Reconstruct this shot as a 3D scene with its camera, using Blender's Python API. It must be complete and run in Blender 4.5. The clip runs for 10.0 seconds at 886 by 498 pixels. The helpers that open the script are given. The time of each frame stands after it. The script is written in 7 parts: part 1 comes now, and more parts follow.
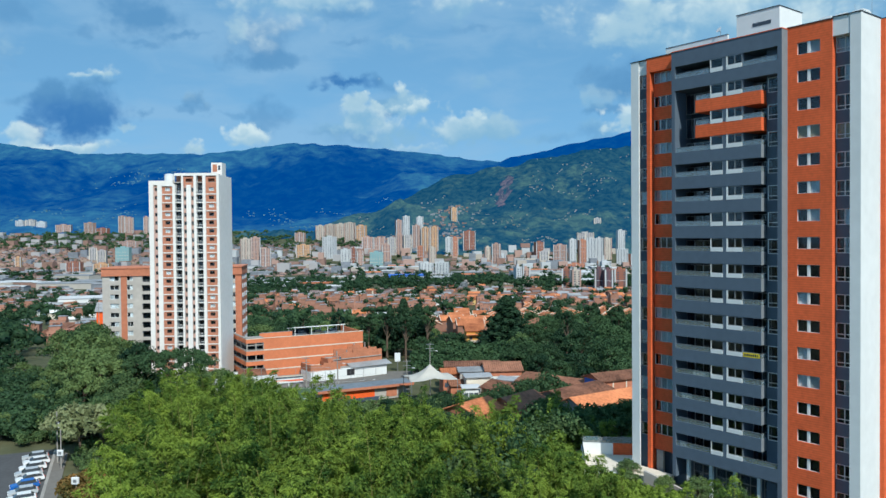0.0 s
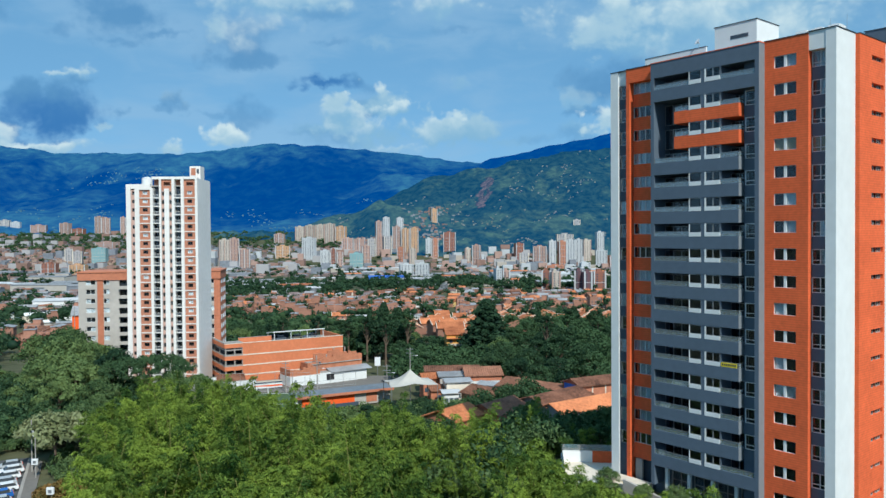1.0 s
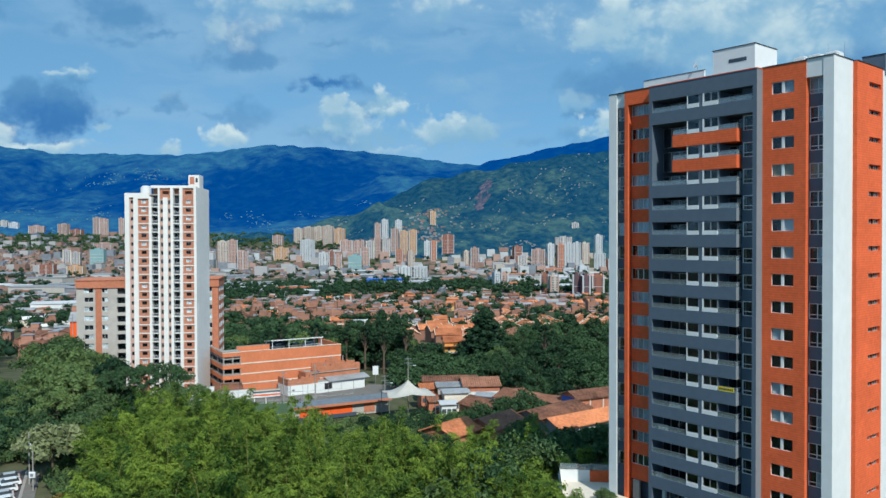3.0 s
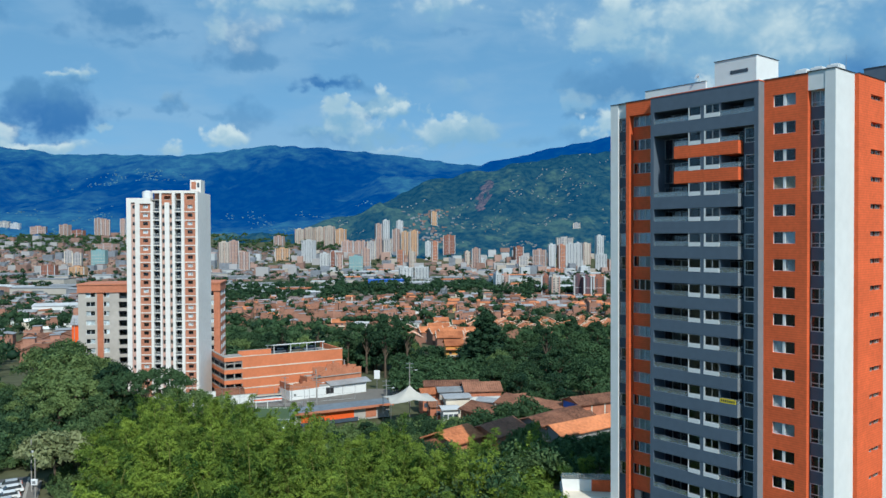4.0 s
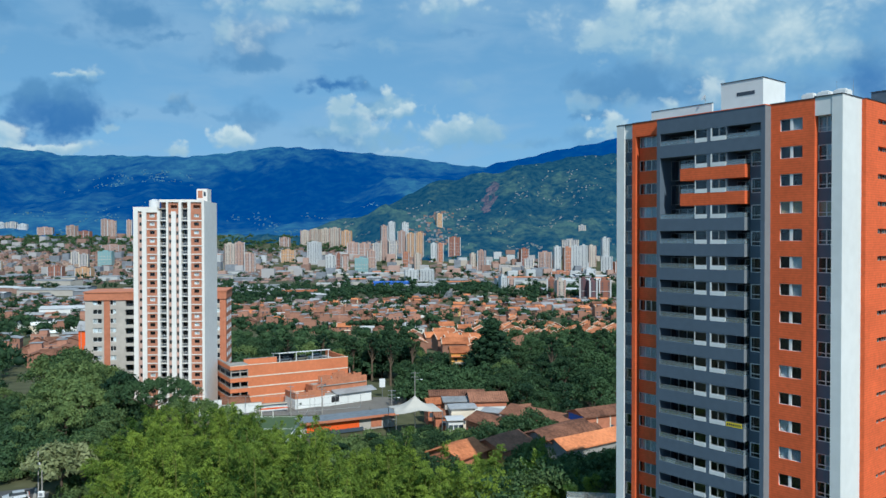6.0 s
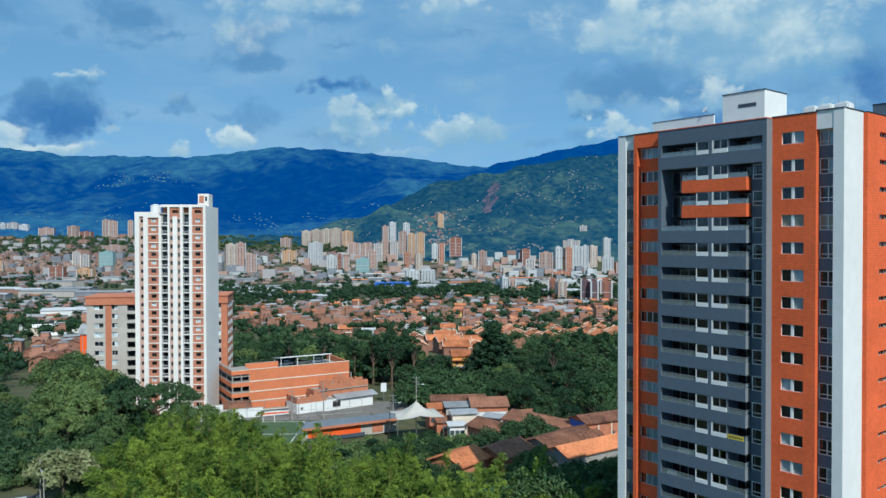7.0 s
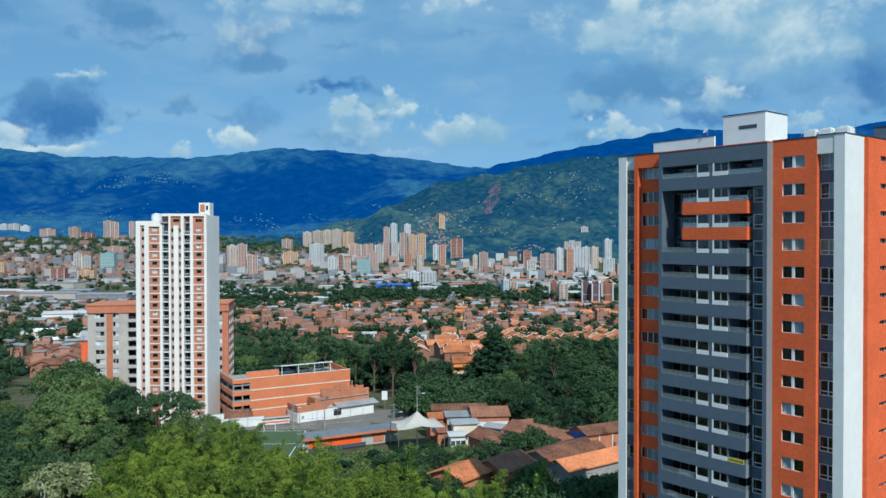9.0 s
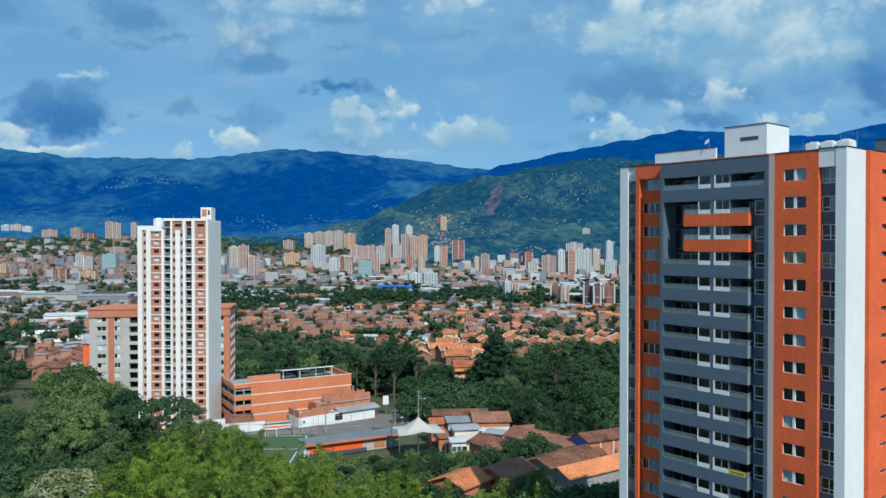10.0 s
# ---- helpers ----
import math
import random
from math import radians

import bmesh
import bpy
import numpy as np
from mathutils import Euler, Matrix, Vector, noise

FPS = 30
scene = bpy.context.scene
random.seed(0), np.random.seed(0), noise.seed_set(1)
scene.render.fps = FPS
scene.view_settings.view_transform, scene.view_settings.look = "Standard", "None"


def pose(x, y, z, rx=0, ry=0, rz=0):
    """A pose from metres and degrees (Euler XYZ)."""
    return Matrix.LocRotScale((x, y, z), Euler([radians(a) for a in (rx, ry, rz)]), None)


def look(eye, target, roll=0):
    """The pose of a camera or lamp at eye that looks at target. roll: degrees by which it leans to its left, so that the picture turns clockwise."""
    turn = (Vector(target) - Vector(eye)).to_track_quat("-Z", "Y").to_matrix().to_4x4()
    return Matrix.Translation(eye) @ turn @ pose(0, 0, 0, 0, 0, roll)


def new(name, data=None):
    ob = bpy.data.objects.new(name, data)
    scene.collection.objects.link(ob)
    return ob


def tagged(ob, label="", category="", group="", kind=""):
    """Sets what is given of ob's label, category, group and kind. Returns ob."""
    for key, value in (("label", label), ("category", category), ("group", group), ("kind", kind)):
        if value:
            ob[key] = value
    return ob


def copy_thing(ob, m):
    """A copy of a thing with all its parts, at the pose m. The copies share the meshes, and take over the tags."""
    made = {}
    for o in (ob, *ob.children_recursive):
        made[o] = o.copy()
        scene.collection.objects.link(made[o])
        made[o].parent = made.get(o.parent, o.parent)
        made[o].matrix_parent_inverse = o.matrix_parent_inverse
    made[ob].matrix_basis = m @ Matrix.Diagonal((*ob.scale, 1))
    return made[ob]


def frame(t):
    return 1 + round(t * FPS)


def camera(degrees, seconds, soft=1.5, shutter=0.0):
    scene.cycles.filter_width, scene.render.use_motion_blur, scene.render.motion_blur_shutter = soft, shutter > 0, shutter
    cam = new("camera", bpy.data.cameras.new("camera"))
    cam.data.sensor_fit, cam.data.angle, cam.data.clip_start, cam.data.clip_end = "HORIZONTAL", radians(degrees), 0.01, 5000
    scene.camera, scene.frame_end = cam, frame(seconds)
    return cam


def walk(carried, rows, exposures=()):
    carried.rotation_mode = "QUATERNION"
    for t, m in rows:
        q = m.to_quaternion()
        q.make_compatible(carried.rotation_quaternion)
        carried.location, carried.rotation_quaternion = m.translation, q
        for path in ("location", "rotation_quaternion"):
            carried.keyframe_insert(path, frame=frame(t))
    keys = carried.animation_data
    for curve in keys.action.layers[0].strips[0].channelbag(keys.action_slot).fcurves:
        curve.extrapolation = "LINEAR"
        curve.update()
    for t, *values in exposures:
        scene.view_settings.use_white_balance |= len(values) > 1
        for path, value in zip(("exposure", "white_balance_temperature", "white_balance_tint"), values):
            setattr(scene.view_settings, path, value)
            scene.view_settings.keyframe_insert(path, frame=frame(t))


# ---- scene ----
cam = camera(60.2, 10.0)
PATH = [
    (0, (0.776, -0.13, 25.684), (0.774, 1.87, 25.645), -0.5),
    (0.5, (0.73, -0.098, 26.142), (0.765, 1.902, 26.104), -0.4),
    (1, (0.74, -0.088, 26.661), (0.79, 1.911, 26.624), -0.4),
    (1.5, (0.761, -0.123, 27.19), (0.816, 1.876, 27.155), -0.3),
    (2, (0.772, -0.105, 27.731), (0.831, 1.894, 27.697), -0.3),
    (2.5, (0.773, -0.15, 28.279), (0.829, 1.849, 28.246), -0.2),
    (4, (0.694, -0.268, 30.119), (0.745, 1.731, 30.087), -0.2),
    (4.5, (0.723, -0.252, 30.659), (0.771, 1.747, 30.628), -0.2),
    (5, (0.704, -0.291, 31.221), (0.747, 1.708, 31.191), -0.2),
    (5.5, (0.673, -0.334, 31.745), (0.712, 1.666, 31.716), -0.1),
    (7, (0.592, -0.379, 33.673), (0.626, 1.62, 33.644), -0.1),
    (7.5, (0.655, -0.373, 34.227), (0.688, 1.627, 34.198), -0.1),
    (8, (0.66, -0.366, 34.81), (0.694, 1.633, 34.781), -0.1),
    (8.5, (0.676, -0.363, 35.387), (0.708, 1.637, 35.358), -0.0),
    (9, (0.677, -0.327, 36.001), (0.708, 1.673, 35.973), -0.1),
    (9.5, (0.699, -0.329, 36.602), (0.728, 1.67, 36.574), -0.0),
    (10, (0.698, -0.356, 37.095), (0.725, 1.644, 37.07), 0.0),
]
walk(cam, [(t, look(eye, target, roll)) for t, eye, target, roll in PATH],
     exposures=((0.0, 0.10, 6050, 6), (2.5, 0.04, 6050, 6), (5.0, 0.0, 6020, 6), (10.0, 0.0, 5980, 6)))

# ---- world, sun, exposure ----
SUN_AZ = (0.345, -0.9386)          # where the sun stands, as seen from above
SUN_EL = 45.0
world = bpy.data.worlds.new("sky")
scene.world = world
world.use_nodes = True
wn, wl = world.node_tree.nodes, world.node_tree.links
wn.clear()


def wmath(op, a, b=None, c=None, clamp=False):
    n = wn.new("ShaderNodeMath")
    n.operation, n.use_clamp = op, clamp
    for i, v in enumerate((a, b, c)):
        if v is None:
            continue
        if isinstance(v, (int, float)):
            n.inputs[i].default_value = v
        else:
            wl.new(v, n.inputs[i])
    return n.outputs[0]


def wmix(fac, a, b):
    n = wn.new("ShaderNodeMix")
    n.data_type = "RGBA"
    for i, v in ((0, fac), (6, a), (7, b)):
        if isinstance(v, (int, float)):
            n.inputs[i].default_value = v
        elif isinstance(v, tuple):
            n.inputs[i].default_value = (*v, 1)
        else:
            wl.new(v, n.inputs[i])
    return n.outputs[2]


def wstep(x, lo, hi):
    n = wn.new("ShaderNodeMapRange")
    n.interpolation_type = "SMOOTHSTEP"
    wl.new(x, n.inputs[0])
    n.inputs[1].default_value, n.inputs[2].default_value = lo, hi
    return n.outputs[0]


sky = wn.new("ShaderNodeTexSky")
sky.sky_type, sky.sun_disc = "NISHITA", False
sky.sun_elevation, sky.sun_rotation = radians(SUN_EL), math.atan2(SUN_AZ[0], SUN_AZ[1])
sky.altitude, sky.air_density, sky.dust_density, sky.ozone_density = 1500, 1.0, 0.6, 2.0
coord = wn.new("ShaderNodeTexCoord").outputs["Generated"]
sep = wn.new("ShaderNodeSeparateXYZ")
wl.new(coord, sep.inputs[0])
ahead = wmath("MAXIMUM", sep.outputs[1], 0.15)
px, pz = wmath("DIVIDE", sep.outputs[0], ahead), wmath("DIVIDE", sep.outputs[2], ahead)


def wnoise(scale, detail, rough, squash, warp=0.0, shift=(0, 0, 0)):
    m = wn.new("ShaderNodeMapping")
    m.inputs["Scale"].default_value = (1, 1, squash)
    m.inputs["Location"].default_value = shift
    wl.new(coord, m.inputs[0])
    n = wn.new("ShaderNodeTexNoise")
    n.inputs["Scale"].default_value, n.inputs["Detail"].default_value = scale, detail
    n.inputs["Roughness"].default_value, n.inputs["Distortion"].default_value = rough, warp
    wl.new(m.outputs[0], n.inputs[0])
    return n.outputs[0]


def wbillow(scale, stretch):
    m = wn.new("ShaderNodeMapping")
    m.inputs["Scale"].default_value = (1, 1, stretch)
    wl.new(coord, m.inputs[0])
    bend = wn.new("ShaderNodeVectorMath")
    bend.operation = "MULTIPLY_ADD"
    bend.inputs[1].default_value = (0.06, 0.06, 0.06)
    wl.new(drift, bend.inputs[0]), wl.new(m.outputs[0], bend.inputs[2])
    n = wn.new("ShaderNodeTexVoronoi")
    n.feature, n.inputs["Scale"].default_value, n.inputs["Smoothness"].default_value = "SMOOTH_F1", scale, 0.6
    wl.new(bend.outputs[0], n.inputs["Vector"])
    return wmath("SUBTRACT", 0.42, n.outputs["Distance"])


warp_tex = wn.new("ShaderNodeTexNoise")
warp_tex.inputs["Scale"].default_value, warp_tex.inputs["Detail"].default_value = 14, 5
wl.new(coord, warp_tex.inputs[0])
drift = warp_tex.outputs["Color"]
puffs = wnoise(13, 6, 0.5, 1.35, 0.25)
fine = wnoise(46, 4, 0.5, 1.2, 0.3)
wide = wnoise(5, 4, 0.5, 2.4, 0.2, (3.1, 0.7, 1.9))
lump = wmath("ADD", wmath("ADD", wmath("MULTIPLY", wbillow(24, 1.2), 0.8), wmath("MULTIPLY", wmath("ADD", wbillow(62, 1.2), wmath("MULTIPLY", wbillow(130, 1.2), 0.6)), 0.6)),
             wmath("ADD", wmath("MULTIPLY", wmath("SUBTRACT", puffs, 0.5), 1.5), wmath("MULTIPLY", wmath("SUBTRACT", fine, 0.5), 0.9)))
TONES = {"W": (5.9, 6.9, 7.0), "P": (3.35, 4.95, 5.95), "L": (2.25, 4.1, 5.6), "G": (1.05, 2.6, 4.6), "D": (0.50, 1.75, 4.05)}
swell = wmath("ADD", wmath("MULTIPLY", wmath("SUBTRACT", puffs, 0.5), 1.7), wmath("ADD", wmath("MULTIPLY", wbillow(15, 1.5), 0.7), -0.08))
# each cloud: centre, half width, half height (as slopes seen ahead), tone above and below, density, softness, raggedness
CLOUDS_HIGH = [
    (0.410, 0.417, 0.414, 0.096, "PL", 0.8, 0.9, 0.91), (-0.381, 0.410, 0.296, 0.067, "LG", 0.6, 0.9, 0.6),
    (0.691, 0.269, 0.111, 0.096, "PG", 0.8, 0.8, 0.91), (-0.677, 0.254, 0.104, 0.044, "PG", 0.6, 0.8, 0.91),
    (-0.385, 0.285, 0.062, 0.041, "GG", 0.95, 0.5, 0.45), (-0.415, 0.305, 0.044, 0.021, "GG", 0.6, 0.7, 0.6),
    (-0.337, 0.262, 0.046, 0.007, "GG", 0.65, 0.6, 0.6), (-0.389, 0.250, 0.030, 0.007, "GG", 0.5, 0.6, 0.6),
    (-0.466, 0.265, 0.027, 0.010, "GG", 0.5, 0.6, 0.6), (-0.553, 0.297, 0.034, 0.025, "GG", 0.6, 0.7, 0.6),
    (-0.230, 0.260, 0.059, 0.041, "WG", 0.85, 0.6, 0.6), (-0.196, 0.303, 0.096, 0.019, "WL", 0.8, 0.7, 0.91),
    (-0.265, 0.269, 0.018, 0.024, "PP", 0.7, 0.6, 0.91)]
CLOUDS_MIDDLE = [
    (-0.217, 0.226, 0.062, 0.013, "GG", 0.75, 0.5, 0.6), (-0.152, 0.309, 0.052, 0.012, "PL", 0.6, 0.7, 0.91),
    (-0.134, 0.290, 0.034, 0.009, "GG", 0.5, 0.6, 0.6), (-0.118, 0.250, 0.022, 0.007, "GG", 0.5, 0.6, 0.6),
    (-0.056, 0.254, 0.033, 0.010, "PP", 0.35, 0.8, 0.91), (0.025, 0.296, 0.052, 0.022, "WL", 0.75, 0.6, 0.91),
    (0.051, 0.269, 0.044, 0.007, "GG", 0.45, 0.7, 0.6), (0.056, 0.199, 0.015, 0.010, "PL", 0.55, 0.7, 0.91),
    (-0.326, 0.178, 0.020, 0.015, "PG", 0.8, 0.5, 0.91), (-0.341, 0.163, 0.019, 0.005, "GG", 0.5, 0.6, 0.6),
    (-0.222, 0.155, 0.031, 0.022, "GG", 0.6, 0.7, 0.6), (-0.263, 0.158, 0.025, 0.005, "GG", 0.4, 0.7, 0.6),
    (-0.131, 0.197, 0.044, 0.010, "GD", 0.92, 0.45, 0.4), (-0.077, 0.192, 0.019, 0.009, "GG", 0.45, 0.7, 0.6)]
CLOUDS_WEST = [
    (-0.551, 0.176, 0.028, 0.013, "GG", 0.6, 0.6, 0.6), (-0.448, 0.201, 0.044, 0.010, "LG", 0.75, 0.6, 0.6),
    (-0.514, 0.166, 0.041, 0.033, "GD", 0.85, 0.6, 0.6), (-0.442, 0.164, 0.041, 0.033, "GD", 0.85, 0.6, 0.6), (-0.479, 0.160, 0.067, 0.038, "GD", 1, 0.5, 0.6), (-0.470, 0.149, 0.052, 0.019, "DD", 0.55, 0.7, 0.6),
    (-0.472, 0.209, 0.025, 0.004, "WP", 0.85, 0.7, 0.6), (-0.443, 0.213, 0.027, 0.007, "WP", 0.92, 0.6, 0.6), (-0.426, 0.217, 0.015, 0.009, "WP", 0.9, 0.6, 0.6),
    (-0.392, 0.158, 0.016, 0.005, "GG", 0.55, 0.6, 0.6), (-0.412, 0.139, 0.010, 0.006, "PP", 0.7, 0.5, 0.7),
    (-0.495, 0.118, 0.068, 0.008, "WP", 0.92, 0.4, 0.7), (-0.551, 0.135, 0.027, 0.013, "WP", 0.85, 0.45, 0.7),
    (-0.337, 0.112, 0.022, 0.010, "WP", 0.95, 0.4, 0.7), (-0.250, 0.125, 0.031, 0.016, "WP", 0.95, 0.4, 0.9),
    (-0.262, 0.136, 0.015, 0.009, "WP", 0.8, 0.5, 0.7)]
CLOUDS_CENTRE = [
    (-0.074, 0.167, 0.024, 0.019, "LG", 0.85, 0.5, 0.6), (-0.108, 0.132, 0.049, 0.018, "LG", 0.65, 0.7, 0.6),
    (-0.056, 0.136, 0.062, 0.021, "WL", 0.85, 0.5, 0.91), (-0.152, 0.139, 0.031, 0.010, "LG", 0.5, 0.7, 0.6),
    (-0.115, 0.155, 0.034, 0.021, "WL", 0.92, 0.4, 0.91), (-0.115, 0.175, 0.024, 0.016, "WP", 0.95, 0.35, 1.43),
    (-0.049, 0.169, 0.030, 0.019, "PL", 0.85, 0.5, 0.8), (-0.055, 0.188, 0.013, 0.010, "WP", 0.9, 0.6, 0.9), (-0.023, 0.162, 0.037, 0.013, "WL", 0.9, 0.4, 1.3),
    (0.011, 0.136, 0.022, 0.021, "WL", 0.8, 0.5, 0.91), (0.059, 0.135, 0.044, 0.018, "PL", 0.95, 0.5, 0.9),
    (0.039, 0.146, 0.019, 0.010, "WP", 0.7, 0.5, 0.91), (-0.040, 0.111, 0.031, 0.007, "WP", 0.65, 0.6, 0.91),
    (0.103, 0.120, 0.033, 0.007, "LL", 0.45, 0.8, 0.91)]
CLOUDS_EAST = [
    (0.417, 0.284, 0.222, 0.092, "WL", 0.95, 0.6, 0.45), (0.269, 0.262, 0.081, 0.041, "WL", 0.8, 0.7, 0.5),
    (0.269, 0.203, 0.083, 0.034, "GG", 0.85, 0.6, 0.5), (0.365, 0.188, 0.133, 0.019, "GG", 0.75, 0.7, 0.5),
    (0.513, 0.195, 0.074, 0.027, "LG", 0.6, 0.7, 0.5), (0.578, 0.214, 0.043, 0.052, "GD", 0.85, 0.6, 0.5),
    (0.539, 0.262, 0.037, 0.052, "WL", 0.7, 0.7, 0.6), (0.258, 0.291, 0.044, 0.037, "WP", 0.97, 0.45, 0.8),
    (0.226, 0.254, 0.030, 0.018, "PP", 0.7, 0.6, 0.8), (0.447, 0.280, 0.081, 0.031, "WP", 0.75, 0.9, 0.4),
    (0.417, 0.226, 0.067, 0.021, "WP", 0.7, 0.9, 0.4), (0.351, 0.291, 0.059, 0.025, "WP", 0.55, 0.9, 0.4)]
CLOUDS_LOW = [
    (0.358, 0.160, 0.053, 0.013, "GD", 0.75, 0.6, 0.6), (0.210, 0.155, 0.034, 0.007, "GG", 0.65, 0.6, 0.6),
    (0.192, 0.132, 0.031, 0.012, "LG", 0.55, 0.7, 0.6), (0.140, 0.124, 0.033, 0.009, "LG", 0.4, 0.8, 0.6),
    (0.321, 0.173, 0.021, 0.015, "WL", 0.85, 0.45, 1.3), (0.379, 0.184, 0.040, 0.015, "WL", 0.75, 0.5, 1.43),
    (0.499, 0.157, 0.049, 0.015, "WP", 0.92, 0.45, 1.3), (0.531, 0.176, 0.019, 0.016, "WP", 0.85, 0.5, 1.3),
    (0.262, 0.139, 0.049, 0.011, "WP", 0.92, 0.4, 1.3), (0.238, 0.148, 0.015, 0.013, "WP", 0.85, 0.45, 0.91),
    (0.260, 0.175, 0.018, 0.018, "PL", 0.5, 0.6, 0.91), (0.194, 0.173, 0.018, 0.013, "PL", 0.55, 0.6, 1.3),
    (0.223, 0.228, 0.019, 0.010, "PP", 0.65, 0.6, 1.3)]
streak = wnoise(9, 6, 0.55, 3.2, 0.5, (1.3, 4.1, 0.6))
veil = wmath("MULTIPLY", wstep(wmath("ADD", wide, wmath("MULTIPLY", wmath("SUBTRACT", streak, 0.5), 0.7)), 0.36, 0.70), 0.55)
back = wstep(sep.outputs[1], 0.15, -0.1)
high = wmath("MULTIPLY", wmath("MULTIPLY", wstep(puffs, 0.5, 0.66), 0.8), wstep(pz, 0.36, 0.6))
horizon = wstep(pz, 0.30, 0.02)
blue = wmix(0.8, sky.outputs[0], wmix(horizon, (1.40, 3.35, 5.40), (1.60, 3.85, 6.2)))
tone = wmix(veil, blue, (2.7, 4.35, 6.0))
sides, flutter = wn.new("ShaderNodeSeparateColor"), wn.new("ShaderNodeSeparateColor")
wl.new(drift, sides.inputs[0])
curl = wn.new("ShaderNodeTexNoise")
curl.inputs["Scale"].default_value, curl.inputs["Detail"].default_value = 58, 5
wl.new(coord, curl.inputs[0]), wl.new(curl.outputs["Color"], flutter.inputs[0])


def bent(p, i, amount, fine_amount):
    """The direction along one axis, bent by slow and by quick turbulence."""
    slow = wmath("MULTIPLY", wmath("SUBTRACT", sides.outputs[i], 0.5), amount)
    quick = wmath("MULTIPLY", wmath("SUBTRACT", flutter.outputs[i], 0.5), fine_amount)
    return wmath("ADD", p, wmath("ADD", slow, quick))


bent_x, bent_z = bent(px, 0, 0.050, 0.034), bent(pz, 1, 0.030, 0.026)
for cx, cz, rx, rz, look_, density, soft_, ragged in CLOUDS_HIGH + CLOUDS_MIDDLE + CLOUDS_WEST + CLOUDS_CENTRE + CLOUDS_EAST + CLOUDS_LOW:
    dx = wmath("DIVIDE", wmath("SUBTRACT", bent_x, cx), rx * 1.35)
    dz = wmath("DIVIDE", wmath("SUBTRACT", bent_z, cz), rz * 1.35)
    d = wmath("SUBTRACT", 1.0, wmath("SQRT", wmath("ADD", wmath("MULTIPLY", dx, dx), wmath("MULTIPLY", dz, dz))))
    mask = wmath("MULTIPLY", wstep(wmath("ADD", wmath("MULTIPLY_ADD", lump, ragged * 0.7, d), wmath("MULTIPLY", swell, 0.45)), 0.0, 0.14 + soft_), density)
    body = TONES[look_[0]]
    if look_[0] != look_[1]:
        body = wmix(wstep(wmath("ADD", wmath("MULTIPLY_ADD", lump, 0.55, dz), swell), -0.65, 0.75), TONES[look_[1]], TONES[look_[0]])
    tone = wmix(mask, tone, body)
tone = wmix(wmath("MULTIPLY", high, wmath("SUBTRACT", 1.0, back)), tone, (6.0, 6.5, 7.2))
bg = wn.new("ShaderNodeBackground")
bg.inputs[1].default_value = 0.108
wl.new(tone, bg.inputs[0])
wl.new(bg.outputs[0], wn.new("ShaderNodeOutputWorld").inputs[0])

sun_lamp = bpy.data.lights.new("sun", "SUN")
sun_lamp.energy, sun_lamp.angle, sun_lamp.color = 4.5, radians(0.53), (1.0, 0.93, 0.82)
sun = new("sun", sun_lamp)
flat = math.cos(radians(SUN_EL))
sun.matrix_world = look((SUN_AZ[0] * flat * 300, SUN_AZ[1] * flat * 300, math.sin(radians(SUN_EL)) * 300), (0, 0, 0))
scene.view_settings.exposure = 0.0

# ---- materials ----


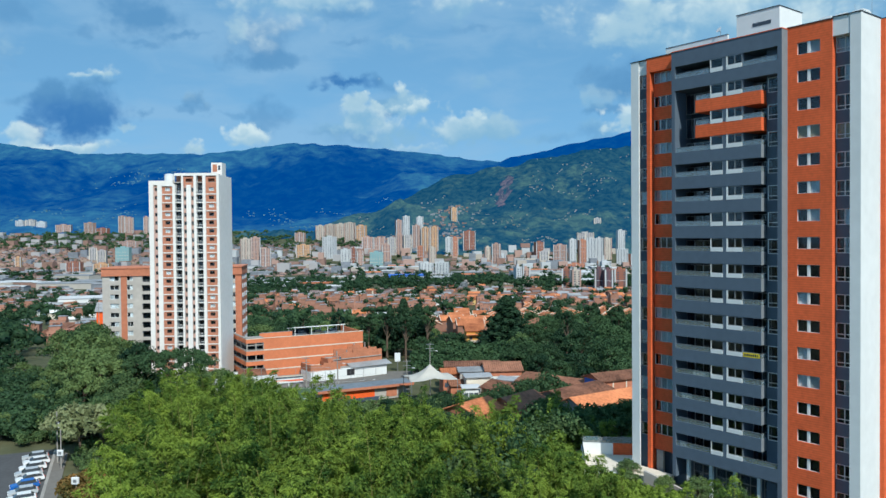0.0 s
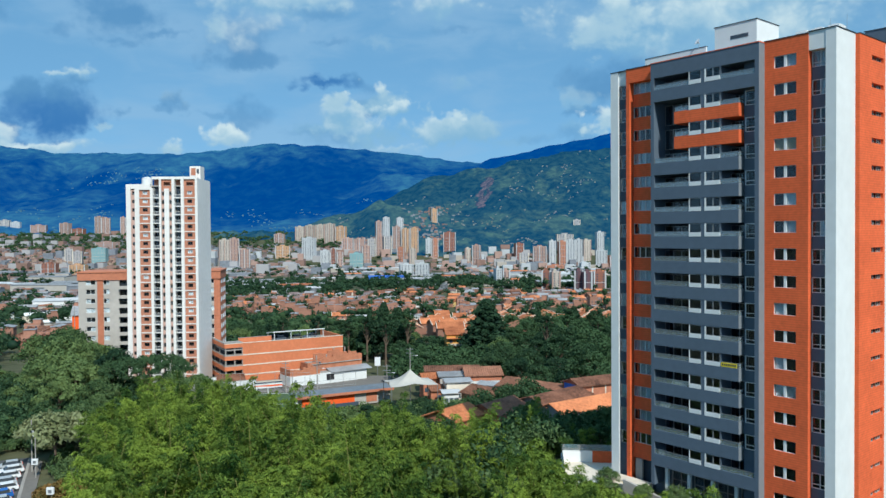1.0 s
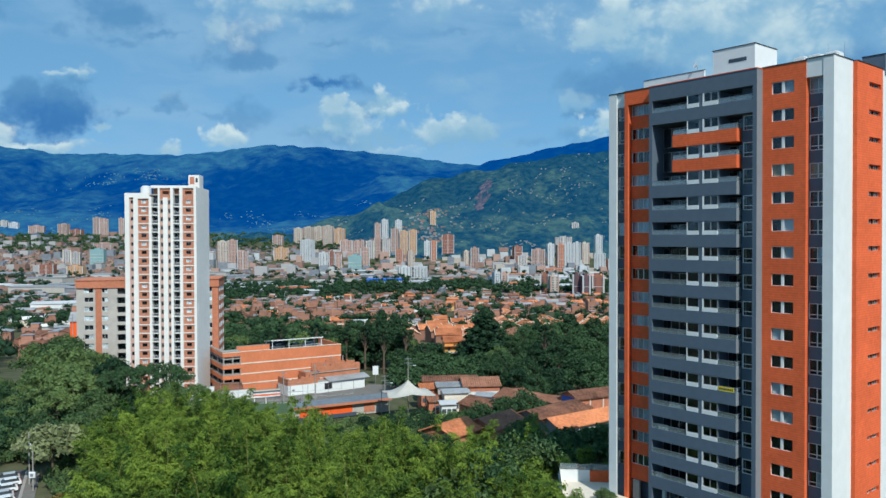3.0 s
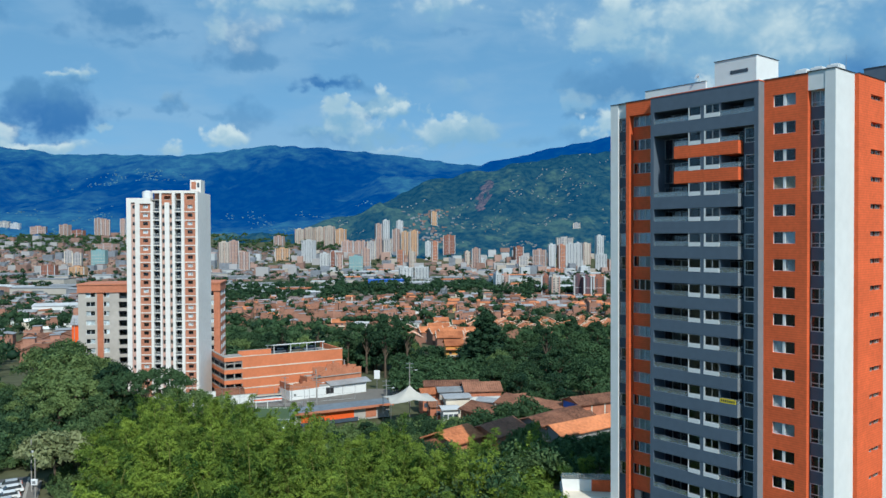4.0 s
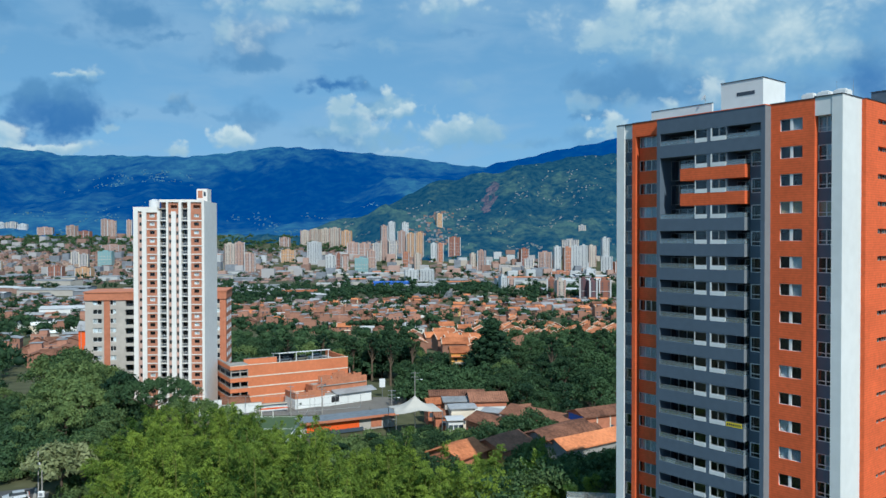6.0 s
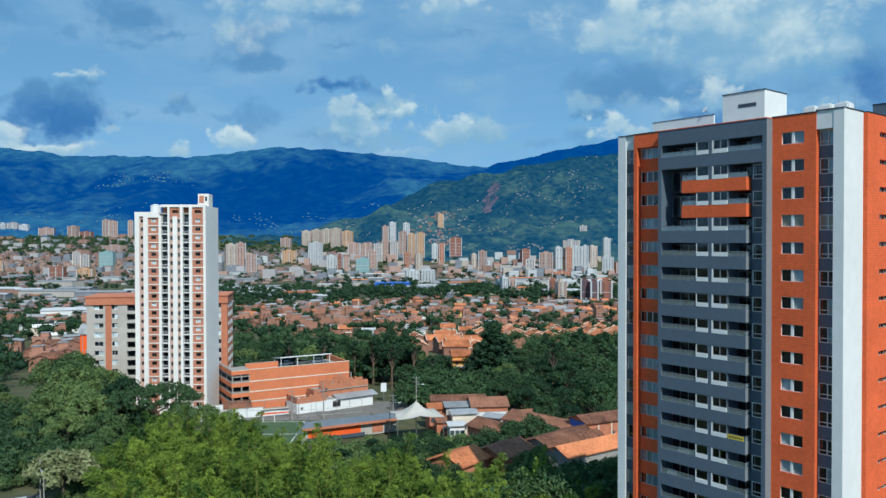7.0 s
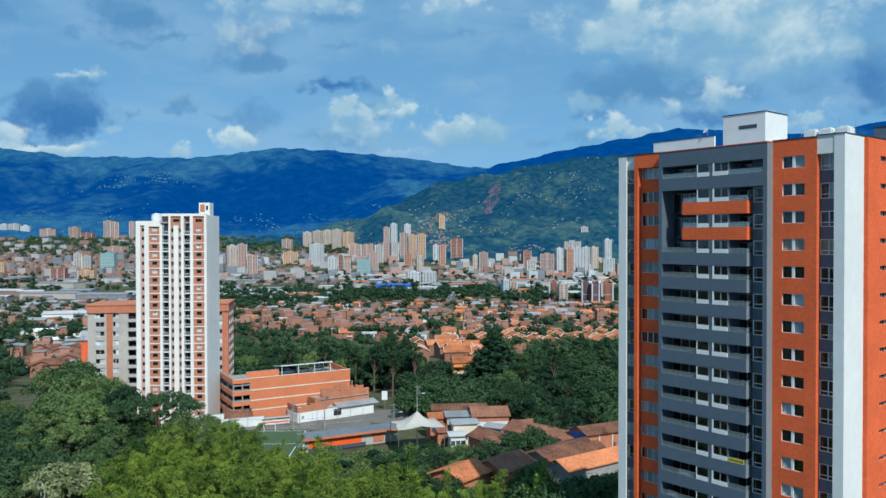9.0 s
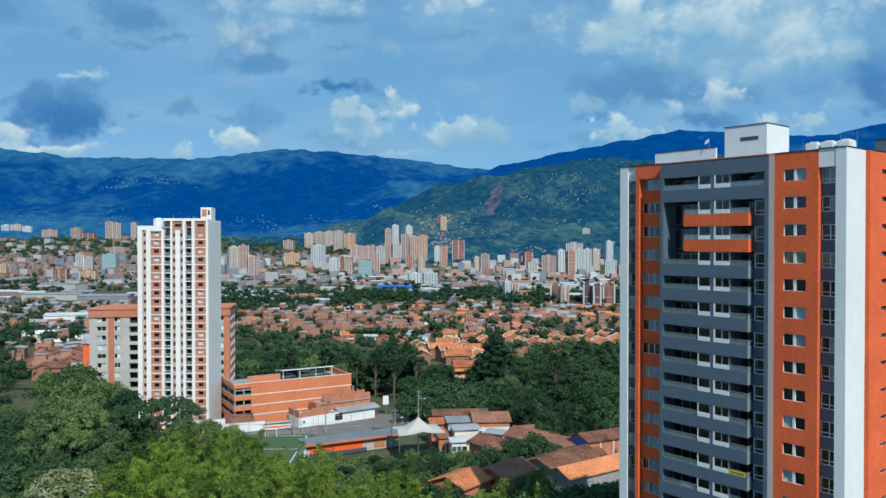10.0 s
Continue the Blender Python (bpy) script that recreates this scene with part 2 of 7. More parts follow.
def material(name, base, rough=0.85, spread=0.25, grain=1.5, stain=0.12, bump=0.15, metal=0.0, each=0.0, island=0.0, second=None, courses=0.0, gloss=0.3):
    """A surface with grain and stains at two scales, in metres. each, island: spread of tone from thing to thing, from piece to piece."""
    m = bpy.data.materials.new(name)
    m.use_nodes = True
    n, l = m.node_tree.nodes, m.node_tree.links
    out = n["Principled BSDF"]
    out.inputs["Roughness"].default_value, out.inputs["Metallic"].default_value = rough, metal
    out.inputs["Specular IOR Level"].default_value = gloss
    place = n.new("ShaderNodeNewGeometry")
    small, large = n.new("ShaderNodeTexNoise"), n.new("ShaderNodeTexNoise")
    for tex, scale, detail in ((small, grain, 6), (large, stain, 4)):
        tex.inputs["Scale"].default_value, tex.inputs["Detail"].default_value = scale, detail
        l.new(place.outputs["Position"], tex.inputs["Vector"])
    mix = n.new("ShaderNodeMath")
    mix.operation = "ADD"
    l.new(small.outputs[0], mix.inputs[0]), l.new(large.outputs[0], mix.inputs[1])
    last = mix.outputs[0]
    for amount, source in ((each, "each"), (island, "island")):
        if amount:
            src = n.new("ShaderNodeObjectInfo").outputs["Random"] if source == "each" else place.outputs["Random Per Island"]
            a = n.new("ShaderNodeMath")
            a.operation = "MULTIPLY_ADD"
            a.inputs[1].default_value = amount
            l.new(src, a.inputs[0]), l.new(last, a.inputs[2])
            s = n.new("ShaderNodeMath")
            s.operation = "SUBTRACT"
            s.inputs[1].default_value = amount / 2
            l.new(a.outputs[0], s.inputs[0])
            last = s.outputs[0]
    ramp = n.new("ShaderNodeValToRGB")
    lo, hi = [c * (1 - spread) for c in base], [min(1, c * (1 + spread)) for c in (second or base)]
    ramp.color_ramp.elements[0].position, ramp.color_ramp.elements[0].color = 0.30, (*lo, 1)
    ramp.color_ramp.elements[1].position, ramp.color_ramp.elements[1].color = 0.70, (*hi, 1)
    half = n.new("ShaderNodeMath")
    half.operation = "MULTIPLY"
    half.inputs[1].default_value = 0.5
    l.new(last, half.inputs[0]), l.new(half.outputs[0], ramp.inputs[0])
    colour, relief = ramp.outputs[0], small.outputs[0]
    if courses:
        wave = n.new("ShaderNodeTexWave")
        wave.bands_direction, wave.wave_profile = "Z", "SIN"
        wave.inputs["Scale"].default_value = courses
        wave.inputs["Distortion"].default_value, wave.inputs["Detail"].default_value = 0.6, 2
        l.new(place.outputs["Position"], wave.inputs["Vector"])
        dim = n.new("ShaderNodeMix")
        dim.data_type, dim.blend_type = "RGBA", "MULTIPLY"
        dim.inputs[0].default_value = 0.13
        l.new(colour, dim.inputs[6]), l.new(wave.outputs[0], dim.inputs[7])
        colour = dim.outputs[2]
    l.new(colour, out.inputs["Base Color"])
    if bump:
        b = n.new("ShaderNodeBump")
        b.inputs["Strength"].default_value, b.inputs["Distance"].default_value = bump, 0.05
        l.new(relief, b.inputs["Height"]), l.new(b.outputs[0], out.inputs["Normal"])
    return m


def leaf_material(name, dark, light, pass_on=0.25, each=0.35, rough=0.6, drift=0.16, single=0.32):
    """Leaves: tone from leaf to leaf, tree to tree and in drifts, with some light passing through."""
    m = bpy.data.materials.new(name)
    m.use_nodes = True
    n, l = m.node_tree.nodes, m.node_tree.links
    n.clear()
    geo, info = n.new("ShaderNodeNewGeometry"), n.new("ShaderNodeObjectInfo")
    noise_tex = n.new("ShaderNodeTexNoise")
    noise_tex.inputs["Scale"].default_value, noise_tex.inputs["Detail"].default_value = drift, 3
    l.new(geo.outputs["Position"], noise_tex.inputs["Vector"])
    a = n.new("ShaderNodeMath")
    a.operation = "MULTIPLY_ADD"
    a.inputs[1].default_value = single
    l.new(geo.outputs["Random Per Island"], a.inputs[0]), l.new(noise_tex.outputs[0], a.inputs[2])
    b = n.new("ShaderNodeMath")
    b.operation = "MULTIPLY_ADD"
    b.inputs[1].default_value = each
    l.new(info.outputs["Random"], b.inputs[0]), l.new(a.outputs[0], b.inputs[2])
    ramp = n.new("ShaderNodeValToRGB")
    ramp.color_ramp.elements[0].position, ramp.color_ramp.elements[0].color = 0.12, (*dark, 1)
    ramp.color_ramp.elements[1].position, ramp.color_ramp.elements[1].color = 0.88, (*light, 1)
    span = n.new("ShaderNodeMapRange")
    span.inputs[1].default_value, span.inputs[2].default_value = 0.42, 0.58 + single + each * 0.8
    l.new(b.outputs[0], span.inputs[0]), l.new(span.outputs[0], ramp.inputs[0])
    d, t, g = n.new("ShaderNodeBsdfDiffuse"), n.new("ShaderNodeBsdfTranslucent"), n.new("ShaderNodeBsdfGlossy")
    g.inputs["Roughness"].default_value = rough
    g.inputs["Color"].default_value = (0.6, 0.65, 0.6, 1)
    mix, top = n.new("ShaderNodeMixShader"), n.new("ShaderNodeMixShader")
    mix.inputs[0].default_value, top.inputs[0].default_value = pass_on, 0.014
    for s in (d, t):
        l.new(ramp.outputs[0], s.inputs["Color"])
    l.new(d.outputs[0], mix.inputs[1]), l.new(t.outputs[0], mix.inputs[2])
    l.new(mix.outputs[0], top.inputs[1]), l.new(g.outputs[0], top.inputs[2])
    l.new(top.outputs[0], n.new("ShaderNodeOutputMaterial").inputs[0])
    return m


def glass_material(name, tint, least=0.06):
    """Clear tinted glass: the room behind it shows through, the sky lies on it."""
    m = bpy.data.materials.new(name)
    m.use_nodes = True
    n, l = m.node_tree.nodes, m.node_tree.links
    n.clear()
    clear, gloss, mix, fres = n.new("ShaderNodeBsdfTransparent"), n.new("ShaderNodeBsdfGlossy"), n.new("ShaderNodeMixShader"), n.new("ShaderNodeFresnel")
    clear.inputs[0].default_value = (*tint, 1)
    gloss.inputs["Roughness"].default_value = 0.03
    fres.inputs[0].default_value = 1.5
    a = n.new("ShaderNodeMath")
    a.operation = "ADD"
    a.inputs[1].default_value = least
    l.new(fres.outputs[0], a.inputs[0]), l.new(a.outputs[0], mix.inputs[0])
    l.new(clear.outputs[0], mix.inputs[1]), l.new(gloss.outputs[0], mix.inputs[2])
    l.new(mix.outputs[0], n.new("ShaderNodeOutputMaterial").inputs[0])
    return m


def backdrop_material(name, wood_or_shaded, field_or_sunlit, haze_glow, strength, grain, drifts, bias=(), light_span=(0.50, 0.68)):
    """Far slopes of forest and cleared land; the air's blue haze in front of them is put in as emission of the backdrop
    itself.
    bias: (axis, from, to, amount), where the lighter tone grows thicker, as clearings and as painted-in sunlight."""
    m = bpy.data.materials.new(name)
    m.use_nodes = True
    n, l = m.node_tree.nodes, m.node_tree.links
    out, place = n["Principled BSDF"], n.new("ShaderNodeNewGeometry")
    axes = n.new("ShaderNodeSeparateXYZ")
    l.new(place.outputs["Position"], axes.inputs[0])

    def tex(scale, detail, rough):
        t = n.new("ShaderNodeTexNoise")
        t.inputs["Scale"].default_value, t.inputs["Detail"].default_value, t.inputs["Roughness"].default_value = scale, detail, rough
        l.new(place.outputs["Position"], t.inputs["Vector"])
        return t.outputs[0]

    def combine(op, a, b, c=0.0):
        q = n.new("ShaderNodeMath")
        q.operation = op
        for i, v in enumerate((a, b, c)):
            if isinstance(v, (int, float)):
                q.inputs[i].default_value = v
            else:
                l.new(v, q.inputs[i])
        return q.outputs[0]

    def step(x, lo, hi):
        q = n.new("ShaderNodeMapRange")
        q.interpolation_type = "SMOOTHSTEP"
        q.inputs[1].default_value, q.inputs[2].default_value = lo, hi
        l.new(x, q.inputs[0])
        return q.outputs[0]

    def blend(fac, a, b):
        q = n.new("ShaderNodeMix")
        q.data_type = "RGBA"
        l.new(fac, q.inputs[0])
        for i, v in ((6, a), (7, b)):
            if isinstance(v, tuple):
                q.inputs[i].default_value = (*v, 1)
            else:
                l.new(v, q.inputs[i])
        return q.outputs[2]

    # light tone: clearings, plus sunlit and hazy ground painted in through bias
    open_or_sunlit = combine("ADD", tex(drifts, 5, 0.62), combine("MULTIPLY", combine("SUBTRACT", tex(drifts * 6, 4, 0.6), 0.5), 0.45))
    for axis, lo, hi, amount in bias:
        open_or_sunlit = combine("MULTIPLY_ADD", step(axes.outputs[axis], lo, hi), amount, open_or_sunlit)
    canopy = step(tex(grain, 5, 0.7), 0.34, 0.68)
    dark = blend(canopy, tuple(c * 0.35 for c in wood_or_shaded), tuple(c * 1.6 for c in wood_or_shaded))
    light = blend(canopy, tuple(c * 0.55 for c in field_or_sunlit), tuple(c * 1.25 for c in field_or_sunlit))
    l.new(blend(step(open_or_sunlit, *light_span), dark, light), out.inputs["Base Color"])
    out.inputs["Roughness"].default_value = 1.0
    out.inputs["Emission Color"].default_value = (*haze_glow, 1)
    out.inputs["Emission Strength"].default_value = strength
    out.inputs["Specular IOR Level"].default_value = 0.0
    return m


def half_clear_glass(name, tint, body, share):
    """Glass with a share of plain diffuse colour mixed in, half clear."""
    m = glass_material(name, tint, 0.10)
    n, l = m.node_tree.nodes, m.node_tree.links
    out = [x for x in n if x.type == "OUTPUT_MATERIAL"][0]
    d, mix = n.new("ShaderNodeBsdfDiffuse"), n.new("ShaderNodeMixShader")
    d.inputs[0].default_value, mix.inputs[0].default_value = (*body, 1), share
    l.new(out.inputs[0].links[0].from_socket, mix.inputs[1]), l.new(d.outputs[0], mix.inputs[2]), l.new(mix.outputs[0], out.inputs[0])
    return m


BRICK = material("orange_brick", (0.72, 0.134, 0.045), 0.9, 0.20, 2.6, 0.25, 0.2, courses=1.35)
BRICK_PALE = material("salmon_brick", (0.47, 0.182, 0.106), 0.9, 0.2, 1.2, 0.15, 0.2, each=0.3)
SALMON = material("dusty_salmon_brick", (0.47, 0.21, 0.135), 0.9, 0.16, 1.2, 0.15, 0.2, courses=2.2)
GARAGE = material("bright_orange_brick", (0.62, 0.205, 0.095), 0.9, 0.14, 1.2, 0.12, 0.2, courses=2.0)
ROSE_PALE = material("pale_rose_render", (0.50, 0.34, 0.29), 0.9, 0.12, 1.2, 0.15, 0.1)
WHITE = material("white_render", (0.68, 0.71, 0.71), 0.8, 0.07, 0.9, 0.11, 0.08)
WARM_WHITE = material("warm_white_render", (0.74, 0.73, 0.70), 0.8, 0.08, 0.9, 0.11, 0.08)
CREAM = material("cream_render", (0.66, 0.60, 0.50), 0.85, 0.1, 0.8, 0.1, 0.08)
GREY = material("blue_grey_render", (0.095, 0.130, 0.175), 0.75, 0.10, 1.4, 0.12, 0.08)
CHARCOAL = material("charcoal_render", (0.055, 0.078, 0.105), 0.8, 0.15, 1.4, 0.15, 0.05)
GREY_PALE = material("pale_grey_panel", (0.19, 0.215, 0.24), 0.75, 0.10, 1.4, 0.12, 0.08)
STONE = material("grey_beige_render", (0.43, 0.41, 0.38), 0.9, 0.14, 0.9, 0.1, 0.1)
COPING = material("dark_metal_coping", (0.05, 0.05, 0.055), 0.5, 0.1, 3, 0.4, 0.0, metal=0.5)
CONCRETE = material("weathered_concrete", (0.30, 0.29, 0.27), 0.9, 0.25, 1.8, 0.15, 0.2)
ALU = material("white_aluminium", (0.70, 0.73, 0.74), 0.45, 0.05, 3, 0.5, 0.0)
DARK_FRAME = material("dark_window_frame", (0.05, 0.055, 0.06), 0.5, 0.1, 3, 0.5, 0.0)
GLASS = glass_material("window_glass", (0.84, 0.88, 0.90), 0.0)
RAIL_GLASS = half_clear_glass("balustrade_glass", (0.66, 0.75, 0.78), (0.42, 0.50, 0.54), 0.22)
# blind tone, pale blue also to imitate sky reflected in the tower's left windows
BLIND = material("pale_blind", (0.68, 0.75, 0.80), 0.8, 0.25, 2.5, 0.5, 0.0, each=0.7)
CURTAIN = material("beige_curtain", (0.55, 0.46, 0.30), 0.9, 0.3, 5.0, 0.6, 0.0)
# near-black base colour carries the dimness of unlit rooms
ROOM = material("room_painted_dim", (0.035, 0.045, 0.06), 0.9, 0.5, 1.2, 0.5, 0.0)
YELLOW = material("yellow_banner", (0.80, 0.62, 0.03), 0.7, 0.1, 3, 0.5, 0.0)
PINK_CLOTH = material("pinkish_cloth", (0.62, 0.28, 0.26), 0.9, 0.15, 3, 0.5, 0.1)
CLAY = material("clay_roof_tile", (0.125, 0.056, 0.036), 0.95, 0.5, 2.0, 0.22, 0.4, each=0.35, second=(0.225, 0.105, 0.065))
CLAY_NEW = material("orange_roof_tile", (0.35, 0.110, 0.046), 0.9, 0.35, 1.8, 0.2, 0.3, each=0.5, second=(0.50, 0.185, 0.080))
TIN = material("grey_sheet_roof", (0.30, 0.31, 0.32), 0.6, 0.3, 1.4, 0.2, 0.15, metal=0.2, each=0.4)
SLATE = material("blue_grey_sheet_roof", (0.15, 0.18, 0.21), 0.7, 0.25, 1.2, 0.15, 0.1)
TIN_WHITE = material("white_sheet_roof", (0.50, 0.52, 0.53), 0.6, 0.15, 0.3, 0.05, 0.0, each=0.3)
TIN_BLUE = material("blue_sheet_roof", (0.03, 0.13, 0.50), 0.6, 0.15, 0.3, 0.05, 0.0)
ASPHALT = material("asphalt", (0.075, 0.077, 0.08), 0.9, 0.25, 1.6, 0.12, 0.2)
PATH_GREY = material("paving", (0.165, 0.155, 0.14), 0.9, 0.2, 1.6, 0.12, 0.2)
TURF = material("green_turf", (0.06, 0.105, 0.05), 0.95, 0.12, 0.9, 0.1, 0.1)
LINE = material("white_line_paint", (0.75, 0.77, 0.74), 0.8, 0.1, 2, 0.4, 0.0)
ORANGE_PAINT = material("bright_orange_paint", (0.80, 0.115, 0.02), 0.7, 0.1, 1.5, 0.2, 0.05)
CANVAS = material("off_white_canvas", (0.44, 0.43, 0.39), 0.9, 0.1, 1.0, 0.2, 0.1)
STEEL = material("galvanised_steel", (0.32, 0.34, 0.36), 0.5, 0.15, 3, 0.5, 0.0, metal=0.7)
BARK = material("bark", (0.12, 0.09, 0.065), 0.95, 0.3, 3, 0.5, 0.4)
CULM = material("bamboo_culm", (0.20, 0.20, 0.06), 0.6, 0.3, 3, 0.5, 0.1)
GRASS = material("grassy_ground", (0.045, 0.065, 0.022), 0.98, 0.4, 0.25, 0.018, 0.3, second=(0.085, 0.085, 0.045))
# these slopes give off the air's blue haze as emission, though nothing there glows
HILL = backdrop_material("hazy_green_hillside", (0.013, 0.026, 0.017), (0.050, 0.078, 0.036), (0.0, 0.16, 0.44), 0.29, 0.045, 0.0045, ((2, 150, 30, 0.08),), (0.50, 0.66))
# bias colours in sunlit crest and west, hazy foot, cloud-shaded middle and east
RIDGE = backdrop_material("hazy_mountain_forest", (0.003, 0.012, 0.010), (0.026, 0.074, 0.046), (0.0, 0.105, 0.52), 0.50, 0.016, 0.0013,
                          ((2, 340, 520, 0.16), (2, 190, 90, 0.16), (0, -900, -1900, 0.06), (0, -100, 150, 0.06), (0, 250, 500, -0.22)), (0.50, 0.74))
EARTH = backdrop_material("hazy_bare_earth", (0.085, 0.055, 0.048), (0.055, 0.055, 0.042), (0.0, 0.16, 0.42), 0.27, 0.05, 0.01)
BAMBOO_LEAF = leaf_material("bamboo_leaves", (0.034, 0.084, 0.018), (0.235, 0.330, 0.050), 0.30, 0.50, drift=0.5, single=0.16)
LEAF = leaf_material("tree_leaves", (0.034, 0.080, 0.036), (0.168, 0.242, 0.084), 0.28, 0.45)
LEAF_DARK = leaf_material("dark_tree_leaves", (0.010, 0.034, 0.022), (0.056, 0.108, 0.046), 0.2, 0.45)
LEAF_CONIFER = leaf_material("conifer_leaves", (0.008, 0.028, 0.018), (0.034, 0.072, 0.034), 0.1, 0.2)
LEAF_PALE = leaf_material("silvery_tree_leaves", (0.15, 0.18, 0.08), (0.34, 0.38, 0.20), 0.2, 0.2)
LEAF_RUST = leaf_material("rusty_shrub_leaves", (0.05, 0.07, 0.02), (0.26, 0.15, 0.05), 0.2, 0.2)
CAR_GLASS = material("car_glass", (0.05, 0.058, 0.065), 0.08, 0.1, 1, 0.5, 0.0, gloss=0.6)
TYRE = material("tyre_rubber", (0.02, 0.02, 0.02), 0.9, 0.2, 5, 1, 0.1)
POOL = material("pool_water", (0.03, 0.35, 0.42), 0.08, 0.1, 1, 0.2, 0.2, gloss=0.6)

# ---- building blocks ----


def box(bm, x0, x1, y0, y1, z0, z1, skip=""):
    """A box between these planes, without the faces named in skip (of 'xXyYzZ')."""
    v = [bm.verts.new((x, y, z)) for z in (z0, z1) for y in (y0, y1) for x in (x0, x1)]
    for key, ids in (("z", (0, 2, 3, 1)), ("Z", (4, 5, 7, 6)), ("y", (0, 1, 5, 4)), ("Y", (2, 6, 7, 3)), ("x", (0, 4, 6, 2)), ("X", (1, 3, 7, 5))):
        if key not in skip:
            bm.faces.new([v[i] for i in ids])
    return bm


def boxes(*rows):
    bm = bmesh.new()
    for r in rows:
        box(bm, *r)
    return bm


def face(bm, *points):
    bm.faces.new([bm.verts.new(p) for p in points])


def tube(bm, a, b, ra, rb, sides=8):
    """A tapered round bar from a to b with closed ends."""
    a, b = Vector(a), Vector(b)
    turn = (b - a).to_track_quat("Z", "Y").to_matrix()
    rings = []
    for p, r in ((a, ra), (b, rb)):
        rings.append([bm.verts.new(p + turn @ Vector((math.cos(2 * math.pi * i / sides) * r, math.sin(2 * math.pi * i / sides) * r, 0))) for i in range(sides)])
    for i in range(sides):
        j = (i + 1) % sides
        bm.faces.new((rings[0][i], rings[0][j], rings[1][j], rings[1][i]))
    bm.faces.new(rings[0][::-1]), bm.faces.new(rings[1])


def mesh_of(name, bm, mat, smooth=False):
    me = bpy.data.meshes.new(name)
    bm.to_mesh(me)
    bm.free()
    me.materials.append(mat)
    if smooth:
        me.shade_smooth()
    return me


def part(name, bm, mat, parent, label="", at=(0, 0, 0), smooth=False):
    """One mesh object under a thing or a part; bm may be a mesh that other parts use as well."""
    me = bm if isinstance(bm, bpy.types.Mesh) else mesh_of(name, bm, mat, smooth)
    ob = new(name, me)
    ob.parent, ob.location = parent, at
    if label:
        ob["label"] = label
    return ob


def thing(name, m, label, category, group="", kind=""):
    ob = new(name)
    ob.matrix_world = m
    ob.empty_display_size = 0.5
    return tagged(ob, label, category, group, kind)


PROFILE_Y = (-400, 0, 60, 130, 240, 300, 500, 900, 1400, 2080, 2600, 3000, 3400, 4700)
PROFILE_Z = (-12, -14, -15, -15, -15.5, -19, -31, -44, -57, -60, 8, 40, 75, 120)


def ground_z(x, y):
    """The height of the ground: a terrace by the near tower, a long slope down to the valley, then up to the hills."""
    z = float(np.interp(y, PROFILE_Y, PROFILE_Z))
    d = math.hypot(x - 37, y - 92)
    s = min(1, max(0, (47 - d) / 26))
    z += 12.0 * s * s * (3 - 2 * s)
    if y > 260:
        z += 3.0 * math.sin(x / 90 + 1) * math.sin(y / 130) * min(1, (y - 260) / 300)
    return z


# ---- ground, hill, mountains ----
xs = sorted({round(s * (6 * i + 0.9 * i * i + 0.012 * i ** 3), 2) for i in range(0, 50) for s in (-1, 1)})
ys = [-400, -250, -120, -60] + [i * 7 for i in range(-6, 46)] + [330 + int(11 * i + 0.75 * i * i) for i in range(64)]
verts = [(x, y, ground_z(x, y)) for y in ys for x in xs]
w = len(xs)
faces = [(j * w + i, j * w + i + 1, (j + 1) * w + i + 1, (j + 1) * w + i) for j in range(len(ys) - 1) for i in range(w - 1)]
me = bpy.data.meshes.new("ground")
me.from_pydata(verts, [], faces)
me.materials.append(GRASS)
me.shade_smooth()
tagged(new("ground", me), "green and brown grassy ground sloping to the valley", "ground", kind="structure")

HILL_X = (-900, -560, -368, -280, -102, 75, 142, 253, 430, 519, 719, 963, 1400, 2400)
HILL_Z = (0, 30, 88, 112, 196, 274, 283, 292, 322, 345, 363, 372, 340, 300)
RIDGE_X = (-3600, -2605, -2163, -1755, -1483, -1176, -870, -428, -20, 218, 355, 661, 797, 1137, 1477, 1817, 2158, 2430, 2730, 3600)
RIDGE_Z = (640, 588, 527, 525, 515, 545, 581, 545, 500, 462, 466, 530, 566, 628, 692, 684, 662, 672, 742, 800)


def spur(x, y, size, seed):
    return noise.fractal(Vector((x / size, y / size * 0.55, seed)), 0.9, 2.1, 5)


def hill_z(x, y):
    crest = float(np.interp(x, HILL_X, HILL_Z))
    base = ground_z(x, min(y, 2300)) - 12
    s = (y - 2230) / 770
    s = max(0.0, s)
    up = s if s < 1 else 1 - (s - 1) * 0.9
    up = max(0, up) ** 1.15
    return base + (crest - base) * up + spur(x, y, 240, 4.0) * 60 * min(1, s * 1.6) * (1 - 0.75 * max(0, 1 - abs(1 - s) * 4)) + spur(x, y, 70, 9.0) * 11 * min(1, s * 2)


def ridge_z(x, y):
    crest = float(np.interp(x, RIDGE_X, RIDGE_Z)) + spur(x, 0, 130, 2.0) * 14
    s = (y - 2750) / 1840
    edge = max(0, 1 - abs(1 - s) * 5)
    return 0 + crest * max(0, s) ** 1.35 + spur(x, y, 620, 7.0) * 110 * min(1, s * 2) * (1 - edge) + spur(x, y, 170, 3.0) * 7 * (1 - edge) * min(1, s * 3)


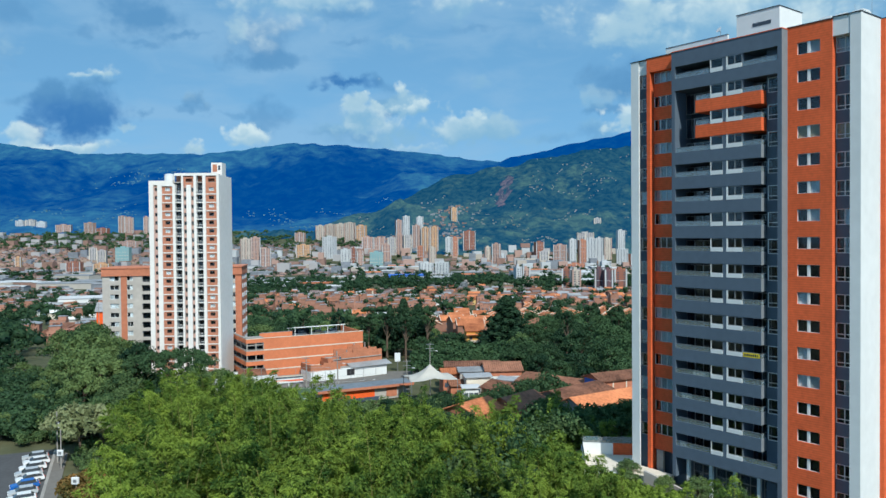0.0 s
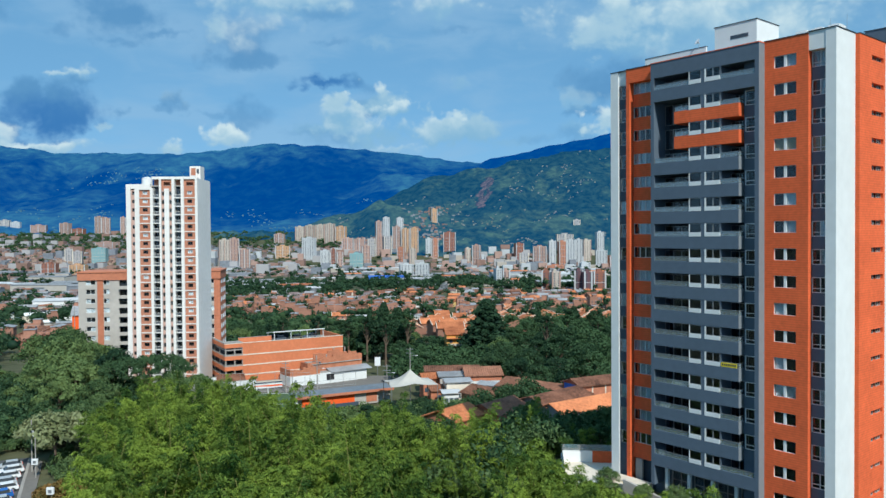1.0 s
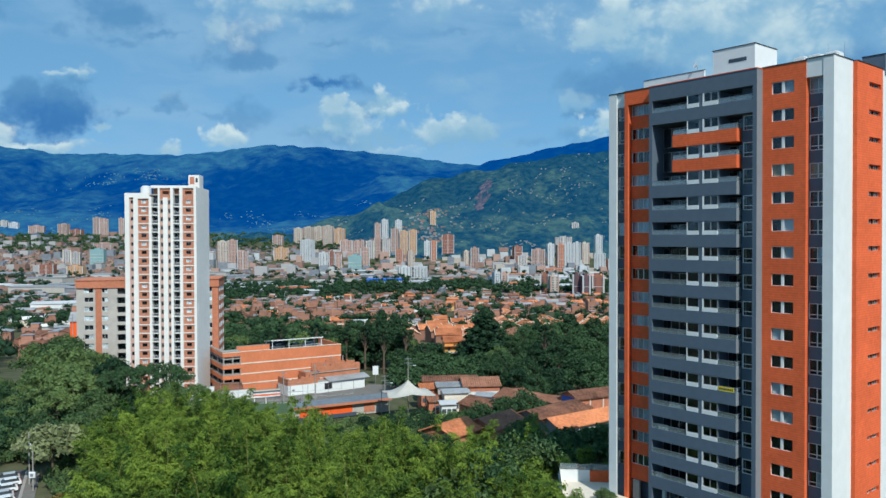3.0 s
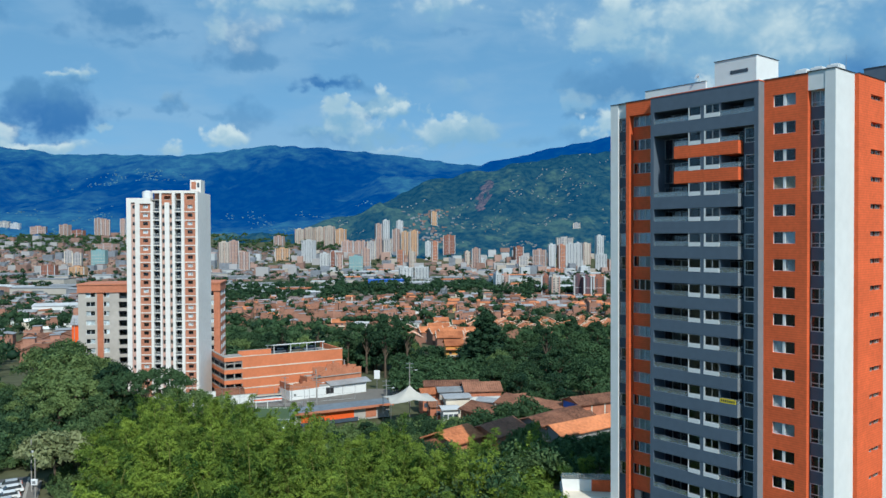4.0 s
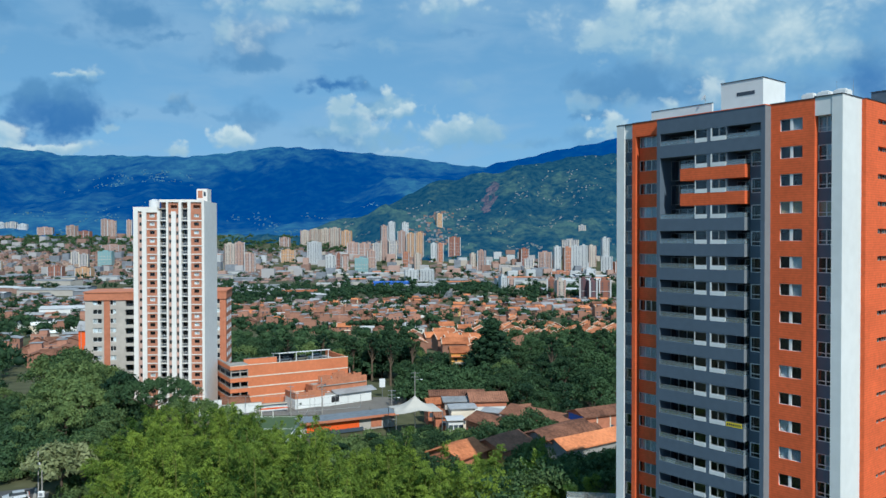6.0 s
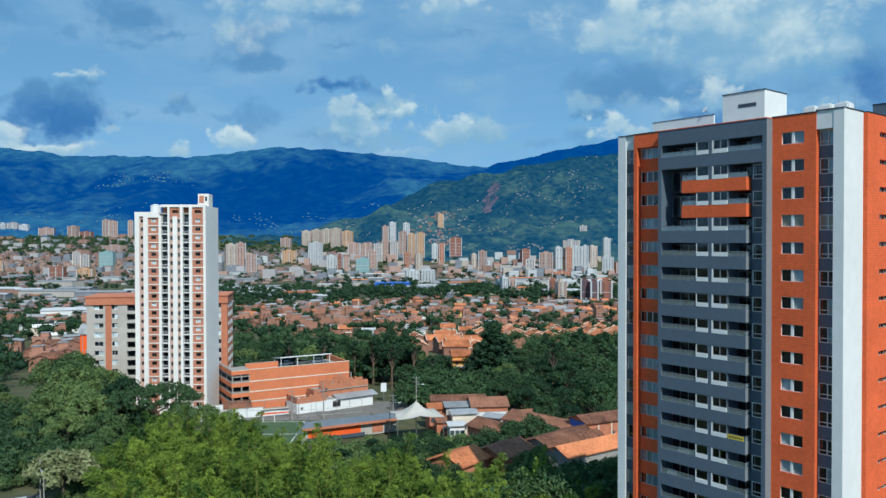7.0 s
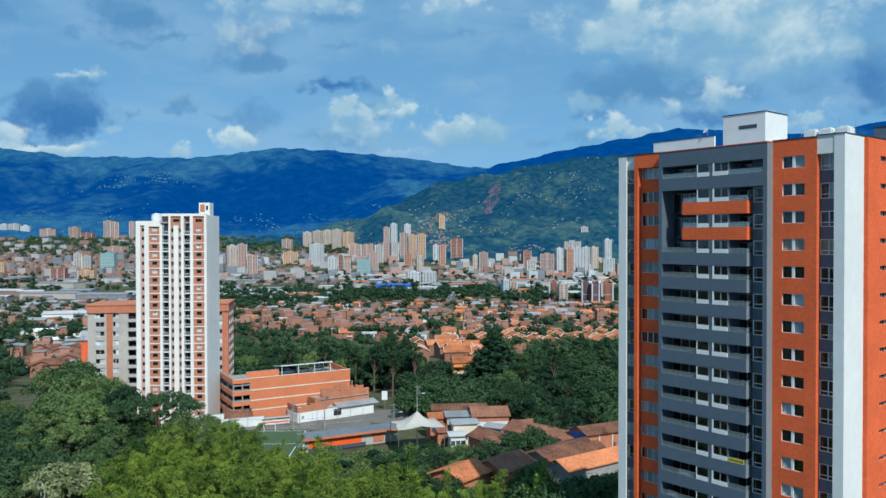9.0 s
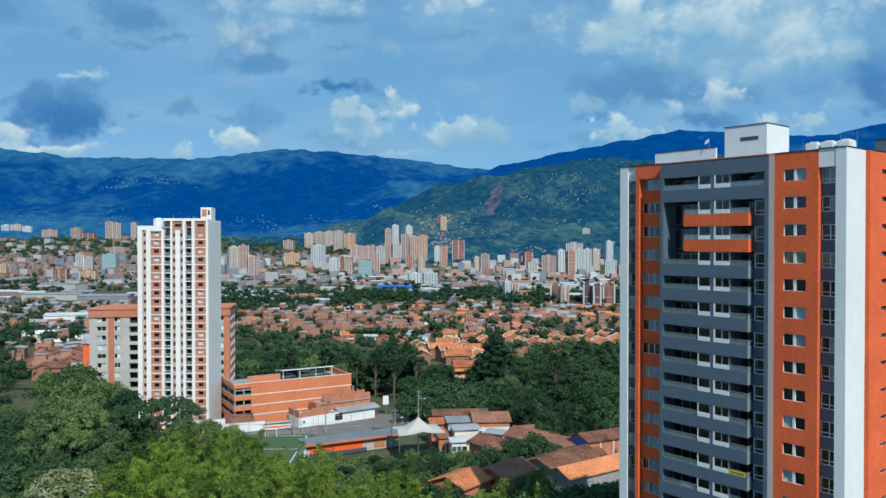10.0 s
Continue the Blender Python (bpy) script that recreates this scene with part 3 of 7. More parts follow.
def slope_mesh(name, fn, x0, x1, nx, y0, y1, ny, mat):
    me = bpy.data.meshes.new(name)
    gx, gy = np.linspace(x0, x1, nx), np.linspace(y0, y1, ny)
    pts = [(float(x), float(y), fn(float(x), float(y))) for y in gy for x in gx]
    me.from_pydata(pts, [], [(j * nx + i, j * nx + i + 1, (j + 1) * nx + i + 1, (j + 1) * nx + i) for j in range(ny - 1) for i in range(nx - 1)])
    me.materials.append(mat)
    me.shade_smooth()
    return new(name, me)


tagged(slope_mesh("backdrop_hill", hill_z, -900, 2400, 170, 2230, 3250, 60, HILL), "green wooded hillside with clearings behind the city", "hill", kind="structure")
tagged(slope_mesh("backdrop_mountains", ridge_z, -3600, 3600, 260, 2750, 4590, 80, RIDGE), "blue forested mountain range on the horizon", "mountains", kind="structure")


def scar_mesh():
    """A bare streak of earth down the slope, with ragged edges."""
    bm, rows = bmesh.new(), []
    for j in range(26):
        y = 2665 + j * 9
        mid = 196 + j * 2.1 + 8 * math.sin(j * 0.9)
        half = 6 + 17 * math.sin(math.pi * (j + 0.5) / 26) ** 0.7 + 6 * math.sin(j * 2.3)
        rows.append([bm.verts.new((mid + half * f, y, hill_z(mid + half * f, y) + (2.5 if abs(f) < 0.9 else -1.5))) for f in (-1, -0.85, -0.4, 0, 0.4, 0.85, 1)])
    for a, b in zip(rows, rows[1:]):
        for i in range(6):
            bm.faces.new((a[i], a[i + 1], b[i + 1], b[i]))
    return mesh_of("hill_scar", bm, EARTH)


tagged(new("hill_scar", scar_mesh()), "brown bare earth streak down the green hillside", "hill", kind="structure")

# ---- the near apartment tower ----
TOWER = pose(25.163, 87.876, 0, 0, 0, -51.94)
STOREY, FLOORS, TOP, FOOT = 2.7, 16, 45.62, -4.5
tower = thing("apartment_tower", TOWER, "tall orange brick apartment tower with grey balconies and white ends", "apartment building")


def pierced(x0, x1, y0, y1, z0, z1, wx0, wx1, levels):
    """A wall slab with one opening (bottom, top) above the other between wx0 and wx1."""
    bm = bmesh.new()
    if wx0 > x0:
        box(bm, x0, wx0, y0, y1, z0, z1)
    if wx1 < x1:
        box(bm, wx1, x1, y0, y1, z0, z1)
    last = z0
    for lo, hi in sorted(levels):
        box(bm, wx0, wx1, y0, y1, last, lo)
        last = hi
    box(bm, wx0, wx1, y0, y1, last, z1)
    return bm


def levels(top, height, first=0, count=FLOORS):
    return [(top - STOREY * k - height, top - STOREY * k) for k in range(first, first + count)]


# solid cores, dark in colour to pass for dim rooms
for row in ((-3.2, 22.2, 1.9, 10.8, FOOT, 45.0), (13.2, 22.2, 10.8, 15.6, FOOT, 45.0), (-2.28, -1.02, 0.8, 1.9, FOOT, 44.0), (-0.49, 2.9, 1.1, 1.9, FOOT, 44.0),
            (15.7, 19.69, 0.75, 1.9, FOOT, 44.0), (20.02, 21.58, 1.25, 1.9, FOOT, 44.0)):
    part("core", boxes(row), ROOM, tower, "solid core painted dark for the dim rooms behind the windows")
part("roof", boxes((-3.3, 22.4, 0.4, 11.0, 45.0, 45.2), (13.0, 22.4, 11.0, 15.8, 45.0, 45.2)), CONCRETE, tower)
part("end_wall", boxes((-3.4, -2.3, 0.0, 11.0, FOOT, TOP)), WHITE, tower, "white rendered end wall")
part("brick_pier", boxes((-0.98, -0.5, -0.25, 0.7, FOOT, TOP)), BRICK, tower)
part("recessed_wall", pierced(-2.3, -0.98, 0.25, 0.45, FOOT, 43.97, -2.28, -1.02, levels(43.95, 1.55)), CHARCOAL, tower, "charcoal panels between the windows")
part("brick_wall", pierced(-0.5, 3.0, 0.45, 0.7, 0.5, 44.05, -0.46, 1.95, levels(44.0, 1.22)), BRICK, tower)
part("brick_wall", pierced(15.65, 20.0, 0.0, 0.3, FOOT, TOP, 16.6, 18.84, levels(44.0, 1.17, 0, 17)), BRICK, tower)
part("brick_lintel", boxes((-0.5, 3.0, -0.25, 0.7, 44.05, TOP)), BRICK, tower)
part("brick_return", boxes((19.7, 20.0, 0.3, 0.9, FOOT, TOP)), BRICK, tower)
part("recessed_wall", pierced(20.0, 21.6, 0.7, 0.9, FOOT, 43.97, 20.02, 21.58, levels(43.95, 1.5, 0, 17)), GREY, tower, "blue-grey panels between the windows")
part("lintel", boxes((20.0, 21.6, 0.05, 0.9, 43.98, TOP + 0.1)), WHITE, tower, "white panel over the windows")
part("lintel", boxes((-2.3, -0.98, 0.15, 0.45, 43.98, TOP - 0.02)), WHITE, tower, "white panel over the windows")
part("corner_wall", boxes((21.6, 22.58, 0.0, 4.12, FOOT, TOP + 0.1)), WHITE, tower, "white rendered corner wall")
part("side_wall", pierced(4.12, 10.2, -22.98, -21.5, FOOT, TOP + 0.05, 6.9, 9.75, levels(44.02, 0.48, 0, 17)), BRICK, tower).rotation_euler = (0, 0, radians(90))
part("side_wall", boxes((21.4, 22.75, 10.2, 15.8, FOOT, TOP + 0.1)), WHITE, tower, "white rendered side wall")
for row in ((-2.3, 13.0, 10.7, 11.0, FOOT, TOP), (12.7, 13.0, 11.0, 15.8, FOOT, TOP), (13.0, 21.4, 15.5, 15.8, FOOT, TOP)):
    part("rear_wall", boxes(row), WHITE, tower, "white rendered rear wall")
for x0, x1, y0, y1, z in ((-3.45, -1.2, -0.04, 0.6, TOP), (-1.03, -0.45, -0.3, 1.1, TOP), (-0.45, 3.0, -0.3, 0.75, TOP), (15.6, 20.04, -0.05, 0.4, TOP), (19.95, 22.62, -0.05, 0.5, TOP + 0.1),
                          (22.0, 22.64, 0.5, 4.15, TOP + 0.1), (21.9, 23.04, 4.15, 10.2, TOP + 0.05), (22.0, 22.8, 10.2, 15.8, TOP + 0.1), (-3.45, -2.25, 0.6, 11.0, TOP)):
    part("coping", boxes((x0, x1, y0, y1, z, z + 0.09)), COPING, tower, "dark metal coping")
part("portal", boxes((3.0, 3.42, -1.1, 2.5, FOOT + 3.0, TOP - 0.12), (15.2, 15.65, -1.1, 2.5, FOOT, TOP - 0.12), (3.42, 15.2, -1.1, 2.5, 43.86, TOP - 0.12)), GREY, tower, "blue-grey frame round the balconies")
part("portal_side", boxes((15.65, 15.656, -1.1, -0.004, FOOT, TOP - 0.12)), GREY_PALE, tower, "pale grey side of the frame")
part("coping", boxes((2.95, 15.7, -1.15, 0.4, TOP - 0.12, TOP - 0.04)), BRICK, tower, "brick-coloured coping")

# windows: frame and panes, shared from storey to storey


def window_meshes(name, width, height, bars, cross=(), rim=0.07, deep=0.10, mat=ALU):
    """Meshes of a window's frame and of its single panes; bars and cross are fractions."""
    edges = [rim] + [width * b for b in bars] + [width - rim]
    gx = [0, rim] + [v for b in bars for v in (width * b - 0.035, width * b + 0.035)] + [width - rim, width]
    gz = [0, rim] + [v for c in cross for v in (height * c - 0.03, height * c + 0.03)] + [height - rim, height]
    solid = {(i, k) for i in range(len(gx) - 1) for k in range(len(gz) - 1) if i % 2 == 0 or k % 2 == 0}
    bm = bmesh.new()
    for i, k in solid:
        beside = (("x", (i - 1, k)), ("X", (i + 1, k)), ("z", (i, k - 1)), ("Z", (i, k + 1)))
        box(bm, gx[i], gx[i + 1], 0, deep, gz[k], gz[k + 1], "".join(key for key, c in beside if c in solid))
    bmesh.ops.remove_doubles(bm, verts=bm.verts[:], dist=0.0005)
    panes = [boxes((a + 0.03, b - 0.03, 0.04, 0.06, rim - 0.01, height - rim + 0.01)) for a, b in zip(edges, edges[1:])]
    return mesh_of(name, bm, mat), [mesh_of(name + "_pane", p, GLASS) for p in panes]


def put_window(meshes, parent, at, fills=(), turn=0.0, inside=None):
    """One window > panes, and where something hangs behind the glass, the blind or curtain."""
    w = part("window", meshes[0], None, parent, at=at)
    w.rotation_euler = (0, 0, turn)
    for i, p in enumerate(meshes[1]):
        part("pane", p, None, w).visible_shadow = False
        if i < len(fills) and fills[i] and inside:
            part(fills[i][0], inside[i][fills[i][1]], None, w)
    return w


def blinds(width, height, bars, rim=0.07):
    """Meshes of pleated blinds and curtains that hang behind each pane."""
    edges, out = [rim] + [width * b for b in bars] + [width - rim], []
    for a, b in zip(edges, edges[1:]):
        pair = []
        for mat in (BLIND, CURTAIN):
            bm, n = bmesh.new(), max(4, int((b - a) / 0.09))
            for i in range(n):
                xa, xb = a + (b - a) * i / n, a + (b - a) * (i + 1) / n
                ya, yb = (0.16, 0.20) if i % 2 else (0.20, 0.16)
                face(bm, (xa, ya, rim), (xb, yb, rim), (xb, yb, height - rim), (xa, ya, height - rim))
            pair.append(mesh_of("hanging", bm, mat))
        out.append(pair)
    return out


rng = random.Random(5)
WIN_R, IN_R = window_meshes("window", 2.24, 1.17, (0.45, 0.54), rim=0.035), blinds(2.24, 1.17, (0.45, 0.54), rim=0.035)
WIN_L, IN_L = window_meshes("window", 2.41, 1.22, (0.34, 0.66), rim=0.035), blinds(2.41, 1.22, (0.34, 0.66), rim=0.035)
WIN_RR, IN_RR = window_meshes("window", 1.56, 1.5, (0.52,), (0.28,)), blinds(1.56, 1.5, (0.52,))
WIN_LL, IN_LL = window_meshes("window", 1.26, 1.55, (), (0.28,), mat=STEEL), blinds(1.26, 1.55, ())
WIN_SLIT = window_meshes("window", 1.05, 0.48, (0.5,), rim=0.05, mat=CONCRETE)
WIN_BAY = window_meshes("window", 1.38, 0.92, (), rim=0.035, mat=STEEL)
WIN_BAY2 = window_meshes("window", 1.62, 0.92, (0.5,), rim=0.035, mat=STEEL)
WIN_DEEP = window_meshes("window", 1.5, 1.5, (), (0.30,))
DOOR_A = window_meshes("window", 4.2, 2.2, (0.25, 0.5, 0.75), rim=0.05, mat=STEEL)
DOOR_B = window_meshes("window", 1.95, 2.2, (0.5,), rim=0.05, mat=STEEL)
MULLION = mesh_of("mullion", boxes((0.98, 1.23, -0.02, 0.11, 0.03, 1.14)), ALU)
# storeys whose left panes get blinds, partly in place of reflected sky
SKY_BLINDS_L = (0, 3, 4, 5, 6, 8, 9, 10, 11, 12, 13, 14)
for k in range(17):
    z = -STOREY * k
    drawn = lambda share: ("blind", 0) if rng.random() < share else None
    if k == 3:
        fills = [("curtain", 1), ("blind", 0), ("curtain", 1)]
    elif k == 0:
        fills = [None, ("blind", 0), ("blind", 0)]
    else:
        fills = [drawn(0.10), ("blind", 0), drawn(0.25)]
    part("mullion", MULLION, None, put_window(WIN_R, tower, (16.6, 0.10, 42.83 + z), fills, inside=IN_R), "broad white mullion")
    put_window(WIN_RR, tower, (20.02, 0.74, 42.45 + z), [("curtain", 1)] * 2 if k == 3 else [("blind", 0)] * 2 if k == 0 else [None, ("blind", 0) if rng.random() < 0.25 else None], inside=IN_RR)
    for v in (6.95, 8.65):
        put_window(WIN_SLIT, tower, (22.75, v, 43.54 + z), turn=radians(90))
    if k < FLOORS:
        # blinds in both left columns double as sky brightness on the glass
        put_window(WIN_L, tower, (-0.46, 0.53, 42.78 + z), [("blind", 0) if k in SKY_BLINDS_L and rng.random() < 0.92 else None for _ in range(3)], inside=IN_L)
        put_window(WIN_LL, tower, (-2.28, 0.28, 42.40 + z), [("blind", 0)] if k not in (1, 2, 3, 15) and rng.random() < 0.9 else [], inside=IN_LL)


def balcony_meshes(x0, x1, mat, name, end):
    """Slab and parapet of one balcony, hanging between its two ends."""
    bm = boxes((x0, x1, -1.1, -0.92, 41.2, 42.53), (x0, x1, -0.92, 2.5, 41.2, 41.42))
    if end:
        box(bm, x1 - 0.16, x1, -0.92, -0.1, 41.42, 42.53)
    if x0 > 4:
        box(bm, x0, x0 + 0.16, -0.92, 1.2, 41.42, 42.53)
    return mesh_of(name, bm, mat)


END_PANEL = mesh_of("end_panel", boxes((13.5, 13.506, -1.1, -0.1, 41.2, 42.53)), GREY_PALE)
BALCONY = balcony_meshes(3.42, 13.5, GREY, "balcony", True)
BALCONY_FULL = balcony_meshes(3.42, 15.2, GREY, "balcony", False)
BALCONY_BRICK = balcony_meshes(6.0, 13.5, BRICK, "balcony", True)


def railing_meshes(x0, x1, corner=False):
    glass = boxes((x0 + 0.05, x1 - 0.05, -1.03, -1.01, 42.53, 43.0))
    rail = boxes((x0, x1, -1.05, -0.99, 43.0, 43.05), (x0, x0 + 0.04, -1.04, -1.0, 42.53, 43.0), (x1 - 0.04, x1, -1.04, -1.0, 42.53, 43.0))
    if corner:
        box(glass, x1 - 0.06, x1 - 0.04, -0.98, -0.15, 42.53, 43.0)
        box(rail, x1 - 0.08, x1 - 0.02, -0.98, -0.1, 43.0, 43.05)
    return mesh_of("railing", rail, STEEL), mesh_of("glass", glass, RAIL_GLASS)


RAIL_A, RAIL_A2, RAIL_B, RAIL_C = railing_meshes(3.42, 7.8), railing_meshes(6.05, 7.8), railing_meshes(11.4, 13.5, True), railing_meshes(11.4, 15.2)
BAY = mesh_of("bay_panel", boxes((7.8, 9.22, -1.12, -1.0, 42.5, 42.93), (7.8, 7.86, -1.10, -1.0, 42.93, 43.86)), WHITE)
BAY2 = mesh_of("bay_panel", boxes((9.65, 11.42, -1.12, -1.0, 42.5, 42.93), (9.65, 9.79, -1.10, -1.0, 42.93, 43.86)), WHITE)
PIER = mesh_of("bay_pier", boxes((9.22, 9.65, -1.06, 2.5, 41.42, 43.9)), GREY)
BAY_SIDE = mesh_of("bay_side", boxes((7.72, 7.8, -1.0, 2.5, 41.42, 43.9), (11.42, 11.5, -1.0, 2.5, 41.42, 43.9)), GREY)
for k in range(FLOORS):
    z = (0, 0, -STOREY * k)
    full, brick = k in (0, 15), k in (1, 2)
    b = part("balcony", BALCONY_FULL if full else BALCONY_BRICK if brick else BALCONY, None, tower, "orange brick balcony" if brick else "blue-grey balcony", z)
    if not full and not brick:
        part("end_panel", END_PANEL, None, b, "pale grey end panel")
    for rail in (RAIL_A2 if brick else RAIL_A, RAIL_C if full else RAIL_B):
        r = part("railing", rail[0], None, b, "steel and glass railing")
        part("railing_glass", rail[1], None, b).visible_shadow = False
    for mesh, name in ((BAY, "bay_panel"), (BAY2, "bay_panel"), (PIER, "bay_pier"), (BAY_SIDE, "bay_side")):
        part(name, mesh, None, tower, "white panel under the window" if name == "bay_panel" else "", z)
    put_window(WIN_BAY, tower, (7.84, -1.06, 42.93 + z[2]))
    put_window(WIN_BAY2, tower, (9.79, -1.06, 42.93 + z[2]))
    put_window(DOOR_A, tower, (3.5, 0.9, 41.45 + z[2]))
    put_window(DOOR_B, tower, (11.5, 0.9, 41.45 + z[2]))
    if not full:
        put_window(WIN_DEEP, tower, (13.62, -0.02, 42.3 + z[2]))
part("back_wall", pierced(13.5, 15.2, 0.0, 0.2, FOOT + 3, 43.86, 13.62, 15.12, [(42.3 - STOREY * k, 43.8 - STOREY * k) for k in range(1, 15)]), GREY, tower, "blue-grey wall of the light well")

# ground floor
part("plinth", boxes((2.3, 15.2, 0.8, 1.0, FOOT, 0.75)), GREY, tower)
# charcoal backing that gives the open entrance recess its shade by colour
part("porch_wall", boxes((-0.5, 3.0, 0.9, 1.09, FOOT, 0.5)), CHARCOAL, tower)
for x in (4.4, 7.2, 10.0, 12.7):
    part("column", boxes((x, x + 0.35, -0.5, -0.15, FOOT, 0.75)), WHITE, tower, "white column")
SHOP = window_meshes("window", 2.3, 3.4, (0.5,), (0.72,), mat=STEEL)
for x in (4.8, 7.6, 10.4, 13.1):
    put_window(SHOP, tower, (x - 0.2, 0.55, FOOT + 1.2))
part("entrance_wall", boxes((0.0, 0.9, 0.1, 0.4, FOOT, 0.5)), CONCRETE, tower)

# banner with unreadable writing on one railing
banner = thing("banner", TOWER @ pose(11.55, -1.06, 12.86), "yellow banner with writing tied to a balcony railing", "banner")
part("cloth", boxes((0, 1.75, -0.03, -0.01, -0.02, 0.42)), YELLOW, banner)
for i in range(7):
    part("writing", boxes((0.12 + i * 0.23, 0.27 + i * 0.23, -0.045, -0.031, 0.1, 0.32)), DARK_FRAME, banner, "dark bar")

# washing and plants on the balconies
def washing(k, x0, count, mat, label):
    rack = thing("drying_rack", TOWER @ pose(x0, -0.75, 41.42 - STOREY * k), label, "drying rack", "balcony drying racks")
    for x in (0.0, count * 0.42):
        part("leg", boxes((x, x + 0.04, 0, 0.04, 0, 1.55)), STEEL, rack)
    part("bar", boxes((0, count * 0.42 + 0.04, 0, 0.04, 1.55, 1.59)), STEEL, rack)
    for i in range(count):
        bm = boxes((i * 0.42 + 0.06, i * 0.42 + 0.40, -0.03, 0.0, 0.75 + 0.12 * (i % 3), 1.6))
        part("cloth", bm, mat, rack, "hanging cloth")


washing(12, 5.4, 5, LINE, "white washing hung over a balcony railing")
washing(13, 4.0, 3, LINE, "white cloths hung on a balcony")
washing(15, 3.7, 2, LINE, "white sheet hung at the end of a balcony")
washing(0, 6.6, 2, PINK_CLOTH, "pinkish towels hung on the top balcony")
for k, x in ((6, 12.2), (11, 4.2), (4, 4.6), (9, 12.6)):
    pot = thing("potted_plant", TOWER @ pose(x, -0.62, 41.42 - STOREY * k), "small leafy plant in a clay pot on a balcony", "plant", "balcony plants")
    bm = bmesh.new()
    tube(bm, (0, 0, 0), (0, 0, 0.4), 0.14, 0.2, 10)
    part("pot", bm, CLAY_NEW, pot)
    rp, bm = random.Random(k), bmesh.new()
    for _ in range(40):
        a_, u = rp.uniform(0, 6.28), rp.uniform(0.2, 0.55)
        q = Vector((math.cos(a_) * u * 0.6, math.sin(a_) * u * 0.6, 0.45 + rp.uniform(0.1, 0.9)))
        face(bm, q, q + Vector((math.cos(a_ + 0.7) * 0.22, math.sin(a_ + 0.7) * 0.22, 0.05)), q + Vector((math.cos(a_) * 0.12, math.sin(a_) * 0.12, -0.14)))
    part("leaves", bm, LEAF, pot)

# roof things
stair = thing("stair_house", TOWER @ pose(7.2, 5.0, 45.2), "white rendered stair and lift house on the roof", "roof house")
part("wall", boxes((0, 4.95, 0, 4.8, 0, 4.4)), WHITE, stair)
part("coping", boxes((-0.06, 5.01, -0.06, 4.86, 4.4, 4.48)), COPING, stair, "dark metal coping")
part("vent", boxes((1.9, 4.0, -0.03, 0.02, 2.75, 3.15)), CHARCOAL, stair, "dark ventilation slot")
part("canopy", boxes((4.95, 7.4, 0.3, 3.6, 1.0, 1.14)), CONCRETE, stair)
para = thing("roof_wall", TOWER @ pose(-0.8, 3.2, 45.2), "low white wall on the roof", "wall")
part("wall", boxes((0, 8.0, 0, 0.25, 0, 2.1)), WHITE, para)
part("coping", boxes((-0.03, 8.03, -0.04, 0.29, 2.1, 2.16)), COPING, para)
for x in (17.2, 18.7, 20.3):
    tank = thing("water_tank", TOWER @ pose(x, 3.0, 45.2), "white square water tank on the roof", "water tank", "roof water tanks")
    bm = boxes((0, 1.35, 0, 1.35, 0, 1.55))
    bmesh.ops.bevel(bm, geom=bm.edges[:], offset=0.12, segments=2, affect="EDGES")
    part("body", bm, WHITE, tank)
    part("lid", boxes((0.35, 1.0, 0.35, 1.0, 1.55, 1.66)), ALU, tank)
block = thing("roof_block", TOWER @ pose(20.6, 11.2, 45.2), "grey rendered machine room on the roof", "roof house")
part("wall", boxes((0, 2.2, 0, 3.2, 0, 2.2)), GREY, block)
part("coping", boxes((-0.05, 2.25, -0.05, 3.25, 2.2, 2.28)), COPING, block)
dish = thing("satellite_dish", TOWER @ pose(6.3, 3.3, 47.36), "small grey satellite dish on the roof wall", "satellite dish")
bm = bmesh.new()
tube(bm, (0, 0, 0), (0, 0, 0.5), 0.03, 0.03, 6)
part("mast", bm, STEEL, dish)
bm = bmesh.new()
tube(bm, (-0.02, -0.05, 0.55), (-0.12, -0.25, 0.68), 0.06, 0.38, 12)
part("bowl", bm, ALU, dish)
for x, y, h in ((14.6, 8, 2.6), (19.4, 6, 3.0), (22.0, 3.6, 2.4)):
    rod = thing("lightning_rod", TOWER @ pose(x, y, 45.2), "thin lightning rod on the roof", "lightning rod", "lightning rods")
    bm = bmesh.new()
    tube(bm, (0, 0, 0), (0, 0, h), 0.03, 0.012, 5)
    part("rod", bm, STEEL, rod)

# terrace at the tower's foot
terrace = thing("terrace", pose(21.4, 93.0, -3.5, 0, 0, -8), "white-walled pool terrace with glass screens", "terrace")
part("floor", boxes((-3.6, 5.5, -4.5, 4, -5.0, 0.85)), CREAM, terrace, "pale paved floor")
part("low_wall", boxes((-3.8, -3.6, -4.7, 4, -6.0, 2.0)), WHITE, terrace)
part("low_wall", boxes((-3.6, 0.4, -4.7, -4.5, -6.0, 1.2)), WHITE, terrace)
part("low_wall", boxes((-3.6, 0.2, 4.0, 4.2, -6.0, 2.3)), WHITE, terrace)
part("low_wall", boxes((0.2, 5.5, 4.0, 4.2, -6.0, 2.3)), BRICK, terrace, "orange brick wall")
part("screen", boxes((-3.72, -3.68, -4.6, 4, 2.0, 2.9)), RAIL_GLASS, terrace, "glass screen")
part("screen", boxes((-3.6, 5.4, 4.08, 4.12, 2.3, 3.1)), RAIL_GLASS, terrace, "glass screen")
part("pool", boxes((-3.0, -1.2, -4.2, -2.4, 0.85, 0.89)), POOL, terrace, "turquoise pool water")

podium = thing("podium", TOWER, "tan concrete entrance podium at the tower's foot", "podium")
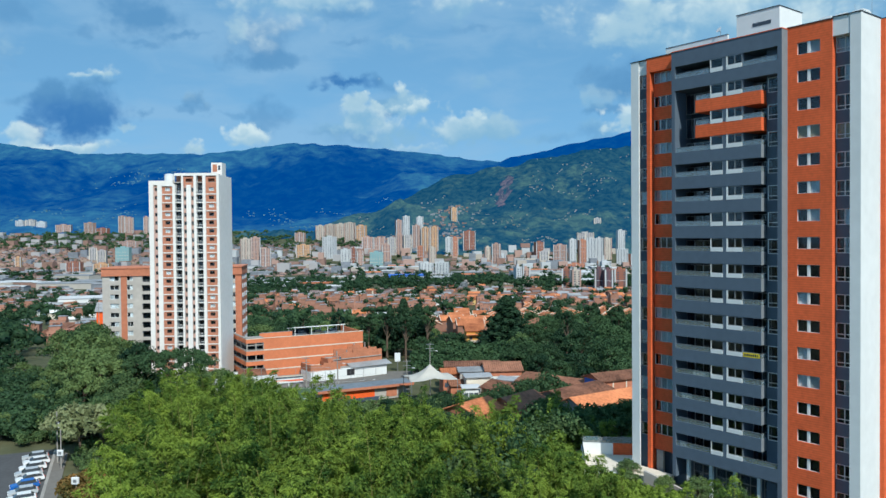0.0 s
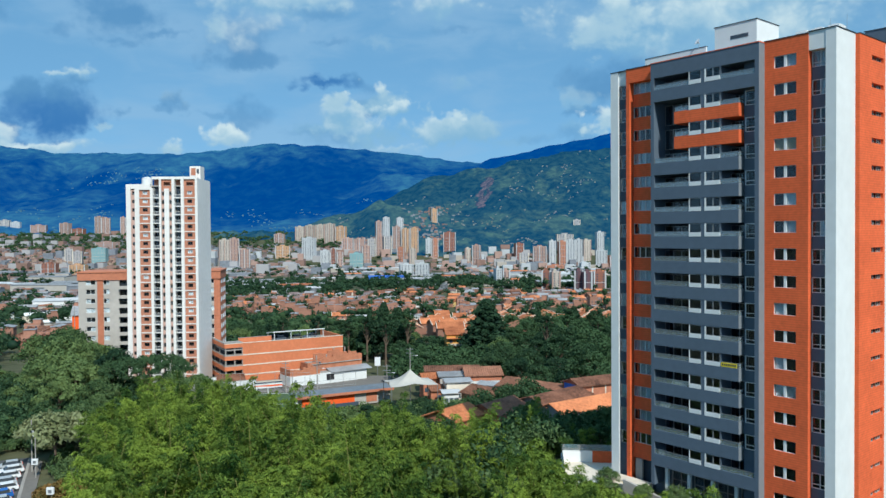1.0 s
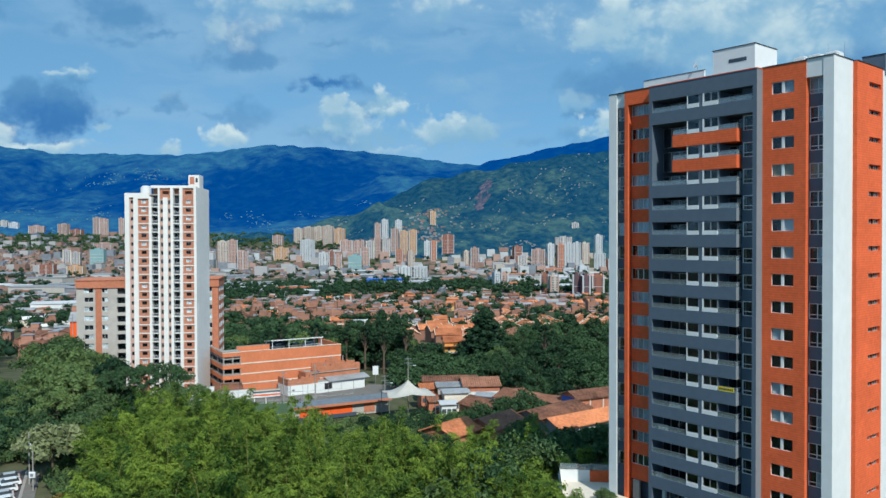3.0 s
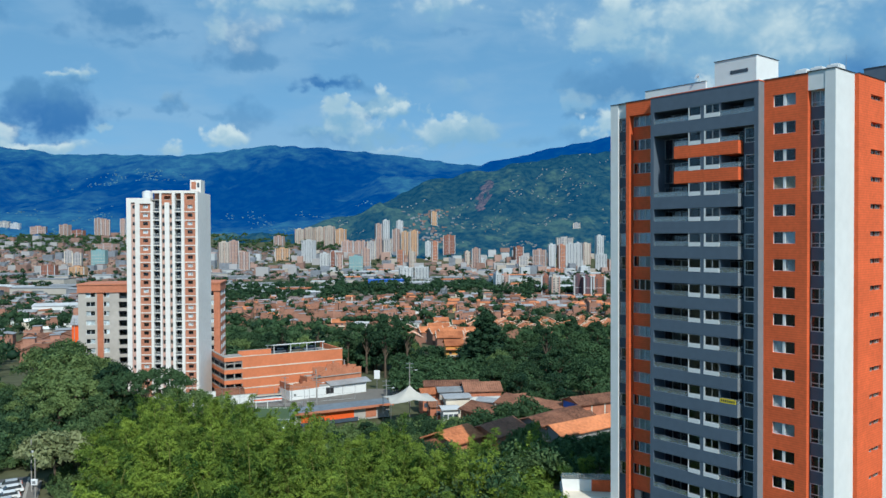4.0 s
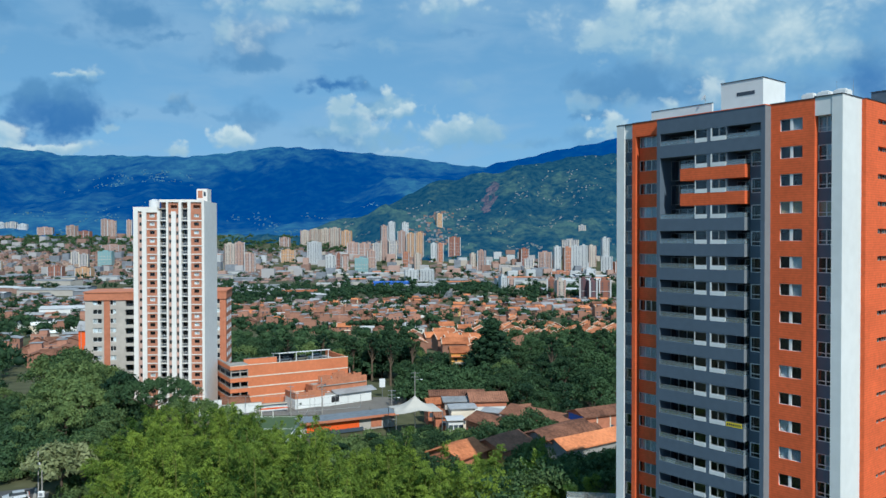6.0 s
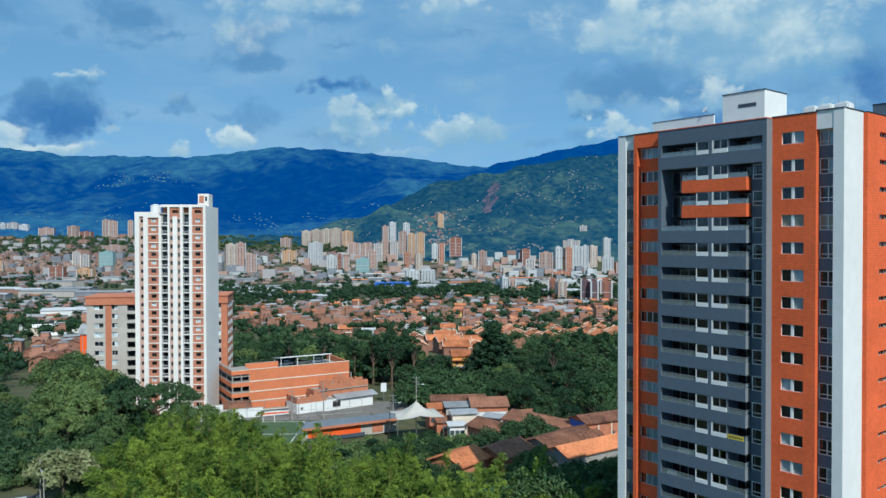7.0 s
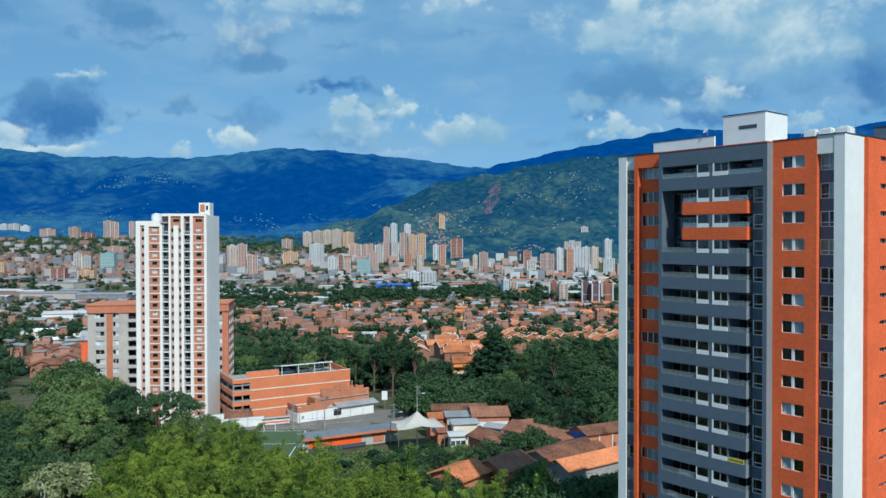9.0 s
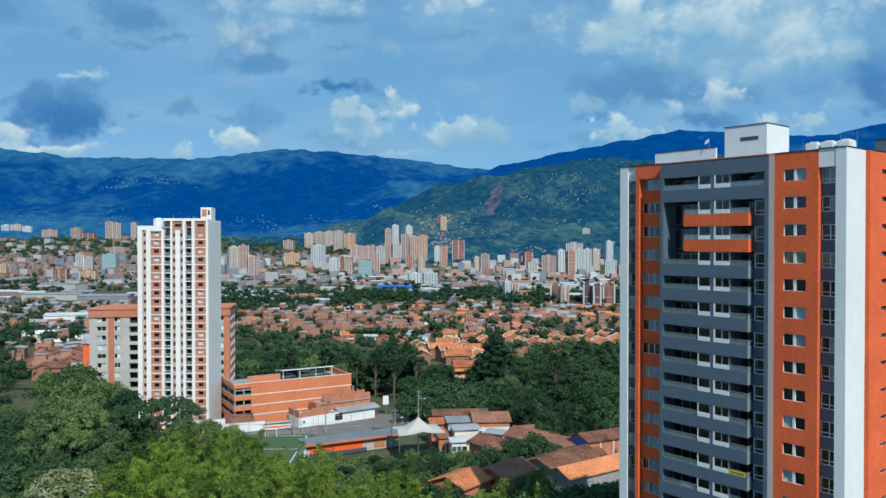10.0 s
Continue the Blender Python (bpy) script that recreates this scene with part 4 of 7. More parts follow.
part("slab", boxes((-4.2, 2.6, -2.0, -0.3, -6.0, -1.7)), CREAM, podium)
part("step", boxes((-4.2, 2.6, -2.6, -2.0, -6.0, -2.0)), CREAM, podium)
bm = bmesh.new()
for y in (-3.0, -2.7):
    face(bm, (0.5, y, -6.0), (9.0, y, -6.0), (9.0, y, -2.6), (0.5, y, -1.2))
face(bm, (0.5, -3.0, -1.2), (9.0, -3.0, -2.6), (9.0, -2.7, -2.6), (0.5, -2.7, -1.2)), face(bm, (0.5, -3.0, -6.0), (0.5, -2.7, -6.0), (0.5, -2.7, -1.2), (0.5, -3.0, -1.2))
part("ramp_wall", bm, STONE, podium, "pale grey wall of the entrance ramp")

# ---- the white and brick tower ----
SLIM = pose(-78.9, 207.0, -15.8, 0, 0, 1.2)
slim = thing("apartment_tower", SLIM, "slim white apartment tower with salmon brick panels and balconies", "apartment building")
ST2, H2 = 2.265, 56.6
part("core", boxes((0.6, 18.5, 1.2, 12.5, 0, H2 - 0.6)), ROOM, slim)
part("side_wall", boxes((18.5, 18.92, 1.2, 13.0, 0, H2 + 1.6)), WARM_WHITE, slim, "blank white side wall")
part("side_wall", boxes((0.0, 0.6, 0.0, 13.0, 0, H2)), WARM_WHITE, slim)
part("rear_wall", boxes((0.6, 18.5, 12.5, 13.0, 0, H2)), WARM_WHITE, slim)
part("roof", boxes((0.6, 18.5, 0.6, 12.5, H2 - 0.6, H2 - 0.3)), CONCRETE, slim)
for x0, x1, y, top in ((0.0, 1.2, -0.25, H2), (2.3, 3.5, -0.35, H2), (6.4, 7.15, -0.45, H2 - 1.0), (8.8, 9.3, -0.45, H2 + 2.0),
                       (10.1, 11.35, -0.35, H2 - 1.2), (12.1, 12.85, -0.45, H2 + 2.0), (14.5, 15.3, -0.45, H2 + 2.0), (18.2, 18.9, -0.25, H2 + 1.8)):
    part("white_pier", boxes((x0, x1, y, 1.2, 0, top)), WARM_WHITE, slim)
part("top_band", boxes((3.5, 6.4, -0.32, 1.2, H2 - 1.5, H2), (1.2, 2.3, -0.2, 1.2, H2 - 1.2, H2)), WARM_WHITE, slim)
part("top_band", boxes((6.9, 8.8, -0.3, 1.2, H2 + 1.3, H2 + 2.0), (9.3, 12.1, -0.3, 1.2, H2 + 1.3, H2 + 2.0), (12.85, 14.5, -0.3, 1.2, H2 + 1.3, H2 + 2.0), (15.3, 18.2, -0.3, 1.2, H2 + 1.3, H2 + 2.0)), WARM_WHITE, slim)
part("attic", boxes((7.0, 18.2, 1.2, 6.0, H2 - 0.6, H2 + 1.6)), SALMON, slim)
BAND = mesh_of("floor_band", boxes((0, 2.9, -0.16, 0.5, 0, 0.24)), WARM_WHITE)
PANEL = mesh_of("brick_panel", pierced(0, 2.9, 0.0, 0.3, 0.24, ST2, 0.8, 2.1, [(1.02, 1.92)]), SALMON)
PANEL_N = mesh_of("brick_panel", pierced(0, 1.1, 0.1, 0.3, 0.0, ST2, 0.3, 0.95, [(1.0, 1.9)]), ROSE_PALE)
PANEL_M = mesh_of("brick_panel", pierced(0, 0.8, 0.1, 0.3, 0.0, ST2, 0.08, 0.72, [(0.75, 1.85)]), ROSE_PALE)
WIN_S = window_meshes("window", 1.3, 0.9, (0.5,), rim=0.06, mat=DARK_FRAME)
WIN_SW = window_meshes("window", 1.3, 0.9, (0.5,), rim=0.10)
WIN_N = window_meshes("window", 0.62, 1.0, (), rim=0.06, mat=DARK_FRAME)
IN_S = blinds(1.3, 0.9, (0.5,))
BALC = mesh_of("balcony", boxes((0, 1.65, -0.55, 0.9, 0, 0.16), (0, 1.65, -0.55, -0.49, 0.16, 0.24), (0, 1.65, -0.55, -0.49, 0.92, 1.0)), WARM_WHITE)
BARS = window_meshes("railing", 1.65, 0.70, [i / 9 for i in range(1, 9)], rim=0.03, deep=0.03, mat=STEEL)[0]
BDOOR = window_meshes("window", 1.55, 1.9, (0.5,), rim=0.06, mat=DARK_FRAME)
for k in range(24):
    z = H2 - 1.55 - ST2 * (k + 1)
    for x in (3.5, 15.3):
        part("floor_band", BAND, None, slim, "white floor band", (x, 0, z))
        part("brick_panel", PANEL, None, slim, at=(x, 0, z))
        pale = rng.random() < 0.35
        put_window(WIN_SW if pale else WIN_S, slim, (x + 0.8, 0.1, z + 1.02), [("blind", 0)] * 2 if pale else [], inside=IN_S)
    part("brick_panel", PANEL_N, None, slim, "pale pinkish panel", at=(1.2, 0, z))
    put_window(WIN_N, slim, (1.52, 0.16, z + 0.95))
    for x in (9.3, 11.3):
        part("brick_panel", PANEL_M, None, slim, "pale pinkish panel", at=(x, 0, z))
        put_window(WIN_N, slim, (x + 0.09, 0.16, z + 0.8))
    for x in (7.15, 12.85):
        b = part("balcony", BALC, None, slim, at=(x, 0, z))
        part("railing", BARS, None, b, "steel railing", (0, -0.53, 0.23))
        put_window(BDOOR, slim, (x + 0.05, 0.75, z + 0.2))
for x, w_ in ((9.3, 2.8), (15.3, 2.9)):
    z = H2 - 1.55
    part("brick_panel", pierced(x, x + w_, 0.05, 0.3, z, H2 + 1.3, x + 0.6, x + w_ - 0.5, [(z + 1.1, z + 2.1)]), SALMON, slim)
head = thing("stair_house", SLIM @ pose(15.9, 3.4, H2 - 0.3), "white stair house with a brick panel on the roof", "roof house")
part("wall", boxes((0, 2.9, 0, 4.0, 0, 5.4)), WARM_WHITE, head)
part("brick_panel", boxes((0.35, 1.6, -0.06, 0.02, 2.9, 4.9)), SALMON, head)
part("window", boxes((1.9, 2.5, -0.05, 0.02, 3.4, 4.6)), CHARCOAL, head)
wtank = thing("water_tank", SLIM @ pose(4.1, 4.5, H2 - 0.3), "pale blue round water tank on the roof", "water tank")
bm = bmesh.new()
tube(bm, (0, 0, 0), (0, 0, 2.2), 1.4, 1.4, 18)
part("drum", bm, ALU, wtank)
bm = bmesh.new()
tube(bm, (0, 0, 2.2), (0, 0, 2.55), 1.45, 0.5, 18)
part("lid", bm, ALU, wtank)

# ---- the wide block behind it ----
WIDE = pose(-101.3, 228.0, -16.0, 0, 0, 8.0)
wide_block = thing("apartment_block", WIDE, "ten-storey grey apartment block with orange brick strips", "apartment building")
HB = 32.0
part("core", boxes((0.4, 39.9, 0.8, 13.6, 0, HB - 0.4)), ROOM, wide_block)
part("roof", boxes((-0.5, 40.8, -0.6, 14.6, HB + 0.12, HB + 0.5)), BRICK_PALE, wide_block, "flat brick-red roof slab")
part("shadow_gap", boxes((-0.1, 40.4, -0.2, 14.2, HB, HB + 0.12)), COPING, wide_block, "dark joint under the roof slab")
part("parapet", boxes((-0.3, 40.6, -0.4, 0.2, HB - 2.1, HB), (-0.3, 0.3, 0.2, 14.4, HB - 2.1, HB), (40.0, 40.6, 0.2, 14.4, HB - 2.1, HB)), BRICK_PALE, wide_block, "orange brick parapet")
part("end_wall", boxes((-0.1, 0.4, 0.0, 14.0, 0, HB - 2.1)), STONE, wide_block)
part("end_wall", boxes((39.9, 40.4, 0.0, 14.0, 0, HB - 2.1)), BRICK_PALE, wide_block)
part("rear_wall", boxes((0.4, 39.9, 13.6, 14.0, 0, HB - 2.1)), STONE, wide_block)
for x0, x1, mat, y in ((0.4, 2.0, STONE, 0.0), (4.6, 5.2, STONE, 0.0), (8.6, 11.4, STONE, -0.1), (14.2, 18.0, STONE, 0.0), (18.0, 33.0, STONE, 0.0), (33.0, 36.0, CREAM, 0.0), (38.6, 39.9, BRICK_PALE, -0.1)):
    part("pier", boxes((x0, x1, y, 0.8, 0, HB - 2.1)), mat, wide_block)
part("brick_strip", boxes((5.2, 6.9, -0.08, 0.8, 0, HB - 2.1)), BRICK_PALE, wide_block, "orange brick strip")
SP = {}
for x0, x1 in ((2.0, 4.6), (6.9, 8.6), (36.0, 38.6)):
    SP[x0] = (mesh_of("spandrel", boxes((x0, x1, 0.1, 0.4, 0, 1.35)), STONE), window_meshes("window", x1 - x0, 1.45, (0.5,), rim=0.08), blinds(x1 - x0, 1.45, (0.5,), rim=0.08))
BB = mesh_of("balcony", boxes((11.4, 14.2, -0.9, 0.8, 0, 0.2), (11.4, 14.2, -0.9, -0.75, 0.2, 1.0)), STONE)
BW = window_meshes("window", 2.8, 1.9, (0.33, 0.66), rim=0.08, mat=DARK_FRAME)
END_WIN = mesh_of("window", boxes((0, 0.06, 0, 2.2, 0, 0.1), (0, 0.06, 0, 2.2, 1.3, 1.4), (0, 0.06, 0, 0.1, 0.1, 1.3), (0, 0.06, 2.1, 2.2, 0.1, 1.3), (0, 0.06, 1.05, 1.15, 0.1, 1.3)), ALU)
END_BLIND = mesh_of("blind", boxes((0.0, 0.03, 0.1, 2.1, 0.1, 1.3)), BLIND)
for k in range(11):
    z = HB - 2.1 - 2.75 * (k + 1)
    for x0, (mesh, win, hang) in SP.items():
        part("spandrel", mesh, None, wide_block, at=(0, 0, z))
        put_window(win, wide_block, (x0, 0.2, z + 1.35), [("blind", 0) if rng.random() < 0.6 else None for _ in range(2)], inside=hang)
    for v in (2.2, 6.4, 10.6):
        e = part("window", END_WIN, None, wide_block, at=(40.4, v, z + 1.1))
        part("blind", END_BLIND, None, e, "pale blind")
    part("balcony", BB, None, wide_block, at=(0, 0, z))
    put_window(BW, wide_block, (11.4, 0.6, z + 0.25))

# ---- car park building ----
PARK = pose(-54.2, 211.0, -15.0, 0, 0, 29.2)
park = thing("parking_garage", PARK, "orange brick parking garage with white bands and roof parking", "parking garage")
LEN, DEEP = 35.0, 17.0
part("core", boxes((0.5, LEN - 0.5, 3.2, DEEP - 0.5, 0, 9.9)), ROOM, park)
part("deck", boxes((0.3, LEN - 0.3, 0.3, DEEP - 0.3, 10.0, 10.3)), CONCRETE, park)
for i, (z0, z1) in enumerate(((0, 2.9), (3.2, 5.6), (5.9, 8.5), (8.8, 11.9))):
    part("brick_band", boxes((5.0, LEN, 0, 0.4, z0, z1), (LEN - 0.4, LEN, 0.4, DEEP, z0, z1)), GARAGE, park)
    part("white_band", boxes((4.98, LEN + 0.06, -0.08, 0.4, z1, z1 + 0.3), (LEN - 0.4, LEN + 0.06, 0.4, DEEP, z1, z1 + 0.3)) if z1 < 11 else boxes((-0.02, LEN + 0.06, -0.08, 0.42, z1, z1 + 0.12)), CREAM, park, "pale band")
    part("brick_parapet", boxes((-0.1, 5.0, -0.1, 0.3, z1 - 1.1, z1), (-0.1, 0.3, 0.3, DEEP, z1 - 1.1, z1)), GARAGE, park)
    part("slab", boxes((0.0, 5.0, 0.0, 4.0, z1, z1 + 0.28), (0.0, 0.6, 4.0, DEEP, z1, z1 + 0.28)), CONCRETE, park)
for x, y in ((0.1, 0.1), (2.6, 0.1), (4.8, 0.1), (0.1, 6.0), (0.1, 12.0)):
    part("column", boxes((x, x + 0.35, y, y + 0.35, 0, 11.0)), CONCRETE, park)
canopy = thing("car_canopy", PARK @ pose(16.6, 8.0, 10.3), "flat steel canopy over rooftop parking bays", "canopy")
bm = bmesh.new()
for z in (3.0, 3.1):
    face(bm, (-0.3, -0.3, z), (15.7, -0.3, z), (15.7, 6.3, z - 0.9), (-0.3, 6.3, z - 0.9))
part("roof", bm, CHARCOAL, canopy, "dark sheet roof falling to the rear")
part("edge_beam", boxes((-0.4, 15.8, -0.5, -0.3, 2.92, 3.16)), ALU, canopy, "pale edge beam")
for x in (-0.5, 15.7):
    bm = bmesh.new()
    tube(bm, (x + 0.1, -0.4, 3.05), (x + 0.1, 6.3, 2.15), 0.09, 0.09, 6)
    part("edge_beam", bm, ALU, canopy, "pale edge beam")
for i in range(4):
    for y in (0.0, 6.0):
        part("post", boxes((i * 5.1, i * 5.1 + 0.18, y, y + 0.18, 0, 2.95 - y * 0.14)), ALU, canopy)
# dark sheet put in for the shade under the canopy roof
part("back_screen", boxes((0.3, 6.5, 5.75, 5.83, 0, 1.75)), CHARCOAL, canopy, "dark sheet standing for the shade under the canopy")
upper = thing("roof_wall", PARK @ pose(0.3, 9.0, 10.3), "low orange brick wall across the garage roof", "wall")
part("wall", boxes((6.0, 15.8, 0, 0.3, 0, 1.9)), GARAGE, upper)
part("cap", boxes((5.95, 15.85, -0.05, 0.35, 1.9, 2.0)), CONCRETE, upper)

# ---- cars ----


def car(name, m, paint, label):
    """A small saloon: lower body, cabin with glass, wheels, lights."""
    c = thing(name, m, label, "car", "parked cars")
    bm = bmesh.new()
    sides = []
    for y in (-0.86, 0.86):
        pts = [(-2.1, 0.3), (2.05, 0.3), (2.12, 0.55), (2.0, 0.82), (1.0, 0.95), (-1.55, 1.0), (-2.08, 0.92), (-2.15, 0.6)]
        sides.append([bm.verts.new((x, y * (0.94 if z > 0.8 else 1), z)) for x, z in pts])
    n = len(sides[0])
    for i in range(n):
        j = (i + 1) % n
        bm.faces.new((sides[0][i], sides[0][j], sides[1][j], sides[1][i]))
    bm.faces.new(sides[0][::-1]), bm.faces.new(sides[1])
    bmesh.ops.recalc_face_normals(bm, faces=bm.faces[:])
    bmesh.ops.bevel(bm, geom=bm.edges[:], offset=0.05, segments=2, affect="EDGES")
    part("body", bm, paint, c, smooth=False)
    bm, rings = bmesh.new(), []
    for z, x0, x1, y in ((0.93, -1.85, 1.05, 0.80), (1.40, -1.35, 0.42, 0.68)):
        rings.append([bm.verts.new(p) for p in ((x0, -y, z), (x1, -y, z), (x1, y, z), (x0, y, z))])
    for i in range(4):
        j = (i + 1) % 4
        bm.faces.new((rings[0][i], rings[0][j], rings[1][j], rings[1][i]))
    part("cabin_glass", bm, CAR_GLASS, c, "dark glass")
    bm = boxes((-1.42, 0.48, -0.71, 0.71, 1.38, 1.46))
    bmesh.ops.bevel(bm, geom=bm.edges[:], offset=0.03, segments=2, affect="EDGES")
    part("roof", bm, paint, c)
    for x in (-1.3, 1.3):
        for s in (-1, 1):
            bm = bmesh.new()
            tube(bm, (x, s * 0.68, 0.31), (x, s * 0.88, 0.31), 0.31, 0.31, 14)
            w_ = part("wheel", bm, TYRE, c)
            bm = bmesh.new()
            tube(bm, (x, s * 0.87, 0.31), (x, s * 0.90, 0.31), 0.19, 0.17, 10)
            part("rim", bm, STEEL, w_)
    for s in (-0.6, 0.6):
        part("headlight", boxes((2.0, 2.12, s - 0.18, s + 0.18, 0.58, 0.74)), ALU, c)
        part("tail_light", boxes((-2.17, -2.05, s - 0.16, s + 0.16, 0.66, 0.82)), ORANGE_PAINT, c)
    return c


rng = random.Random(9)
PAINTS = {k: material("car_paint_" + k, v, 0.25, 0.04, 2, 0.3, 0.0, gloss=0.6) for k, v in
          (("white", (0.72, 0.74, 0.75)), ("silver", (0.42, 0.45, 0.47)), ("blue", (0.02, 0.12, 0.42)), ("black", (0.02, 0.022, 0.025)), ("red", (0.25, 0.03, 0.02)), ("cream", (0.60, 0.52, 0.36)))}
LOT = pose(-68.7, 124.0, -15.0, 0, 0, 23.0)          # x across the car park, y along the row of cars
bm = boxes((-42, 3.4, -34, 22, -1.0, 0.1))
lot = tagged(new("road", mesh_of("road", bm, ASPHALT)), "grey asphalt car park", "road", kind="structure")
lot.matrix_world = LOT
bm = boxes((3.9, 5.9, -34, 18, -1.0, 0.2))
walkway = tagged(new("pavement", mesh_of("pavement", bm, PATH_GREY)), "worn grey footpath beside the car park", "pavement", kind="structure")
walkway.matrix_world = LOT
bm = boxes((3.4, 3.9, -34, 21, -1.0, 0.22))
kerb = tagged(new("kerb", mesh_of("kerb", bm, CONCRETE)), "pale concrete kerb of the car park", "kerb", kind="structure")
kerb.matrix_world = LOT
for i, paint in enumerate(("white", "silver", "blue", "white", "silver", "white", "white", "silver")):
    car("car", LOT @ pose(rng.uniform(-0.3, 0.3) + 0.9, -8.8 + i * 3.5, 0.1, 0, 0, 186 + (i * 37 % 7)), PAINTS[paint], f"{paint} saloon car parked on the asphalt in a row")
for x, paint in ((19.0, "silver"), (24.2, "cream"), (28.8, "white")):
    car("car", PARK @ pose(x, 11, 10.32, 0, 0, 185), PAINTS[paint], f"{paint} saloon car under the rooftop canopy")
car("car", pose(-13.5, 166, -14.9, 0, 0, 20), PAINTS["white"], "white car parked below the orange clubhouse")

# ---- poles ----


def light_pole(m, h, low):
    p = thing("light_pole", m, "grey pole carrying a white square floodlight box", "light pole", "car park light poles")
    bm = bmesh.new()
    tube(bm, (0, 0, 0), (0, 0, h), 0.13, 0.09, 8)
    part("pole", bm, CONCRETE, p)
    bm = boxes((-0.55, 0.55, -0.45, -0.1, h - low, h - low + 1.05))
    bmesh.ops.bevel(bm, geom=bm.edges[:], offset=0.06, segments=1, affect="EDGES")
    b = part("lamp_box", bm, ALU, p, "white square box")
    part("lens", boxes((-0.25, 0.25, -0.48, -0.44, h - low + 0.28, h - low + 0.75)), STEEL, b)
    part("arm", boxes((-0.05, 0.05, -0.1, 0.9, h - low + 0.4, h - low + 0.5)), STEEL, p)


light_pole(pose(-69.0, 136.5, -15.1), 9.5, 2.9)
light_pole(pose(-66.6, 133.0, -15.1), 7.2, 4.6)
light_pole(pose(-53.8, 112.0, -15.1), 5.6, 1.2)


def utility_pole(x, y, h, lamp=True, label="grey concrete utility pole with crossarms"):
    p = thing("utility_pole", pose(x, y, ground_z(x, y) - 0.2), label, "utility pole", "utility poles")
    bm = bmesh.new()
    tube(bm, (0, 0, 0), (0, 0, h), 0.17, 0.10, 8)
    part("pole", bm, CONCRETE, p)
    for z in (h - 0.5, h - 1.6):
        part("crossarm", boxes((-1.0, 1.0, -0.07, 0.07, z, z + 0.12)), STEEL, p)
    if lamp:
        part("lamp_arm", boxes((0, 1.7, -0.05, 0.05, h - 2.2, h - 2.1)), STEEL, p)
        part("lamp", boxes((1.4, 2.1, -0.14, 0.14, h - 2.25, h - 2.12)), ALU, p)


for x, y, h in ((23.6, 158, 11), (-3.2, 205, 12), (-36, 202, 9), (-58.5, 196, 10), (-28.0, 204, 9), (-9.0, 196, 9), (-118, 262, 20)):
    utility_pole(x, y, h)

# ---- sports club ----
club = thing("clubhouse", pose(-29.6, 181.0, -15.0, 0, 0, 26.0), "low sports clubhouse with grey roof and bright orange wall", "clubhouse")
part("wall", boxes((0, 24, 0, 4, 0, 3.4)), STONE, club)
part("orange_wall", boxes((1.2, 14.5, -0.12, 0.02, 0.9, 2.9)), ORANGE_PAINT, club, "bright orange painted wall")
part("orange_wall", boxes((17.6, 20.4, -0.12, 0.02, 0.5, 3.2)), BRICK_PALE, club)
part("base", boxes((1.0, 15.5, -0.3, 0.0, 0, 0.9)), CHARCOAL, club)
bm = bmesh.new()
for a, b in (((-0.6, -1.0, 3.5), (24.6, -1.0, 3.5)),):
    face(bm, (-0.6, -1.0, 3.5), (24.6, -1.0, 3.5), (24.6, 4.4, 3.8), (-0.6, 4.4, 3.8))
    face(bm, (-0.6, -1.0, 3.3), (-0.6, 4.4, 3.6), (24.6, 4.4, 3.6), (24.6, -1.0, 3.3))
    face(bm, (-0.6, -1.0, 3.3), (24.6, -1.0, 3.3), (24.6, -1.0, 3.5), (-0.6, -1.0, 3.5))
    face(bm, (-0.6, -1.0, 3.3), (-0.6, -1.0, 3.5), (-0.6, 4.4, 3.8), (-0.6, 4.4, 3.6))
part("roof", bm, SLATE, club, "blue-grey sheet roof")
part("fascia", boxes((-0.65, 24.65, -1.12, -1.0, 3.0, 3.6)), BRICK_PALE, club)
part("end_panel", boxes((-0.5, -0.02, -0.6, 4, 0, 3.4)), ALU, club, "pale end panel")

tent = thing("tent", pose(-2.8, 183.5, -15.0, 0, 0, 15), "off-white peaked canvas tent over the club terrace", "tent")
bm = bmesh.new()
half, eave, peak, n = 5.7, 6.2, 9.4, 12
ring_rows = []
for r in range(n + 1):
    f = r / n
    zz = eave + (peak - eave) * (1 - f) ** 2.1
    row = []
    for i in range(32):
        a = 2 * math.pi * i / 32
        s = 1 / max(abs(math.cos(a)), abs(math.sin(a)))
        sag = 1 - 0.10 * f * (1 - abs(math.sin(2 * a)))
        row.append(bm.verts.new((math.cos(a) * s * half * f * sag + (0.02 if r == 0 else 0) * math.cos(a), math.sin(a) * s * half * f * 0.8 * sag + (0.02 if r == 0 else 0) * math.sin(a), zz + 0.5 * f * (1 - abs(math.sin(2 * a))))))
    ring_rows.append(row)
for r in range(n):
    for i in range(32):
        j = (i + 1) % 32
        bm.faces.new((ring_rows[r][i], ring_rows[r + 1][i], ring_rows[r + 1][j], ring_rows[r][j]))
canvas = part("canopy", bm, CANVAS, tent, smooth=True)
thick = canvas.modifiers.new("thick", "SOLIDIFY")
thick.thickness = 0.05
for x in (-half, half):
    for y in (-half * 0.8, half * 0.8):
        bm = bmesh.new()
        tube(bm, (x * 0.98, y * 0.98, 0), (x * 0.98, y * 0.98, eave), 0.08, 0.08, 8)
        part("post", bm, STEEL, tent)
bm = bmesh.new()
tube(bm, (0, 0, 0), (0, 0, peak), 0.1, 0.07, 8)
part("mast", bm, STEEL, tent)

pitch_z = -14.9
bm = boxes((-52.5, -31.5, 176, 203, -16, pitch_z))
tagged(new("sports_pitch", mesh_of("sports_pitch", bm, TURF)), "green artificial turf pitch with white lines", "pitch", kind="structure")
